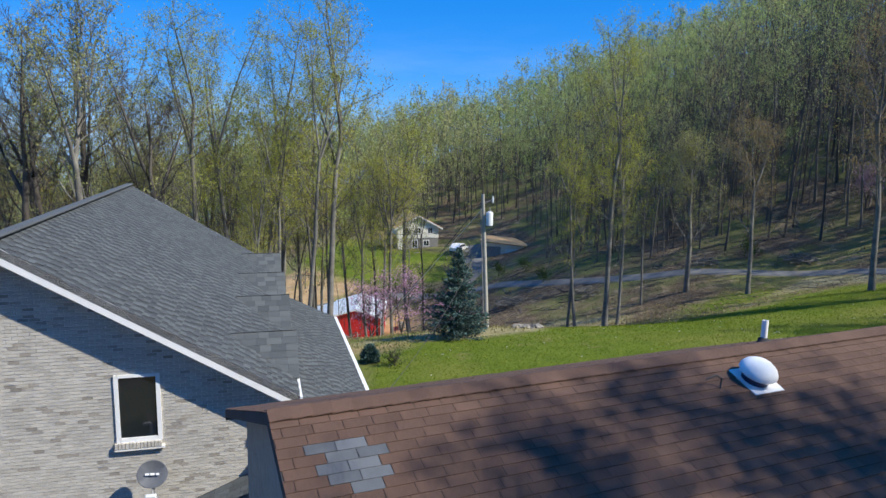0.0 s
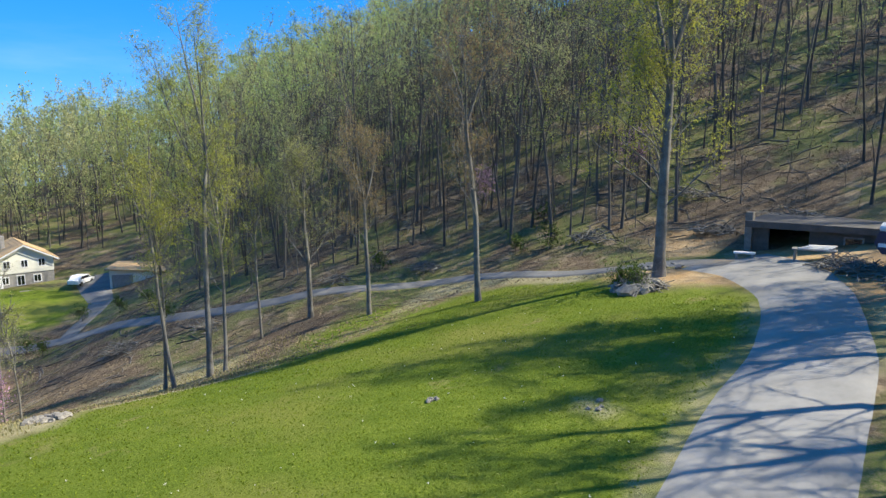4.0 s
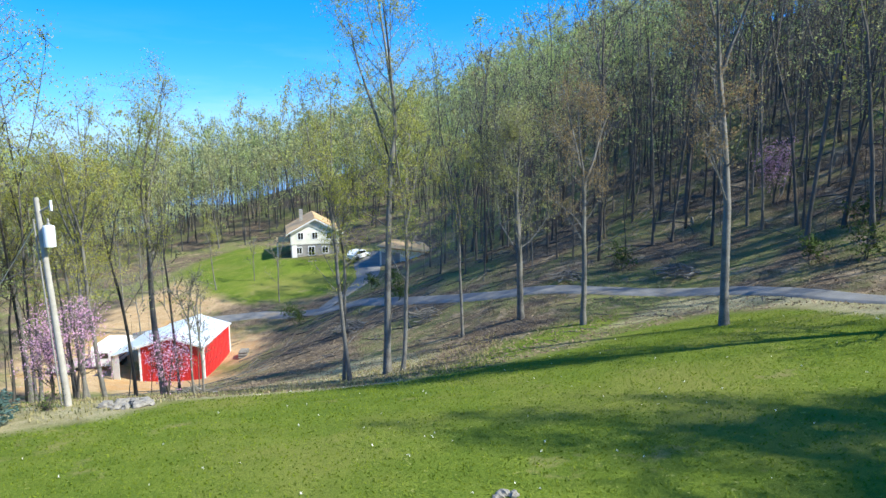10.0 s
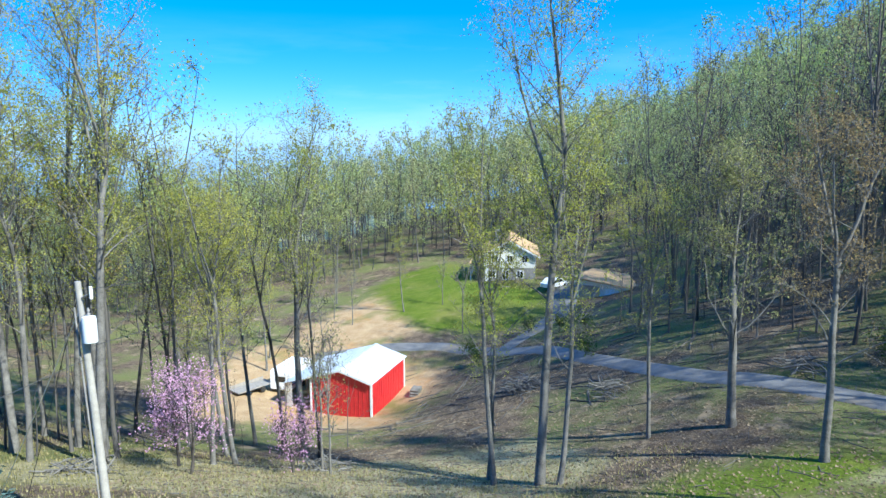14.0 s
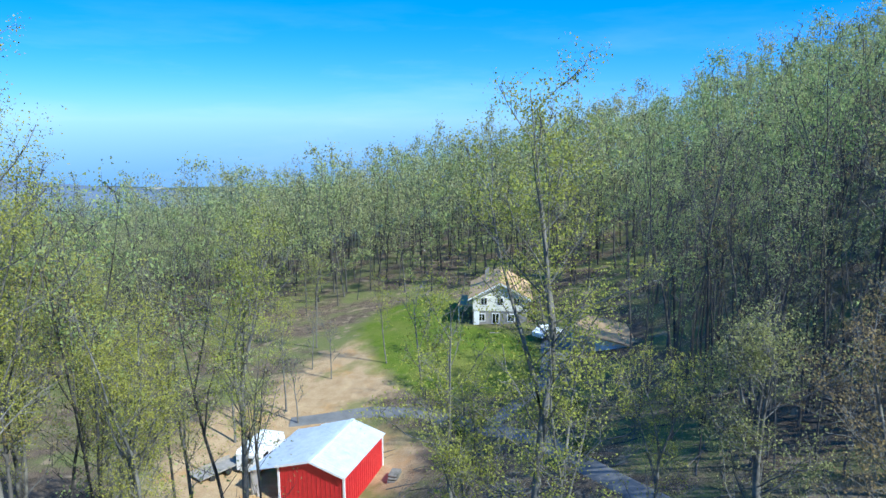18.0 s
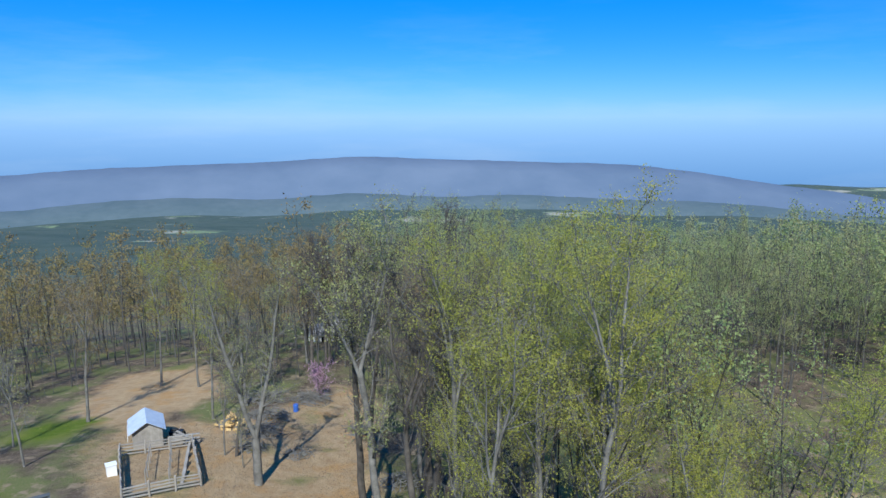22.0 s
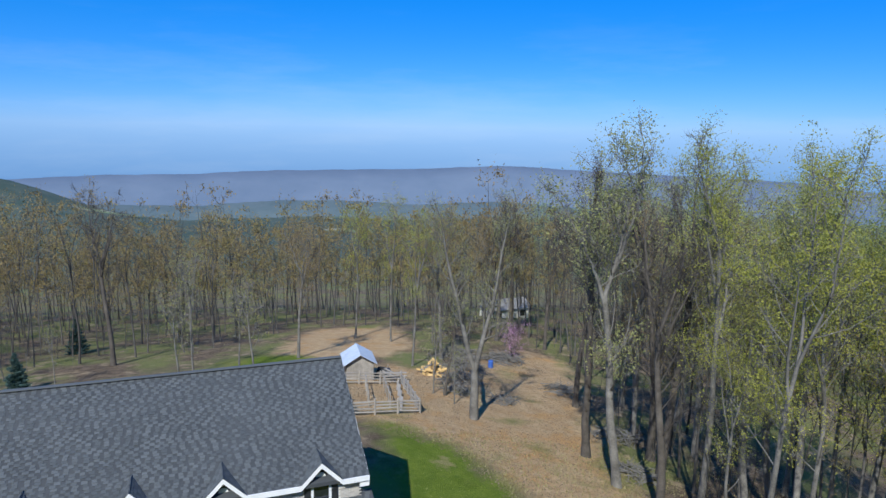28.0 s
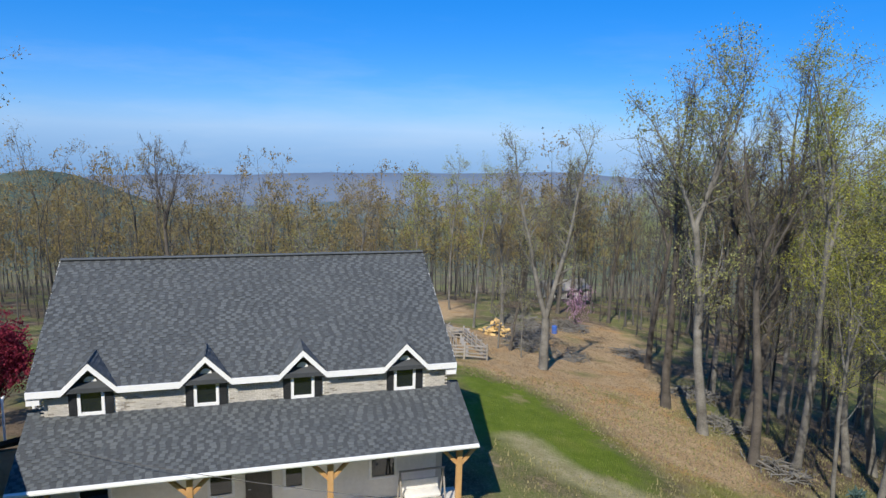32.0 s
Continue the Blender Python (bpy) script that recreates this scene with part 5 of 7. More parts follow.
for s in (-1, 1):
    rows = 9
    for r in range(rows):
        t0, t1 = r / rows, (r + 1.1) / rows
        a, b_ = (FW + 0.7) * (1 - t0), (FW + 0.7) * (1 - t1)
        za, zb = FE - 0.3 + (FP - FE + 0.35) * t0, FE - 0.3 + (FP - FE + 0.35) * t1
        part("roof_course", Geo().slab([(s * a, -0.6, za + 0.03), (s * a, FL + 0.6, za + 0.03), (s * b_, FL + 0.6, zb), (s * b_, -0.6, zb)][:: s], (0, 0, 0.1)), M["tan_roof"], farm)
    part("rake_board", Geo().slab([(s * (FW + 0.7), -0.62, FE - 0.32), (0, -0.62, FP + 0.0), (0, -0.62, FP - 0.22), (s * (FW + 0.7), -0.62, FE - 0.54)][:: -s], (0, -0.04, 0)), M["white"], farm)
part("chimney", Geo().box((-2.3, 4.5, 4.5), (-1.7, 5.1, 7.3), bevel=0.02), M["stonewall"], farm)
for x, z, w, h in ((-2.3, 2.9, 0.8, 1.0), (0, 2.9, 0.8, 1.0), (2.3, 2.9, 0.8, 1.0), (-2.6, 0.5, 0.8, 1.0), (-0.6, 0.2, 0.9, 1.4), (1.6, 0.5, 0.9, 1.0)):
    y = 0.0 if z > 2 else 0.1
    win = part("window", Geo().box((x - w / 2, y - 0.03, z), (x + w / 2, y - 0.02, z + h)), M["glass"], farm)
    g = Geo()
    for lo, hi in (((x - w / 2 - 0.1, y - 0.06, z - 0.1), (x - w / 2, y, z + h + 0.1)), ((x + w / 2, y - 0.06, z - 0.1), (x + w / 2 + 0.1, y, z + h + 0.1)), ((x - w / 2, y - 0.06, z - 0.1), (x + w / 2, y, z)), ((x - w / 2, y - 0.06, z + h), (x + w / 2, y, z + h + 0.1)), ((x - 0.03, y - 0.05, z), (x + 0.03, y, z + h))):
        g.box(lo, hi)
    part("frame", g, M["white"], win)
part("door", Geo().box((-3.75, 0.02, -0.1), (-2.95, 0.1, 1.9)), M["white"], farm)
part("carport_roof", Geo().box((-FW - 2.3, 1.5, 2.2), (-FW, 7.5, 2.35)), M["tan_roof"], farm)
for y in (1.7, 7.3):
    part("carport_post", Geo().box((-FW - 2.2, y - 0.08, -1.5), (-FW - 2.04, y + 0.08, 2.2)), M["white"], farm)
part("terrace_wall", Geo().box((-1.4, -3.3, -1.4), (4.3, -3.0, -0.2), bevel=0.05), M["rock"], farm, "low stone terrace wall")
car = thing("parked_car", pose(4.24, 122.35, ground_at(4.24, 122.35) + 0.1, 0, 0, 60), "silver-white car parked by the farmhouse", "car")
g = Geo().slab([(-2.1, -0.85, 0.35), (2.1, -0.85, 0.35), (2.15, -0.85, 0.8), (1.2, -0.85, 0.95), (0.6, -0.85, 1.45), (-1.1, -0.85, 1.48), (-1.7, -0.85, 0.98), (-2.15, -0.85, 0.9)], (0, 1.7, 0))
part("body", g, M["camper"], car)
for s in (-1, 1):
    part("side_window", Geo().slab([(1.0, s * 0.855, 0.98), (0.55, s * 0.855, 1.38), (-1.05, s * 0.855, 1.4), (-1.5, s * 0.855, 1.0)][:: s], (0, 0.012 * s, 0)), M["glass"], car)
    for x in (-1.3, 1.3):
        part("wheel", Geo().lathe([(0.17, -0.1), (0.32, -0.1), (0.32, 0.1), (0.17, 0.1)], 16, Matrix.Translation((x, s * 0.8, 0.32)) @ Matrix.Rotation(math.pi / 2, 4, "X")), M["tyre"], car)

# outbuilding of the farmhouse
outb = thing("farm_garage", pose(11.67, 116.5, -12.3, 0, 0, -14), "small cream garage with a low brown roof", "garage")
part("wall", Geo().slab([(-3.6, 0, -1), (3.6, 0, -1), (3.6, 0, 2.6), (-3.6, 0, 3.1)], (0, 6.5, 0)), M["cream"], outb)
part("roof", Geo().slab([(-4.1, -0.6, 3.12), (4.1, -0.6, 2.55), (4.1, 7.1, 2.55), (-4.1, 7.1, 3.12)], (0, 0, 0.2)), M["tan_roof"], outb)
part("garage_door", Geo().box((0.4, -0.04, -0.2), (3.0, 0.0, 2.0)), M["white"], outb)
part("side_panel", Geo().box((-3.3, -0.03, 0.0), (-0.4, 0.0, 2.3)), M["stonewall"], outb)

# ---- low block building at the end of the drive ----
shop = thing("block_workshop", pose(50.89, 41.89, 0.71, 0, 0, -64.0), "low grey block workshop with a flat roof and two dark bays", "workshop")
SL, SD, SH = 12.6, 6.5, 3.0
g = Geo()
for lo, hi in (((0.35, 0, -0.6), (1.6, 0.25, 2.6)), ((4.2, 0, -0.6), (9.4, 0.25, 2.6)), ((11.9, 0, -0.6), (SL, 0.25, 2.6)), ((1.6, 0, 2.35), (4.2, 0.25, 2.6)), ((9.4, 0, 2.35), (11.9, 0.25, 2.6))):
    g.box(lo, hi)
# the front stands in shade; that darkness is painted in with the siding tone
part("front_wall", g, M["siding"], shop, "grey-brown block wall, its shade put into the dark tone")
part("side_wall", Geo().box((0.35, 0.25, -0.6), (0.6, SD, 2.6)), M["stonewall"], shop)
part("side_wall", Geo().box((SL - 0.25, 0.25, -0.6), (SL, SD, 2.6)), M["stonewall"], shop)
part("back_wall", Geo().box((0.35, SD, -0.6), (SL, SD + 0.25, 2.6)), M["inside"], shop)
part("floor", Geo().box((0.6, 0.25, -0.6), (SL - 0.25, SD, 0.02)), M["concrete"], shop)
part("roof", Geo().slab([(0.1, -0.6, 2.62), (SL + 0.2, -0.6, 2.62), (SL + 0.2, SD + 0.4, 2.62), (0.1, SD + 0.4, 2.62)], (0, 0, 0.14)), M["siding"], shop, "flat grey felt roof")
part("fascia", Geo().box((0.1, -0.66, 2.3), (SL + 0.2, -0.6, 2.75)), M["siding"], shop)
part("pier", Geo().box((0.0, -0.3, -0.6), (0.5, 0.3, 3.35), bevel=0.03), M["rock"], shop, "stone corner pier")
part("window", Geo().box((6.4, -0.02, 1.2), (7.4, -0.01, 1.9)), M["glass"], shop)
g = Geo()
for lo, hi in (((6.3, -0.05, 1.1), (6.4, 0, 2.0)), ((7.4, -0.05, 1.1), (7.5, 0, 2.0)), ((6.4, -0.05, 1.1), (7.4, 0, 1.2)), ((6.4, -0.05, 1.9), (7.4, 0, 2.0))):
    g.box(lo, hi)
part("window_frame", g, M["stonewall"], shop)


def on_land(x, y, turn=0.0, lift=0.0):
    return pose(x, y, ground_at(x, y) + lift, 0, 0, turn)


table = thing("work_table", on_land(50.17, 35.86, -60), "low plank table piled with pale boards", "table")
part("top", Geo().box((-1.3, -0.5, 0.62), (1.3, 0.5, 0.7), bevel=0.01), M["old_wood"], table)
for x in (-1.1, 1.1):
    for y in (-0.4, 0.4):
        part("leg", Geo().box((x - 0.05, y - 0.05, -0.1), (x + 0.05, y + 0.05, 0.62)), M["old_wood"], table)
for k in range(4):
    solid("plank", Geo().box((-0.9 + 0.2 * k, -0.35 + 0.2 * k, 0.71 + 0.05 * k), (0.9 + 0.15 * k, -0.1 + 0.2 * k, 0.755 + 0.05 * k)), M["cloth"], "pale board lying on the work table", "board", "boards on the table", m=on_land(50.17, 35.86, -60 + 4 * k))
bench = thing("stone_bench", on_land(48.95, 40.25, -50), "small white bench on the gravel", "bench")
part("seat", Geo().box((-0.7, -0.25, 0.4), (0.7, 0.25, 0.52), bevel=0.02), M["white"], bench)
for x in (-0.5, 0.5):
    part("leg", Geo().box((x - 0.1, -0.2, -0.1), (x + 0.1, 0.2, 0.4)), M["stonewall"], bench)
boat = thing("covered_trailer", on_land(50.89, 28.43, 118), "dark navy trailer with a pale roof and white stripe", "trailer")
g = Geo().slab([(-3.2, -1.1, 0.6), (3.0, -1.1, 0.6), (3.4, -1.1, 1.2), (3.2, -1.1, 1.9), (-3.2, -1.1, 1.9)], (0, 2.2, 0))
part("body", g, M["navy"], boat)
part("roof", Geo().box((-3.3, -1.15, 1.9), (3.2, 1.15, 2.25), bevel=0.12), M["can"], boat, "pale rounded roof", True)
for s in (-1, 1):
    part("stripe", Geo().box((-3.2, s * 1.105 - 0.01, 1.0), (3.2, s * 1.105 + 0.01, 1.22)), M["white"], boat)
    for x in (-0.9, 0.3):
        part("wheel", Geo().lathe([(0.2, -0.12), (0.38, -0.12), (0.38, 0.12), (0.2, 0.12)], 16, Matrix.Translation((x, s * 1.0, 0.38)) @ Matrix.Rotation(math.pi / 2, 4, "X")), M["tyre"], boat)


def boulder(rng, size):
    bm = bmesh.new()
    bmesh.ops.create_icosphere(bm, subdivisions=2, radius=1)
    off = Vector((rng.random() * 50, rng.random() * 50, rng.random() * 50))
    for v in bm.verts:
        v.co = v.co * (0.75 + 0.5 * noise.noise(v.co * 1.3 + off) + 0.12 * noise.noise(v.co * 4 + off))
        v.co = Vector((v.co.x * size, v.co.y * size * 0.8, v.co.z * size * 0.6))
    g = Geo()
    bm.verts.index_update()
    g.add([v.co.copy() for v in bm.verts], [[v.index for v in f.verts] for f in bm.faces])
    bm.free()
    return g


rng = random.Random(21)
ROCKS = [boulder(rng, 1.0) for _ in range(5)]
ROCK_ME = [mesh_of("rock", g, M["rock"]) for g in ROCKS]


def scatter_rocks(cx, cy, rx, ry, count, lo, hi, group, label):
    for k in range(count):
        a, r = rng.uniform(0, 2 * math.pi), math.sqrt(rng.random())
        x, y, s = cx + rx * r * math.cos(a), cy + ry * r * math.sin(a), rng.uniform(lo, hi)
        ob = new("rock", ROCK_ME[k % 5])
        ob.matrix_world = on_land(x, y, rng.uniform(0, 360), s * 0.2) @ Matrix.Diagonal((s, s, s, 1))
        tagged(ob, label, "rock", group)


scatter_rocks(5.7, 42.0, 1.0, 0.9, 34, 0.14, 0.42, "rocks by the pole", "pale fieldstone in a heap beside the pole")
scatter_rocks(37.94, 39.04, 1.5, 1.3, 30, 0.35, 0.95, "boulders by the big tree", "grey boulder in a pile beside the great tree")
scatter_rocks(43.26, 42.51, 2.0, 1.2, 14, 0.15, 0.4, "rocks behind the tree", "small fieldstone near the lane")
scatter_rocks(20.3, 30.6, 0.35, 0.3, 4, 0.12, 0.24, "stones in the lawn", "pale stone lying in the mown lawn")
scatter_rocks(24.98, 26.38, 0.5, 0.45, 4, 0.12, 0.25, "stones in the lawn", "pale stone lying in the mown lawn")

# ---- utility pole ----
PB, PTOP = Vector((3.23, 42.14, -3.5)), Vector((2.74, 42.12, 4.93))
up_pole = thing("utility_pole", Matrix.Translation(PB), "leaning weathered wooden utility pole with a transformer", "pole")
part("shaft", Geo().tube([Vector((0, 0, -0.4)), (PTOP - PB) * 0.5, PTOP - PB], [0.15, 0.125, 0.1], 12), M["pole"], up_pole, "", True)
at_can = (PTOP - PB) * 0.82 + Vector((0.36, -0.1, 0))
can = part("transformer", Geo().lathe([(0.2, -0.42), (0.22, -0.4), (0.22, 0.36), (0.2, 0.42), (0.08, 0.46)], 18, Matrix.Translation(at_can)), M["can"], up_pole, "pale grey transformer can", True)
part("bushing", Geo().lathe([(0.04, 0.44), (0.06, 0.5), (0.03, 0.56), (0.05, 0.62), (0.02, 0.72)], 10, Matrix.Translation(at_can)), M["stonewall"], can)
part("bracket", Geo().tube([at_can + Vector((-0.36, 0.1, 0.1)), at_can + Vector((-0.1, 0, 0.1))], [0.04, 0.04], 6), M["metal"], up_pole)
part("fuse_arm", Geo().tube([(PTOP - PB) * 0.93, (PTOP - PB) * 0.95 + Vector((0.55, -0.1, 0.1))], [0.035, 0.03], 6), M["stonewall"], up_pole)
part("fuse", Geo().lathe([(0.05, -0.2), (0.06, 0.0), (0.05, 0.2)], 8, Matrix.Translation((PTOP - PB) * 0.95 + Vector((0.6, -0.1, 0.12)))), M["white"], up_pole)
part("guy_wire", Geo().tube([(PTOP - PB) * 0.9, Vector((-4.6, 44.0, ground_at(-4.6, 44.0) - 0.1)) - Vector(PB)], [0.02, 0.02], 5), M["metal"], up_pole)
part("conduit", Geo().tube([Vector((-0.2, -0.1, -0.2)), (PTOP - PB) * 0.9 + Vector((-0.17, -0.1, 0))], [0.03, 0.03], 6), M["stonewall"], up_pole)


def cable(a, c, sag, name, label, r=0.012):
    pts = [Vector(a).lerp(Vector(c), t) - Vector((0, 0, sag * 4 * t * (1 - t))) for t in np.linspace(0, 1, 15)]
    solid(name, Geo().tube(pts, [r] * 15, 4, False), M["wire"], label, "cable", "pole cables")


cable(PTOP - Vector((0, 0, 0.3)), (-26, 112, 2), 2.5, "overhead_cable", "thin dark overhead cable running through the trees")
cable(PB.lerp(PTOP, 0.74), (-28, 110, -1), 2.5, "overhead_cable", "thin dark overhead cable running through the trees")
cable(PTOP - Vector((0, 0, 0.4)), (-4.5, 45.3, ground_at(-4.5, 45.3)), 0.05, "guy_wire", "taut guy wire from the pole to the ground", 0.016)
cable(PB.lerp(PTOP, 0.7), (HOUSE @ Vector((1.6, 14.9, 1.3))), 0.9, "service_cable", "thin service cable from the pole to the porch roof")

# ---- garden fence, shed, yard things ----
garden = thing("garden_fence", Matrix.Identity(4), "weathered rail fence round the kitchen garden", "fence")
corners = [(-31.62, 26.01), (-34.07, 31.69), (-45.58, 30.54), (-43.62, 24.29)]
rng = random.Random(8)
rail_me = mesh_of("rail", Geo().box((0, -0.05, -0.06), (1, 0.05, 0.06), bevel=0.02), M["old_wood"])
post_me = mesh_of("post", Geo().lathe([(0.1, -0.3), (0.095, 0.6), (0.085, 1.35), (0.03, 1.4)], 8), M["old_wood"])
for (ax, ay), (bx, by) in zip(corners, corners[1:] + corners[:1]):
    count = max(3, round(math.hypot(bx - ax, by - ay) / 2.2))
    for k in range(count):
        p, q = [(ax + (bx - ax) * (k + s) / count, ay + (by - ay) * (k + s) / count) for s in (0, 1)]
        ob = new("post", post_me)
        ob.parent, ob.matrix_world = garden, on_land(*p) @ Matrix.Rotation(rng.uniform(-0.05, 0.05), 4, "X")
        for h in (0.25, 0.55, 0.85, 1.12):
            a, c = (Vector((*s, ground_at(*s) + h + rng.uniform(-0.05, 0.05))) for s in (p, q))
            d = c - a
            ob = new("rail", rail_me)
            ob.parent = garden
            ob.matrix_world = Matrix.Translation(a) @ d.to_track_quat("X", "Z").to_matrix().to_4x4() @ Matrix.Diagonal((d.length + 0.1, 1, 1, 1))
for row in range(2):
    trellis = thing("bean_trellis", Matrix.Identity(4), "row of rough stakes with cross rails in the garden", "trellis", "garden trellises")
    for k in range(5):
        x, y = -34.9 - k * 2.05, 27.4 + row * 1.8 - k * 0.1
        part("stake", Geo().tube([(x, y, ground_at(x, y) - 0.2), (x + 0.05, y, ground_at(x, y) + 1.5)], [0.06, 0.045], 6), M["old_wood"], trellis)
        if k < 4:
            part("cross_rail", Geo().tube([(x, y, ground_at(x, y) + 1.2), (x - 2.05, y - 0.1, ground_at(x - 2.05, y) + 1.25)], [0.04, 0.04], 5), M["old_wood"], trellis)
for k in range(4):
    x, y = -36 - k * 2.7, 30.2
    solid("garden_bed_edge", Geo().box((-1.5, -0.12, -0.1), (1.5, 0.12, 0.28), bevel=0.02), M["old_wood"], "timber edging of a raised garden bed", "garden bed", "bed edges", m=on_land(x, y, -4))
coop = thing("garden_shed", on_land(-47.79, 26.24, 8), "small weathered board shed with a tin roof", "shed")
bw, bd = 1.6, 1.35
for lo, hi, nm in (((-bw, -bd), (bw, -bd), "wall"), ((bw, -bd), (bw, bd), "wall"), ((bw, bd), (-bw, bd), "wall"), ((-bw, bd), (-bw, -bd), "wall")):
    w = part(nm, Geo().slab([(lo[0], lo[1], -0.3), (hi[0], hi[1], -0.3), (hi[0], hi[1], 2.1), (lo[0], lo[1], 2.1)], (-0.02 * np.sign(lo[0] + hi[0]), -0.02 * np.sign(lo[1] + hi[1]), 0)), M["old_wood"], coop)
    count = 12
    for k in range(count):
        a, c = Vector((*lo, 0)).lerp(Vector((*hi, 0)), k / count), Vector((*lo, 0)).lerp(Vector((*hi, 0)), (k + 0.93) / count)
        out = Vector((np.sign(lo[0] + hi[0]), np.sign(lo[1] + hi[1]), 0)) * 0.02
        part("board", Geo().slab([a + Vector((0, 0, -0.3)), c + Vector((0, 0, -0.3)), c + Vector((0, 0, 2.1)), a + Vector((0, 0, 2.1))], out), M["old_wood"], w)
for s in (-1, 1):
    g = Geo().slab([(s * (bw + 0.3) * 0 - bw - 0.4, s * (bd + 0.35), 1.95), (bw + 0.4, s * (bd + 0.35), 1.95), (bw + 0.4, 0, 3.0), (-bw - 0.4, 0, 3.0)][:: -s], (0, 0, 0.04))
    part("roof", g, M["tin"], coop)
part("gable", Geo().slab([(bw, -bd, 2.1), (bw, bd, 2.1), (bw, 0, 2.95)], (-0.05, 0, 0)), M["old_wood"], coop)
part("tarp", Geo().slab([(-0.6, -bd - 0.42, 1.0), (1.4, -bd - 0.42, 1.1), (1.5, -bd - 0.37, 2.0), (-0.7, -bd - 0.37, 2.0)], (0, -0.04, 0)), M["camper"], coop, "white sheet hung on the eave")
hive = thing("white_cabinet", on_land(-38.34, 24.35, 15), "small white box cabinet standing beside the garden fence", "cabinet")
part("body", Geo().box((-0.35, -0.4, -0.05), (0.35, 0.4, 1.0), bevel=0.02), M["camper"], hive)
part("lid", Geo().box((-0.4, -0.45, 1.0), (0.4, 0.45, 1.08), bevel=0.02), M["white"], hive)
part("stand", Geo().box((-0.3, -0.35, -0.2), (0.3, 0.35, -0.05)), M["old_wood"], hive)
heap = thing("firewood_heap", on_land(-51.29, 34.45, 40), "heap of fresh yellow split firewood by the brush", "firewood")
hrng = random.Random(61)
for k in range(90):
    level = hrng.random() ** 1.6
    a, r = hrng.uniform(0, 6.28), 1.7 * (1 - level) * math.sqrt(hrng.random())
    turn = pose(1.3 * r * math.cos(a), r * math.sin(a), 0.12 + level * 1.5, hrng.uniform(-25, 25), hrng.uniform(-25, 25), hrng.uniform(0, 360))
    w = hrng.uniform(0.08, 0.15)
    part("split_log", Geo().slab([turn @ Vector(p) for p in ((-0.28, -w, -w * 0.6), (-0.28, w, -w * 0.6), (-0.28, w * 0.1, w))], turn.to_3x3() @ Vector((hrng.uniform(0.45, 0.65), 0, 0))), M["split_wood" if hrng.random() < 0.8 else "bark"], heap)


def brush_pile(x, y, r, h, count, seed, material="bark_dark", label="tangled pile of cut branches"):
    """A heap of bent branches."""
    rr = np.random.default_rng(seed)
    V, F, k = [], [], 0
    for _ in range(int(count * 1.5)):
        a, d = rr.uniform(0, 6.28), r * math.sqrt(rr.random())
        way = rr.uniform(0, 6.28)
        n, mid = rr.uniform(0.5, 1.3) * r * 0.8, h * (1 - d / r) * rr.uniform(0.2, 1.0) + 0.08
        c = np.array([d * math.cos(a), d * math.sin(a), mid])
        u = np.array([math.cos(way), math.sin(way), rr.normal(0, 0.25)])
        pts = [c - u * n * 0.6 + (0, 0, -0.25 * h), c + rr.normal(0, 0.12, 3), c + u * n * 0.6 + rr.normal(0, 0.15, 3) + (0, 0, rr.uniform(-0.1, 0.25))]
        w = rr.uniform(0.018, 0.06)
        v, f = tube_arrays(pts, [w, w * 0.8, w * 0.25], 4)
        v[:, 2] = np.maximum(v[:, 2], -0.12)
        V.append(v)
        F.append(f + k)
        k += len(v)
    me = array_mesh("brush_pile", np.concatenate(V), np.concatenate(F))
    me.materials.append(M[material])
    ob = new("brush_pile", me)
    ob.matrix_world = on_land(x, y)
    return tagged(ob, label, "brush", "brush piles", kind="stuff")


for k, (x, y, r, h, n) in enumerate(((-48.1, 36.99, 2.2, 1.3, 130), (-54.2, 37.99, 2.4, 1.4, 130), (-43.25, 35.87, 1.6, 0.7, 70), (-59.88, 43.68, 2.6, 1.2, 120), (-40.95, 40.03, 1.5, 0.6, 60), (-62, 38.16, 2.6, 1.3, 110), (-25.06, 46.71, 1.8, 0.7, 70), (-47.4, 47.68, 2.0, 0.8, 80), (-17.26, 46.65, 1.7, 0.6, 60), (-33.32, 48.45, 2.0, 0.8, 70))):
    brush_pile(x, y, r, h, n, 640 + k, "bark")
for k, (x, y, r, h, n) in enumerate(((28.6, 70.34, 1.6, 0.6, 50), (17.02, 73.73, 1.8, 0.7, 60), (36.18, 65.79, 1.6, 0.7, 60), (9.6, 80.41, 2.0, 0.8, 70), (47.31, 54.97, 2.0, 0.9, 70), (57.29, 54.11, 2.2, 0.8, 70), (1.57, 59.11, 1.6, 0.5, 40), (-7.07, 50.21, 1.6, 0.5, 40), (38.2, 38.63, 1.5, 1.3, 90))):
    brush_pile(x, y, r, h, n, 680 + k, "bark", "scatter of fallen grey branches on the leaf litter")
for k, (x, y, r, h, n) in enumerate(((47.99, 30.91, 1.5, 0.8, 80), (49.19, 32.96, 1.7, 0.9, 90), (47.24, 27.9, 1.4, 0.7, 60), (53.39, 46.57, 1.8, 0.8, 70), (57.5, 42.14, 2.0, 0.8, 70))):
    brush_pile(x, y, r, h, n, 720 + k, "bark", "tangled brush dumped beside the drive")
lumber = thing("board_stack", on_land(-46.66, 29.7, 20), "criss-crossed stack of weathered boards beside the shed", "boards")
for k in range(10):
    part("board", Geo().box((-1.5, -0.12, 0.05 + 0.09 * k), (1.5, 0.12, 0.12 + 0.09 * k), Matrix.Rotation(0.25 if k % 2 else 1.2, 4, "Z") @ Matrix.Translation((0, 0.3 * math.sin(k * 1.7), 0))), M["old_wood"], lumber)
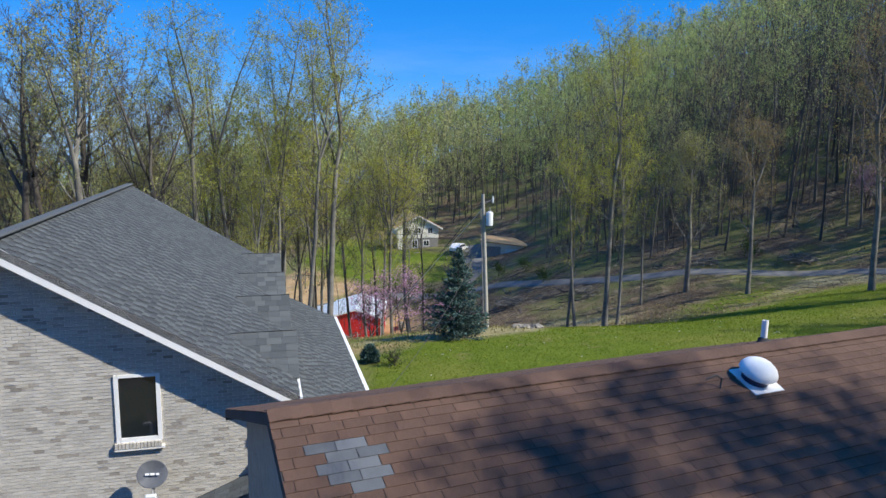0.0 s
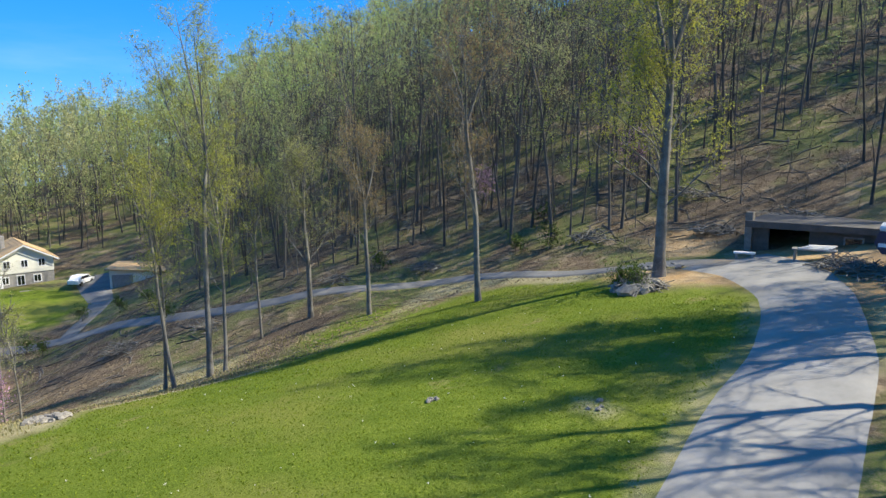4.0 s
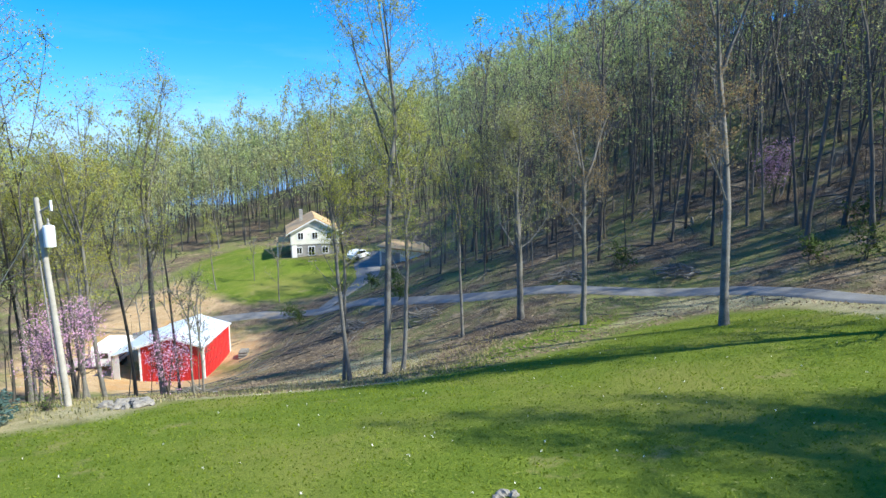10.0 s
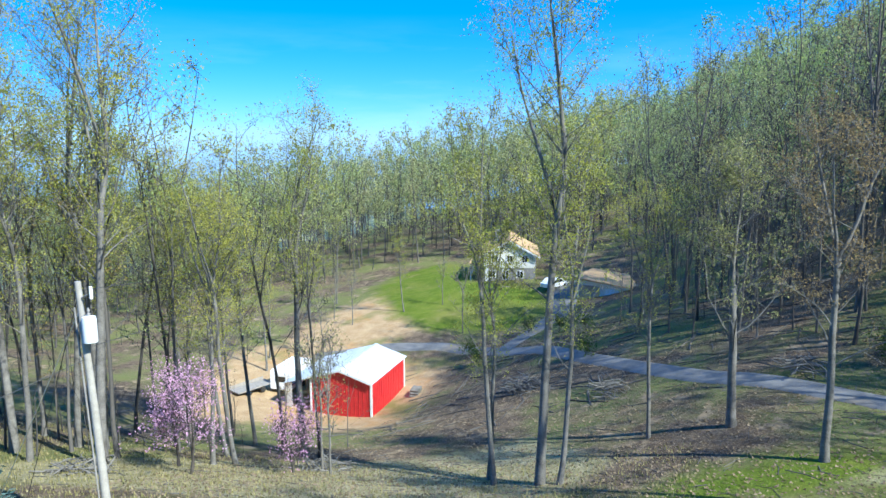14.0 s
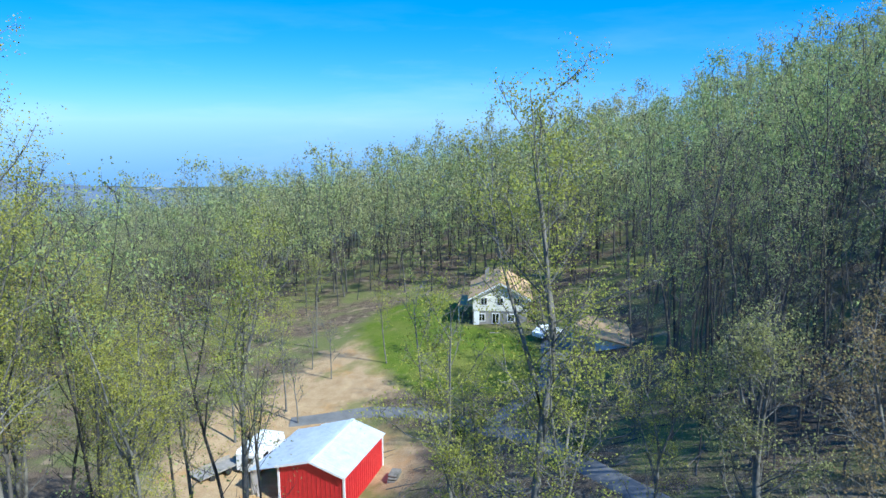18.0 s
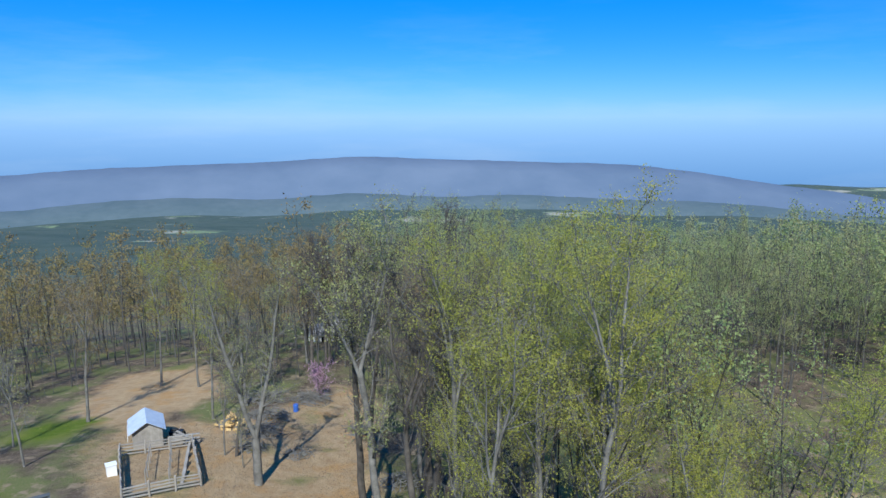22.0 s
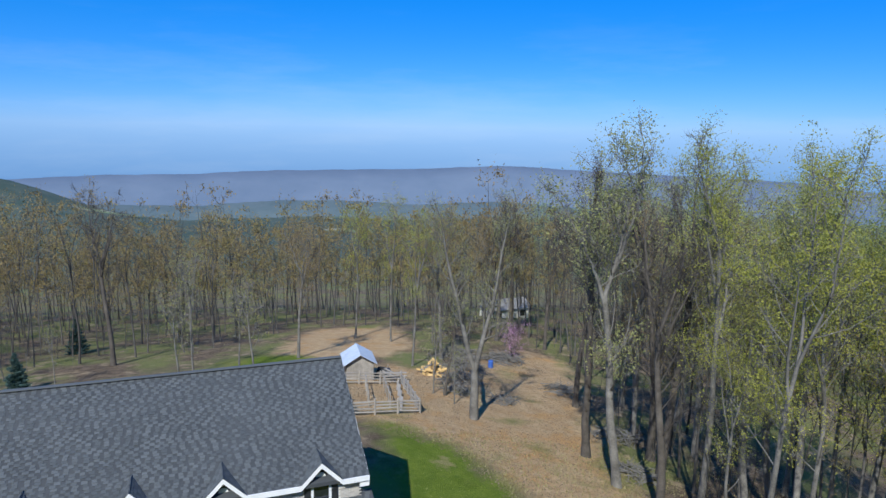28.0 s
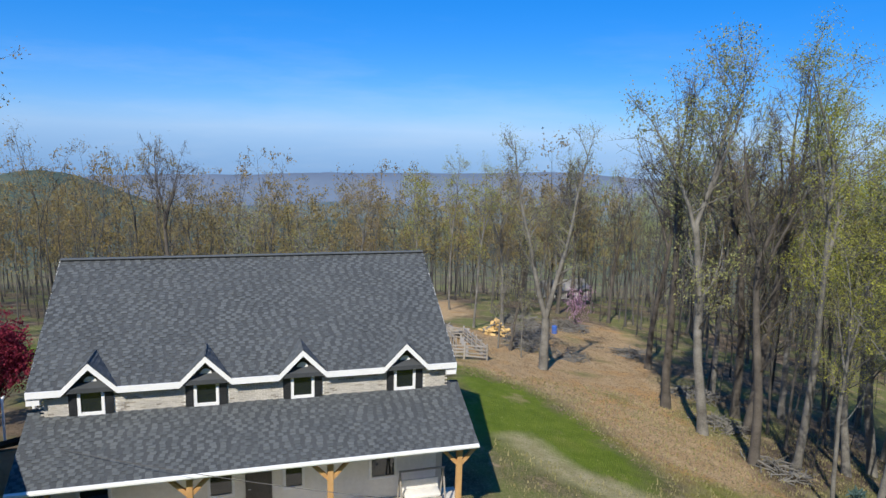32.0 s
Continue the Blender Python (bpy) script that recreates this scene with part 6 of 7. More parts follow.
white_house = thing("white_house", on_land(-105.24, 52.87, 20), "low white house glimpsed through the bare trees", "house")
part("wall", Geo().box((-2.5, -4, -1.5), (2.5, 4, 2.3)), M["cream"], white_house)
part("roof", Geo().slab([(-3.0, -4.4, 2.2), (3.0, -4.4, 2.2), (0, -4.4, 3.6)], (0, 8.8, 0)), M["stonewall"], white_house)
for y in (-2.5, 0, 2.5):
    win = part("window", Geo().box((2.5, y - 0.5, 0.6), (2.53, y + 0.5, 1.7)), M["glass"], white_house)
    part("frame", Geo().box((2.5, y - 0.6, 0.48), (2.55, y + 0.6, 0.6)), M["white"], win)
drum = solid("blue_drum", Geo().lathe([(0.28, 0.0), (0.3, 0.05), (0.3, 0.85), (0.27, 0.9)], 16), M["blue"], "blue plastic drum by the brush piles", "drum", m=on_land(-56.13, 41.61))
bike = thing("parked_quad", on_land(-48.98, 28.85, 80), "dark four-wheeled bike parked by the shed", "quad bike")
part("body", Geo().box((-0.7, -0.35, 0.45), (0.7, 0.35, 0.85), bevel=0.1), M["black"], bike)
part("seat", Geo().box((-0.6, -0.18, 0.85), (0.2, 0.18, 1.0), bevel=0.05), M["tyre"], bike)
part("handlebar", Geo().tube([(0.4, -0.4, 1.1), (0.45, 0, 1.05), (0.4, 0.4, 1.1)], [0.02] * 3, 6), M["metal"], bike)
for x in (-0.55, 0.55):
    for y in (-0.42, 0.42):
        part("wheel", Geo().lathe([(0.12, -0.1), (0.28, -0.1), (0.28, 0.1), (0.12, 0.1)], 14, Matrix.Translation((x, y, 0.28)) @ Matrix.Rotation(math.pi / 2, 4, "X")), M["tyre"], bike)

# porch furniture
swing = thing("porch_swing", HOUSE @ Matrix.Translation((1.3, 26.9, -2.55)), "white cushioned porch swing on a timber frame", "swing")
part("seat", Geo().box((-0.3, -0.75, 0.45), (0.3, 0.75, 0.55), bevel=0.02), M["old_wood"], swing)
part("cushion", Geo().box((-0.28, -0.7, 0.55), (0.28, 0.7, 0.7), bevel=0.05), M["cloth"], swing, "pale seat cushion", True)
part("backrest", Geo().box((-0.38, -0.75, 0.55), (-0.3, 0.75, 1.05), bevel=0.02), M["cloth"], swing)
for y in (-0.85, 0.85):
    part("frame_leg", Geo().tube([(0.45, y, 0.0), (0.0, y, 1.6)], [0.04, 0.035], 6), M["old_wood"], swing)
    part("frame_leg", Geo().tube([(-0.45, y, 0.0), (0.0, y, 1.6)], [0.04, 0.035], 6), M["old_wood"], swing)
part("crossbar", Geo().tube([(0, -0.9, 1.6), (0, 0.9, 1.6)], [0.04, 0.04], 6), M["old_wood"], swing)
solid("step_slab", Geo().box((3.05, 25.2, -3.4), (4.3, 27.9, -2.75), bevel=0.03), M["concrete"], "pale concrete step below the porch", "step", m=HOUSE)
for k in range(3):
    e, n = 3.4 + 0.2 * k, 28.6 + 0.55 * k
    solid("block", Geo().box((e - 0.25, n - 0.2, -3.9), (e + 0.25, n + 0.2, -2.9), bevel=0.02), M["concrete"], "concrete block at the porch corner", "block", "porch corner blocks", m=HOUSE)

# ---- trees ----


def grow(rng, height, r0, spread, limbs, subs, twigs, fork=0.0, clear=0.35, sides=(8, 4, 3), bits=(8, 4), twig_w=0.011, split=0.6, leaders=3, lean=0.04, lift=0.1):
    """A bare tree: returns wood vertices, wood triangles and the tips of its twigs."""
    V, F, tips, ribs, count = [], [], [], [], 0

    def put(pts, radii, s):
        nonlocal count
        v, f = tube_arrays(pts, radii, s)
        V.append(v)
        F.append(np.concatenate([f[:, :3], f[:, [0, 2, 3]]]) + count)
        count += len(v)

    def bend(start, way, length, bits, lift, wander):
        pts, p, d = [start], np.array(start, float), np.array(way, float)
        for _ in range(bits):
            d = d + rng.normal(0, wander, 3) + np.array([0, 0, lift])
            d /= np.linalg.norm(d)
            p = p + d * length / bits
            pts.append(p.copy())
        return np.array(pts)

    stems = []
    if fork:
        base = bend((0, 0, -0.4), (0, 0, 1), height * fork, 4, 0.0, 0.03)
        put(base, np.linspace(r0 * 1.15, r0 * 0.85, 5), sides[0])
        for k in range(2):
            a = rng.uniform(0, 6.28) if k == 0 else a + math.pi + rng.normal(0, 0.3)
            stems.append((bend(base[-1], (0.32 * math.cos(a), 0.32 * math.sin(a), 1), height * (1 - fork) * rng.uniform(0.88, 1.0), 7, 0.06, 0.06), r0 * 0.62, 0.12))
    else:
        bole = bend((0, 0, -0.4), (rng.normal(0, lean), rng.normal(0, lean), 1), height * split, bits[0], 0.02, lean)
        stems.append((bole, r0, clear / split))
        a = rng.uniform(0, 6.28)
        for k in range(leaders):
            a += 6.28 / leaders + rng.normal(0, 0.35)
            i = len(bole) - 1 - (k % 2)
            tilt = rng.uniform(0.18, 0.42)
            stems.append((bend(bole[i], (tilt * math.cos(a), tilt * math.sin(a), 1), height * (1 - split) * rng.uniform(0.75, 1.05), bits[0] - 2, 0.05, 0.08), r0 * 0.45, 0.1))
    for pts, r, low in stems:
        n = len(pts)
        rad = r * (1 - (0.55 if r == r0 and not fork else 1) * np.linspace(0, 1, n)) ** 0.8 + 0.012
        if r == r0:
            rad[0] *= 1.35
        put(pts, rad, sides[0] if r == r0 else max(3, sides[0] - 2))
        total = max(2, int(limbs / len(stems)))
        for k in range(total):
            t = low + (0.97 - low) * (k + rng.random()) / total
            i = min(int(t * (n - 1)), n - 2)
            start = pts[i] + (pts[i + 1] - pts[i]) * (t * (n - 1) - i)
            a, tilt = rng.uniform(0, 6.28), rng.uniform(0.6, 1.1) * (1.2 - 0.45 * t)
            way = (math.sin(tilt) * math.cos(a), math.sin(tilt) * math.sin(a), math.cos(tilt))
            length = spread * (1.1 - 0.6 * (t - low) / (1 - low)) * rng.uniform(0.6, 1.15) * (1 if r == r0 else 0.8)
            limb = bend(start, way, length, bits[1], lift, 0.14)
            rl = max(0.02, min(0.09, r * 0.32) * (1.1 - 0.7 * t))
            put(limb, np.linspace(rl, 0.014, bits[1] + 1), sides[1])
            for q in range(subs):
                u = rng.uniform(0.25, 1.0)
                j = min(int(u * bits[1]), bits[1] - 1)
                s0 = limb[j] + (limb[j + 1] - limb[j]) * (u * bits[1] - j)
                w = (limb[j + 1] - limb[j]) / (length / bits[1]) + rng.normal(0, 0.55, 3)
                sub = bend(s0, w / np.linalg.norm(w), length * rng.uniform(0.25, 0.5), 2, 0.12, 0.2)
                if sides[2] > 2:
                    put(sub, (max(0.012, rl * 0.4), max(0.009, rl * 0.24), 0.006), sides[2])
                else:
                    ribs.append((sub[0], sub[1], twig_w * 1.8))
                    ribs.append((sub[1], sub[2], twig_w * 1.3))
                tips.append(sub[-1])
                for _ in range(twigs):
                    c = rng.random()
                    s1 = sub[0] + (sub[-1] - sub[0]) * c
                    w = rng.normal(0, 1, 3) + np.array([0, 0, 0.5])
                    e = s1 + w / np.linalg.norm(w) * rng.uniform(0.35, 0.95)
                    ribs.append((s1, e, twig_w))
                    tips.append(e)
    grow.tubes = count
    if ribs:
        # the finest twigs are flat slivers of bark
        a, b = np.array([r[0] for r in ribs]), np.array([r[1] for r in ribs])
        w = np.array([r[2] for r in ribs])[:, None]
        side = np.cross(b - a, rng.normal(0, 1, a.shape))
        side /= np.linalg.norm(side, axis=1)[:, None] + 1e-9
        v = np.stack([a - side * w, a + side * w, b], 1).reshape(-1, 3)
        V.append(v)
        F.append(np.arange(len(v)).reshape(-1, 3) + count)
    return np.concatenate(V), np.concatenate(F), np.array(tips)


def leaves(rng, tips, per, size, scatter):
    """Small pointed leaves in tufts round the twig tips."""
    c = np.repeat(tips, per, axis=0)
    c = c + rng.normal(0, scatter, c.shape) * rng.uniform(0.35, 1.3, (len(c), 1))
    a = rng.normal(0, 1, c.shape)
    a /= np.linalg.norm(a, axis=1)[:, None]
    b = np.cross(a, rng.normal(0, 1, c.shape))
    b /= np.linalg.norm(b, axis=1)[:, None]
    s = size * rng.uniform(0.55, 1.3, (len(c), 1))
    v = np.stack([c - a * s, c + a * s * 0.7 + b * s * 0.7, c + a * s * 0.7 - b * s * 0.7], 1).reshape(-1, 3)
    return v, np.arange(len(v)).reshape(-1, 3)


def tree_kind(seed, height, r0, spread, limbs, subs, twigs, leaf_per, leaf_size, scatter, bark, leaf, fork=0.0, clear=0.35, split=0.6, lean=0.04, tuft=0.6):
    rng = np.random.default_rng(seed)
    wv, wf, tips = grow(rng, height, r0, spread, limbs, subs, twigs, fork, clear, split=split, lean=lean)
    if not leaf_per:
        # a bare crown is its fine twigs
        n = grow.tubes
        fine = array_mesh("crown", wv[n:], wf[wf[:, 0] >= n] - n)
        fine.materials.append(M[bark])
        wv, wf = wv[:n], wf[wf[:, 0] < n]
    wood = array_mesh("trunk", wv, wf, smooth_shade=True)
    wood.materials.append(M[bark])
    if not leaf_per:
        return wood, fine
    pick = tips[rng.random(len(tips)) < tuft]
    lv, lf = leaves(rng, pick, leaf_per, leaf_size, scatter)
    crown = array_mesh("crown", lv, lf)
    crown.materials.append(M[leaf])
    return wood, crown


KINDS = {
    "poplar": [tree_kind(s, 24.5 + s % 3, 0.24, 5.6, 40, 4, 7, 16, 0.054, 0.26, "bark", "leaf", clear=0.36) for s in (1, 2, 3)],
    "shade": [tree_kind(s, 25.0, 0.26, 6.4, 44, 4, 8, 13, 0.09, 0.34, "bark", "leaf", clear=0.3, tuft=0.7) for s in (6, 7)],
    "slim": [tree_kind(s, 19 + s % 3, 0.15, 4.2, 28, 4, 6, 14, 0.053, 0.24, "bark", "leaf", clear=0.32) for s in (11, 12, 13)],
    "bud": [tree_kind(s, 16 + s % 3, 0.24, 5.2, 34, 5, 8, 10, 0.058, 0.2, "bark", "leaf_pale", clear=0.26) for s in (21, 22)],
    "bare": [tree_kind(s, 21 + s % 3, 0.3, 5.6, 38, 6, 13, 0, 0, 0, "bark_dark", "leaf", clear=0.28) for s in (31, 32)],
    "rust": [tree_kind(s, 18 + s % 3, 0.21, 4.8, 32, 5, 9, 8, 0.058, 0.2, "bark", "leaf_rust", clear=0.28) for s in (41, 42)],
    "fork": [tree_kind(51, 20, 0.36, 4.2, 40, 6, 10, 5, 0.048, 0.18, "bark", "leaf_pale", fork=0.24)],
    "great": [tree_kind(61, 29, 0.38, 8.0, 84, 6, 8, 12, 0.076, 0.28, "bark", "leaf", clear=0.16, split=0.5, lean=0.008, tuft=0.65)],
    "sapling": [tree_kind(s, 7 + s % 2, 0.06, 1.5, 14, 4, 5, 4, 0.045, 0.12, "bark", "leaf_pale", clear=0.3) for s in (71, 72)],
}
LABEL = {
    "poplar": "tall spring tree with fresh yellow-green leaves", "shade": "tall broad tree in fresh leaf beside the drive", "slim": "slender grey-barked tree with sparse new leaves", "bud": "spreading tree in pale buds",
    "bare": "dark bare tree with fine branches", "rust": "tree in rusty brown bud", "fork": "forked grey tree beside the earth track",
    "great": "great grey tree with a straight trunk by the drive", "sapling": "thin young tree with few leaves",
}
trng = random.Random(77)


def plant(kind, x, y, size=1.0, label="", group="", which=None, turn=None):
    wood, crown = KINDS[kind][trng.randrange(len(KINDS[kind])) if which is None else which]
    m = on_land(x, y, trng.uniform(0, 360) if turn is None else turn) @ Matrix.Diagonal((size, size, size * trng.uniform(0.95, 1.05), 1))
    ob = thing("tree", m, label or LABEL[kind], "tree", group)
    t = new("trunk", wood)
    t.parent = ob
    if crown:
        c = new("crown", crown)
        c.parent = ob
    return ob


# trees that stand out
plant("great", 41.18, 40.31, 1.0, which=0)
plant("fork", -34.01, 36.31, 1.0, which=0, turn=40)
for x, y, k, s in ((14.82, 57.69, "poplar", 0.98), (15.8, 57.45, "slim", 0.9), (12.38, 58.01, "slim", 0.95), (11.77, 59.11, "slim", 0.8), (19.78, 63.68, "slim", 0.72), (23.98, 63.38, "bud", 1.0), (27.39, 58.07, "rust", 0.9), (33.08, 50.13, "rust", 1.05)):
    plant(k, x, y, s, group="trees below the lane")
for x, y, k, s in ((-2.28, 63.76, "poplar", 1.0), (-8.26, 66.61, "slim", 1.0), (-3.66, 58.16, "slim", 0.95), (-4.62, 57.17, "slim", 0.85), (-13.26, 57.56, "poplar", 1.05), (-8.55, 52.95, "poplar", 1.08), (-13.47, 65.47, "poplar", 0.95), (-9.39, 47.08, "slim", 1.1), (2.85, 57.92, "sapling", 1.1), (1.76, 58.91, "sapling", 1.2), (-18.41, 48.57, "poplar", 1.0), (-12.6, 51.84, "slim", 1.1), (-15.78, 53.42, "poplar", 0.98), (-19.59, 58.57, "slim", 1.1), (-6.14, 60.6, "slim", 0.9), (-17.05, 61.32, "slim", 1.0), (-21.37, 53.86, "bud", 1.1), (-10.88, 62.54, "slim", 0.95)):
    plant(k, x, y, s, group="trees between yard and barn")
for x, y, k, s in ((-27.74, 44.18, "bare", 1.05), (-22.43, 44.72, "bud", 1.35), (-17.95, 45.82, "bare", 0.95), (-23.18, 56.85, "bud", 1.3), (-35.36, 50.94, "rust", 1.1), (-42.18, 47.73, "bare", 1.0), (-14.8, 57.03, "poplar", 0.92), (-29.38, 50.13, "bare", 1.1), (-25.5, 49.16, "bare", 1.1), (-32.14, 55.29, "poplar", 1.05), (-27.29, 60.59, "poplar", 1.0), (-38.73, 56.31, "bud", 1.1), (-21.44, 63.87, "poplar", 0.95), (-34.99, 63.63, "poplar", 1.0), (-44.19, 53.25, "rust", 1.15), (-12.9, 47.55, "slim", 0.75)):
    plant(k, x, y, s, group="trees beside the earth track")
for x, y, k, s in ((-59.87, -2.58, "bare", 0.98), (-43.33, 9.61, "sapling", 1.5), (-43.53, 16.5, "sapling", 1.6), (-51.96, 13.39, "sapling", 1.5), (-59.19, 18.86, "rust", 0.85), (-51.16, 8.75, "sapling", 1.7), (-48.57, -4.04, "sapling", 0.9), (-42.19, 33.5, "sapling", 1.2), (-38.46, 35.12, "sapling", 0.9), (-41.75, 34.63, "bare", 0.5), (-75.34, 25.2, "slim", 1.0), (-71.79, 30.28, "slim", 1.0), (-67.46, 4.54, "sapling", 1.8), (-55.23, 32.32, "slim", 0.9), (-59.74, 36.07, "rust", 0.95), (-73.64, 45.53, "bare", 0.9), (-77.55, 48.16, "bare", 0.85), (-80.82, 45.87, "rust", 0.9), (-82.94, 49.69, "bare", 0.9), (-69.43, 51.59, "bare", 0.8), (-85.62, 46.34, "bare", 0.9)):
    plant(k, x, y, s, group="trees round the back lawn")
for x, y, k, s in ((25.02, -3.12, "shade", 1.05), (20.22, -5.10, "shade", 1.0), (26.45, -6.62, "shade", 1.1), (19.75, -1.80, "shade", 0.98), (22.44, -0.21, "shade", 1.0), (18.26, -3.80, "shade", 0.95), (22.64, -4.60, "shade", 1.05), (32.52, 7.66, "bare", 0.95), (40.34, 16.9, "bare", 1.0), (45.08, 19.86, "bare", 0.95), (35.8, 13.71, "bare", 0.95), (43.08, 15.01, "bare", 1.05), (48.96, 25.37, "great", 0.8), (48.01, 21.41, "bare", 0.95), (49.56, 11.53, "bare", 1.0), (52.33, 20.91, "great", 0.85), (55.28, 17.44, "bare", 1.0), (24.54, -9.60, "shade", 0.8), (57.14, 23.42, "bare", 1.0)):
    plant(k, x, y, s, group="trees south of the drive")
for x, y, k, s in ((-15.25, 112.64, "slim", 0.6), (-22.5, 99.5, "slim", 0.7), (-26.2, 95.5, "slim", 0.75), (-19.5, 97.2, "sapling", 1.3), (-24, 91.5, "slim", 0.8), (-21, 107.92, "sapling", 1.1), (-25.44, 110.84, "sapling", 1.2), (-10.38, 115.19, "sapling", 0.9), (-29.2, 118.77, "slim", 0.8), (-4.13, 104.93, "sapling", 1.3)):
    plant(k, x, y, s, group="trees on the farm lawn")


def blossom(name, x, y, height, spread, leaf, label, seed, per=8, size=0.06, bark="bark_dark"):
    rng = np.random.default_rng(seed)
    wv, wf, tips = grow(rng, height, 0.1, spread, 20, 5, 5, fork=0.2)
    ob = thing(name, on_land(x, y), label, "tree")
    t = new("trunk", array_mesh("trunk", wv, wf))
    t.data.materials.append(M[bark])
    t.parent = ob
    lv, lf = leaves(rng, tips, per, size, 0.16)
    c = new("crown", array_mesh("crown", lv, lf))
    c.data.materials.append(M[leaf])
    c.parent = ob
    return ob


blossom("redbud_tree", -2.83, 53.27, 5.6, 3.4, "redbud", "redbud tree in full pink blossom", 81, 4)
blossom("redbud_tree", -5.38, 55.19, 5.0, 3.0, "redbud", "redbud tree in full pink blossom", 82, 4)
blossom("redbud_tree", 0.8, 57.34, 4.0, 2.2, "redbud", "small redbud tree with thin pink blossom", 83, 3)
blossom("redbud_tree", 44.74, 70.41, 4.6, 2.2, "redbud", "small redbud tree blossoming in the woods", 84, 3)
blossom("redbud_tree", 57.62, 61.23, 4.6, 2.2, "redbud", "small redbud tree blossoming in the woods", 85, 3)
blossom("crimson_tree", -13.94, 5.03, 5.0, 2.4, "crimson", "crimson-leaved ornamental tree behind the house", 86, 16, 0.08)
blossom("crimson_tree", -17.95, 3.03, 4.6, 2.0, "crimson", "crimson-leaved ornamental tree behind the house", 87, 16, 0.08)
blossom("redbud_tree", -60.52, 45.19, 5.0, 2.3, "redbud", "redbud tree blossoming at the track's end", 88, 3)


def spruce_tree(x, y, height, radius, label, seed):
    rng = np.random.default_rng(seed)
    ob = thing("spruce_tree", on_land(x, y), label, "tree")
    part("trunk", Geo().tube([(0, 0, -0.3), (0, 0, height * 0.95)], [0.13, 0.02], 8), M["bark_dark"], ob)
    bv, bf, nv, nf, k = [], [], [], [], 0
    tiers = 17
    for t in range(tiers):
        z = 0.15 + (height - 0.35) * t / (tiers - 1)
        reach = radius * (1 - (t / (tiers - 1)) ** 1.25) + 0.12
        for q in range(int(13 - 7 * t / tiers)):
            a = rng.uniform(0, 6.28)
            r = reach * rng.uniform(0.72, 1.12)
            zz = z + rng.uniform(-0.12, 0.12)
            pts = [np.array([math.cos(a) * r * s, math.sin(a) * r * s, zz - 0.12 * r * s + 0.22 * r * s * s]) for s in (0, 0.4, 0.75, 1)]
            v, f = tube_arrays(pts, [0.025, 0.018, 0.012, 0.005], 4)
            bv.append(v)
            bf.append(f + k)
            k += len(v)
            n = int(60 * (0.35 + r / radius))
            s = rng.uniform(0.12, 1.04, n)
            base = np.stack([np.interp(s, (0, 0.4, 0.75, 1), [p[c] for p in pts]) for c in range(3)], 1)
            side = np.array([-math.sin(a), math.cos(a), 0])
            base = base + side * (rng.normal(0, 0.33, n) * (0.25 + 0.55 * r * (1 - s * 0.75)))[:, None] + np.array([0, 0, 1]) * rng.normal(-0.02, 0.05, n)[:, None]
            nv.append(base)
    b = array_mesh("branch_whorl", np.concatenate(bv), np.concatenate(bf))
    b.materials.append(M["bark_dark"])
    o = new("branch_whorl", b)
    o.parent = ob
    o["kind"] = "stuff"
    c = np.concatenate(nv)
    out = c.copy()
    out[:, 2] = 0.25
    out /= np.linalg.norm(out, axis=1)[:, None] + 1e-6
    a = out + rng.normal(0, 0.45, c.shape)
    a /= np.linalg.norm(a, axis=1)[:, None]
    w = np.cross(a, rng.normal(0, 1, c.shape))
    w /= np.linalg.norm(w, axis=1)[:, None]
    s = rng.uniform(0.07, 0.14, (len(c), 1))
    v = np.stack([c - a * s, c - w * s * 0.3, c + a * s, c + w * s * 0.3], 1).reshape(-1, 3)
    m = array_mesh("needles", v, np.arange(len(v)).reshape(-1, 4))
    m.materials.append(M["spruce"])
    o = new("needles", m)
    o.parent = ob
    return ob


spruce_tree(1.2, 38.6, 5.3, 1.9, "dense blue-green spruce on the lawn edge", 91)
spruce_tree(-3.42, 33.48, 1.0, 0.35, "tiny clipped conifer in the flower bed", 92)
spruce_tree(-47.17, -6.94, 4.0, 1.1, "small dull green conifer at the wood's edge", 93)
spruce_tree(-71.92, -11.59, 5.0, 1.4, "dull green conifer at the wood's edge", 94)


def shrub(name, x, y, r, h, leaf, label, seed, count=900, size=0.045, group=""):
    rng = np.random.default_rng(seed)
    wv, wf, tips = grow(rng, h, 0.03, r, 9, 4, 3, clear=0.1, sides=(5, 3, 3))
    ob = thing(name, on_land(x, y), label, "shrub", group)
    t = new("stem", array_mesh("stem", wv, wf))
    t.data.materials.append(M["bark_dark"])
    t.parent = ob
    lv, lf = leaves(rng, tips, max(1, count // len(tips)), size, 0.1)
    c = new("foliage", array_mesh("foliage", lv, lf))
    c.data.materials.append(M[leaf])
    c.parent = ob


for k in range(9):
    p = HOUSE @ Vector((3.75 + 0.25 * math.sin(k * 2.1), 15.0 + k * 1.3, 0))
    shrub("bed_plant", p.x, p.y, 0.35, 0.45, "shrub", "small plant in the flower bed along the porch", 200 + k, 300, 0.05, "flower bed plants")
shrub("shrub", 2.88, 41.24, 0.5, 0.5, "shrub", "low green shrub at the foot of the pole", 220, 500)
p = HOUSE @ Vector((6.2, 32.0, 0))
shrub("shrub", p.x, p.y, 0.6, 0.9, "shrub", "rounded green shrub on the bank", 221, 700)
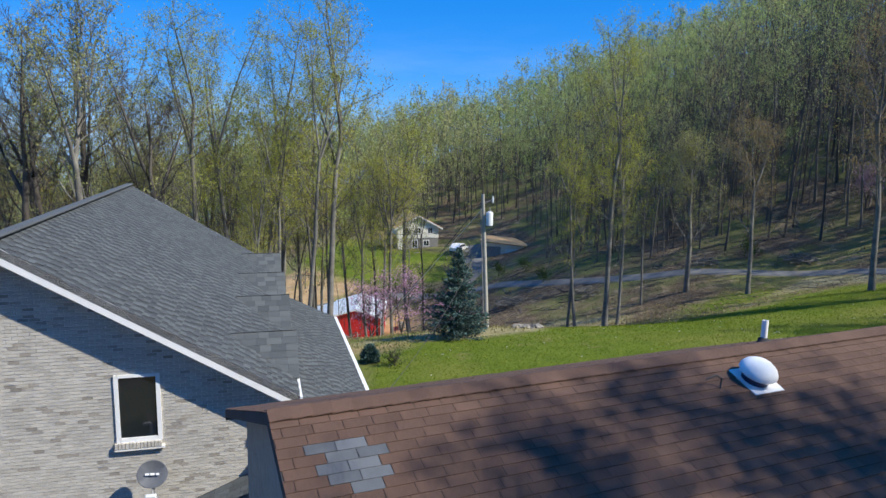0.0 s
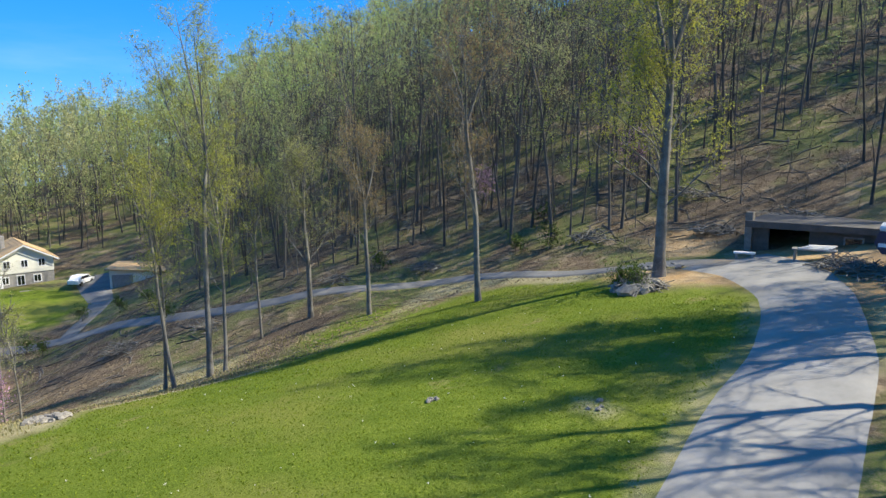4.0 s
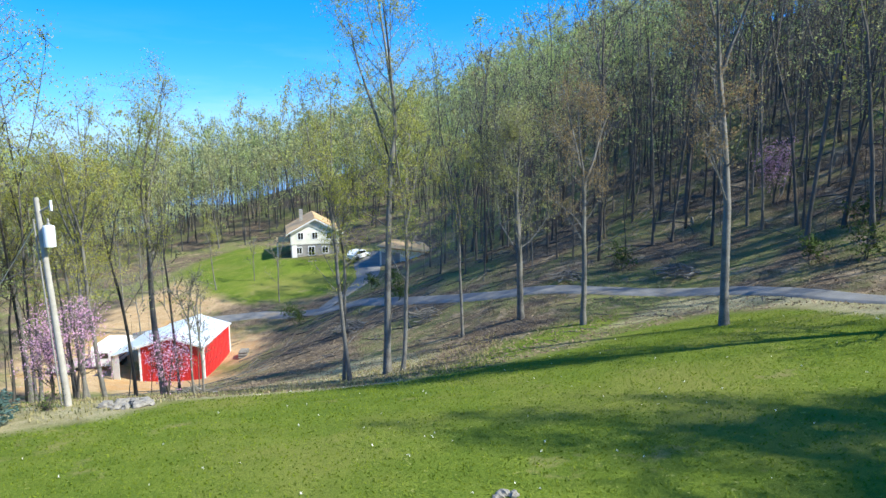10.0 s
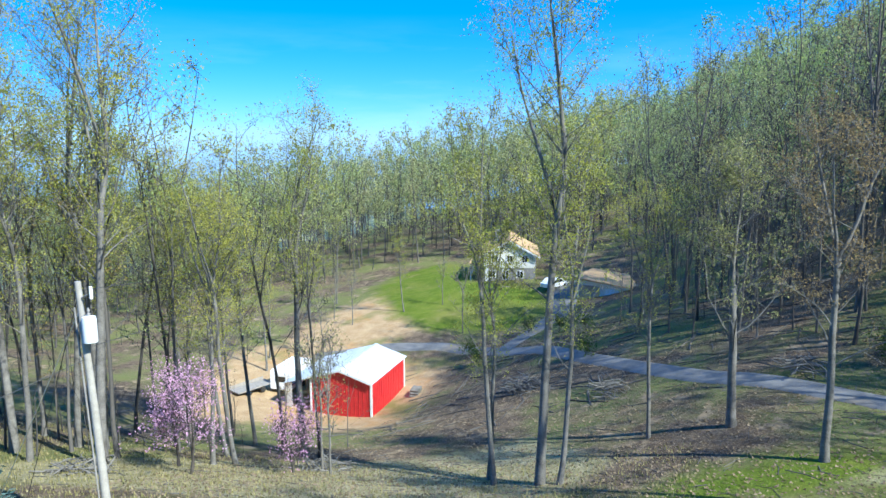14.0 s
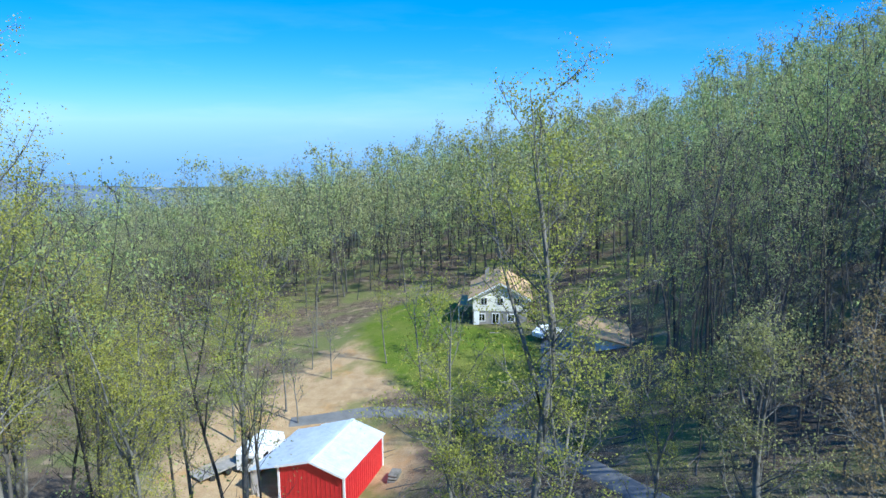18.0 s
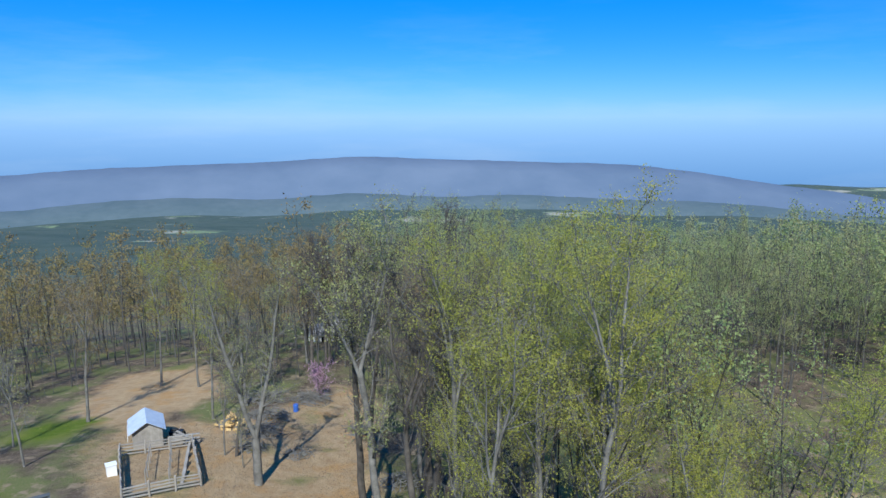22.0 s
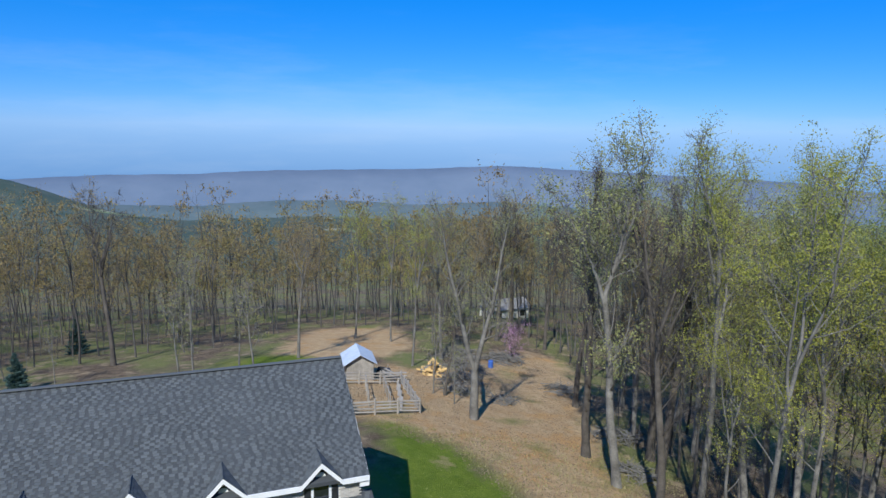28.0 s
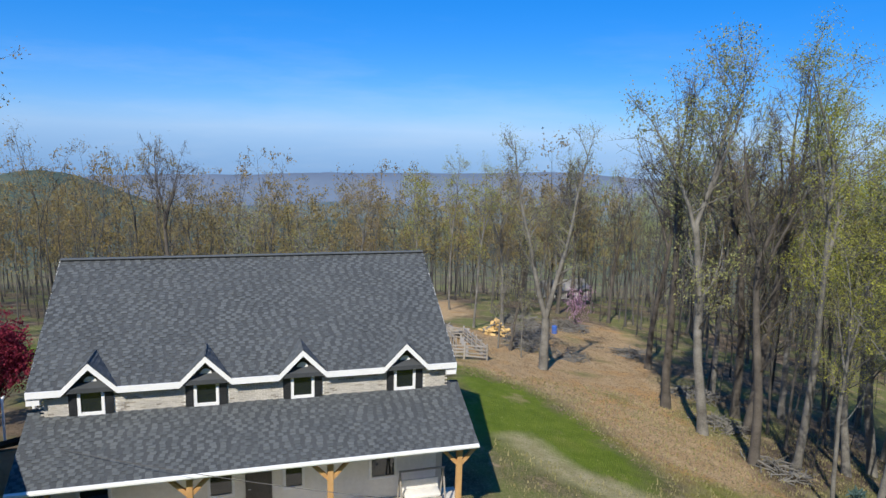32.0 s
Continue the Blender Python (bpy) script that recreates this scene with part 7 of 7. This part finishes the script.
for k, (x, y) in enumerate(((46.69, 61.72), (42.07, 59.21), (44.35, 57.1), (4.81, 101.74), (9.13, 97.4), (12.42, 92.95), (0.95, 93.83), (-0.88, 96.9), (13.58, 84.34), (32.46, 69.33))):
    shrub("shrub", x, y, 1.3, 1.6, "shrub", "green brush along the lane", 230 + k, 900, 0.07, "lane brush")
for k, (x, y) in enumerate(((37.43, 38.44), (38.34, 39.39), (37.54, 39.68))):
    shrub("ivy_bush", x, y, 0.8, 1.3, "shrub", "dark ivy bush over the rock pile", 260 + k, 900, 0.06, "ivy on the rocks")

# ---- the woods, as one growth ----
frng = np.random.default_rng(404)
FAR_KINDS, LIGHT_KINDS = [], []
for s in range(8):
    r = np.random.default_rng(300 + s)
    FAR_KINDS.append(grow(r, 20.5 + 1.3 * (s % 4), 0.085 + 0.03 * (s % 3), 4.8, 19, 4, 3, clear=0.2 + 0.05 * (s % 3), sides=(5, 3, 0), bits=(5, 2), twig_w=0.018, leaders=3, lift=0.03))
    LIGHT_KINDS.append(grow(r, 20.5 + 1.3 * (s % 4), 0.1 + 0.03 * (s % 3), 5.2, 10, 3, 2, clear=0.22, sides=(3, 3, 0), bits=(4, 1), twig_w=0.034, leaders=2, lift=0.03))


def woods(name, xy, leaf, per, size, scatter, tall=(0.75, 1.2), label="", kinds=FAR_KINDS):
    """Many trees as one object of wood and one of leaves."""
    xy = np.array(xy)
    z = land(xy[:, 0], xy[:, 1])
    V, F, T, L, LF, LT, k, q = [], [], [], [], [], [], 0, 0
    for n, (x, y) in enumerate(xy):
        wv, wf, tips = kinds[frng.integers(8)]
        a, s, h = frng.uniform(0, 6.28), frng.uniform(*tall), frng.uniform(0.9, 1.12)
        turn = np.array([[math.cos(a), -math.sin(a), 0], [math.sin(a), math.cos(a), 0], [0, 0, h]]) * s
        V.append(wv @ turn.T + (x, y, z[n]))
        F.append(wf + k)
        k += len(wv)
        if per:
            count = max(1, int(per * frng.uniform(0.4, 1.5)))
            tufts = tips[frng.integers(len(tips), size=max(2, count // 9))]
            lv, lf = leaves(frng, tufts, 9, size, scatter)
            L.append(lv @ turn.T + (x, y, z[n]))
            LF.append(lf + q)
            LT.append(np.full(len(lv), frng.random() ** 1.5 * 0.9))
            q += len(lv)
    wood = array_mesh(name + "_trunks", np.concatenate(V), np.concatenate(F))
    wood.materials.append(M["wood_far"])
    ob = tagged(new(name, wood), label, "woods", kind="stuff")
    if per:
        me = array_mesh("foliage", np.concatenate(L), np.concatenate(LF), np.concatenate(LT))
        me.materials.append(M[leaf])
        c = new("foliage", me)
        c.parent = ob
    return ob


def spread_over(x0, x1, y0, y1, gap, keep):
    """Points about gap apart where keep(x, y) holds."""
    x, y = np.meshgrid(np.arange(x0, x1, gap), np.arange(y0, y1, gap))
    x, y = x.ravel() + frng.uniform(-0.45, 0.45, x.size) * gap, y.ravel() + frng.uniform(-0.45, 0.45, y.size) * gap
    ok = keep(x, y)
    return np.c_[x, y][ok]


LANE = [(57.62, 29.45), (59.19, 43.15), (51.73, 51), (44.8, 50.72), (43.94, 57.1), (41.54, 63.28), (36.26, 68.34), (28.64, 72.4), (22.92, 78.7), (13.35, 92.88), (17.45, 109.77), (16.74, 125.94), (6.71, 138.13), (-9.54, 146.02), (-28, 141.71), (-44.52, 129.31), (-50.75, 109.12), (-46.85, 95.23), (-50.61, 76.75), (-38.86, 66.7),
        (-23.32, 67.11), (-13.44, 70.42), (-2.08, 69.79), (5.52, 60.5), (-4.22, 55.59), (-23.58, 47.15), (-42.31, 49.67), (-59.21, 53.25), (-68.87, 50.13), (-64.22, 40.2), (-70.21, 34.34), (-88.42, 29.83), (-88.86, 16.72), (-67.46, 4.54), (-58.19, -9.09), (-43.71, -16.19), (-27.13, -13.5), (-19.77, 8.1), (-5.94, -9.95), (25.58, -12.01), (56.41, 9.54)]


def clear_of(x, y):
    return inside(x, y, LANE)


def near_cam(x, y):
    return np.hypot(x - 18, y - 24)


def seen(x, y):
    """Keeps woods out of the quarter behind the drive that stays out of sight."""
    return np.degrees(np.arctan2(x - 8, y - 2)) < 78


hill = spread_over(8, 190, -50, 330, 4.4, lambda x, y: (clear_of(x, y) < -1.0) & (x > 12) & (near_cam(x, y) < 250) & (near_cam(x, y) > 30) & seen(x, y))
dist = near_cam(hill[:, 0], hill[:, 1])
hill = hill[frng.random(len(hill)) < np.where(dist < 110, np.where((hill[:, 0] > 54) & (hill[:, 1] < 78), 0.6, 1.0), 0.6)]
dist = near_cam(hill[:, 0], hill[:, 1])
woods("hillside_woods", hill[dist < 78], "leaf_far", 950, 0.085, 0.42, label="steep hillside of grey trunks with thin new leaves")
woods("hillside_woods_mid", hill[(dist >= 78) & (dist < 120)], "leaf_far", 800, 0.125, 0.5, label="hillside woods in thin green leaf", kinds=LIGHT_KINDS)
woods("hillside_woods_far", hill[dist >= 120], "leaf_far", 620, 0.2, 0.7, label="far hillside woods in yellow-green spring leaf", kinds=LIGHT_KINDS)
west = spread_over(-150, 12, -110, 320, 4.9, lambda x, y: (clear_of(x, y) < -1.0) & (near_cam(x, y) < 255) & (near_cam(x, y) > 32))
north = west[:, 1] > 60
dist = near_cam(west[:, 0], west[:, 1])
woods("north_woods", west[north & (west[:, 1] < 130)], "leaf_far", 1300, 0.088, 0.42, label="woods behind the barn in fresh green leaf")
far_north = west[north & (west[:, 1] >= 130)]
woods("north_woods_far", far_north[frng.random(len(far_north)) < 0.95], "leaf_far", 560, 0.2, 0.7, label="far spring woods falling to the valley", kinds=LIGHT_KINDS)
back = west[~north & (dist < 172)]
dist = near_cam(back[:, 0], back[:, 1])
woods("west_woods", back[dist < 100], "leaf_rust", 1000, 0.085, 0.4, (0.6, 1.0), label="grey-brown woods with little leaf beyond the back lawn")
woods("west_woods_far", back[dist >= 100], "leaf_rust", 480, 0.19, 0.6, (0.62, 1.02), label="grey-brown woods falling towards the valley", kinds=LIGHT_KINDS)

lane = spread_over(22, 74, 56, 108, 4.1, lambda x, y: (clear_of(x, y) < -0.6) & (near_cam(x, y) > 34))
woods("lane_woods", lane, "leaf_rust", 120, 0.1, 0.4, (0.5, 1.05), label="crowded dark trunks above the lane")

# saplings and brush under the trees
under = spread_over(-95, 110, -20, 130, 4.5, lambda x, y: (clear_of(x, y) < 0.5) & (near_cam(x, y) < 105) & (near_cam(x, y) > 27) & seen(x, y))
woods("undergrowth", under, "leaf_rust", 30, 0.22, 0.6, (0.12, 0.42), label="thin saplings and brush under the trees", kinds=LIGHT_KINDS)

# grass tufts and small flowers on the near lawn
yard = LAWNS[0]
tuft = np.c_[frng.uniform(-3, 46, 150000), frng.uniform(10, 55, 150000)]
tuft = tuft[inside(tuft[:, 0], tuft[:, 1], yard) > 0.4][:45000]
base = np.c_[tuft, land(tuft[:, 0], tuft[:, 1])]
turn = frng.uniform(0, 6.28, len(tuft))
wide = np.c_[np.cos(turn), np.sin(turn), 0 * turn] * frng.uniform(0.015, 0.045, (len(tuft), 1))
tip = base + np.c_[frng.normal(0, 0.04, (len(tuft), 2)), frng.uniform(0.03, 0.08, len(tuft))]
me = array_mesh("lawn_tufts", np.stack([base - wide, base + wide, tip], 1).reshape(-1, 3), np.arange(3 * len(tuft)).reshape(-1, 3))
me.materials.append(M["blade"])
tagged(new("lawn_tufts", me), "short uneven tufts of mown grass", "grass", kind="stuff")
pick = frng.permutation(len(tuft))[:170]
cv, cf = leaves(frng, base[pick] + (0, 0, 0.06), 3, 0.032, 0.015)
me = array_mesh("lawn_flowers", cv, cf)
me.materials.append(M["petal"])
tagged(new("lawn_flowers", me), "tiny white flowers dotted over the lawn", "flowers", kind="stuff")

# fallen leaves, dry grass and dead branches on the open ground under the trees


def flakes(name, count, x0, x1, y0, y1, keep, size, tall, material, label, category):
    p = np.c_[frng.uniform(x0, x1, count), frng.uniform(y0, y1, count)]
    p = p[keep(p[:, 0], p[:, 1])]
    z = land(p[:, 0], p[:, 1])
    a = frng.uniform(0, 6.28, len(p))
    s = frng.uniform(*size, (len(p), 1))
    c = np.c_[p, z + 0.01]
    w = np.c_[np.cos(a), np.sin(a), 0 * a] * s
    tip = c + np.c_[-np.sin(a), np.cos(a), 0 * a] * s * 1.2 + np.c_[0 * a, 0 * a, frng.uniform(*tall, len(p))]
    me = array_mesh(name, np.stack([c - w, c + w, tip], 1).reshape(-1, 3), np.arange(3 * len(p)).reshape(-1, 3))
    me.materials.append(M[material])
    return tagged(new(name, me), label, category, kind="stuff")


open_lawn = [LAWNS[0], LAWNS[1], LAWNS[4], [(19.83, -6), (45.65, 23.38), (57.12, 39.2), (47.21, 44.8), (39.84, 37.96), (9.98, 10)]]
flakes("fallen_leaves", 90000, -4, 92, 44, 100, lambda x, y: cover(x, y, open_lawn) < -0.5, (0.04, 0.1), (0.01, 0.08), "litter_leaf", "brown fallen leaves covering the slope", "leaves")
flakes("dry_grass", 30000, -34, 22, 30, 62, lambda x, y: (cover(x, y, [LAWNS[0], LAWNS[1]]) < -0.3) & (x > -30), (0.015, 0.05), (0.06, 0.22), "dry_blade", "dry straw-coloured grass on the bank and track edge", "grass")
flakes("track_litter", 60000, -66, -12, 18, 50, lambda x, y: inside(x, y, EARTHS[0]) > -2.0, (0.02, 0.07), (0.0, 0.06), "litter_leaf", "scattered leaves and bark chips on the bare earth", "leaves")
V, F, k = [], [], 0
for n in range(1500):
    x, y = frng.uniform(-12, 92), frng.uniform(47, 96)
    if cover(np.array([x]), np.array([y]), open_lawn)[0] > -1.5 or (-17 < x < -3 and 78 < y < 93):
        continue
    a, d = frng.uniform(0, 6.28), frng.uniform(0.3, 1.1) * (1 if y < 72 and x < 45 else 1.8)
    ends = np.array([[x - d * math.cos(a), y - d * math.sin(a)], [x, y], [x + d * math.cos(a), y + d * math.sin(a)]])
    ends[1] += frng.normal(0, 0.18 * d, 2)
    z = land(ends[:, 0], ends[:, 1])
    w = frng.uniform(0.012, 0.035) * (1 if y < 72 and x < 45 else 2)
    v, f = tube_arrays(np.c_[ends, z + w * 0.7], [w, w * 0.85, w * 0.4], 4)
    V.append(v)
    F.append(f + k)
    k += len(v)
me = array_mesh("fallen_branches", np.concatenate(V), np.concatenate(F))
me.materials.append(M["wood_far"])
tagged(new("fallen_branches", me), "dead grey branches lying on the leaf litter", "branches", kind="stuff")

# ---- pieces of the near roofs and the gable ----
tab_pieces(ROOF_NEAR, house, M["shingle_ob"])
g = tab_geo_e([(Vector((0, 0, 0)), GARAGE_NEAR[0][1], GARAGE_NEAR[0][2], -0.5, 0.5, 0.14)], Geo())
me = mesh_of("shingle", g, M["brown_shingle_ob"])
for p, up, lift, a, c, step in GARAGE_NEAR:
    ob = new("shingle", me)
    ob.parent, ob.location, ob.scale = garage, ((a + c) / 2, p.y, p.z), (c - a, 1, 1)
me = mesh_of("brick", Geo().box((0, -0.012, 0), (0.193, 0.01, 0.058)), M["brick_ob"])
for a, z, r in SOUTH_NEAR:
    ob = new("brick", me)
    ob.parent, ob.location = house, (a, WALL_N0, z)
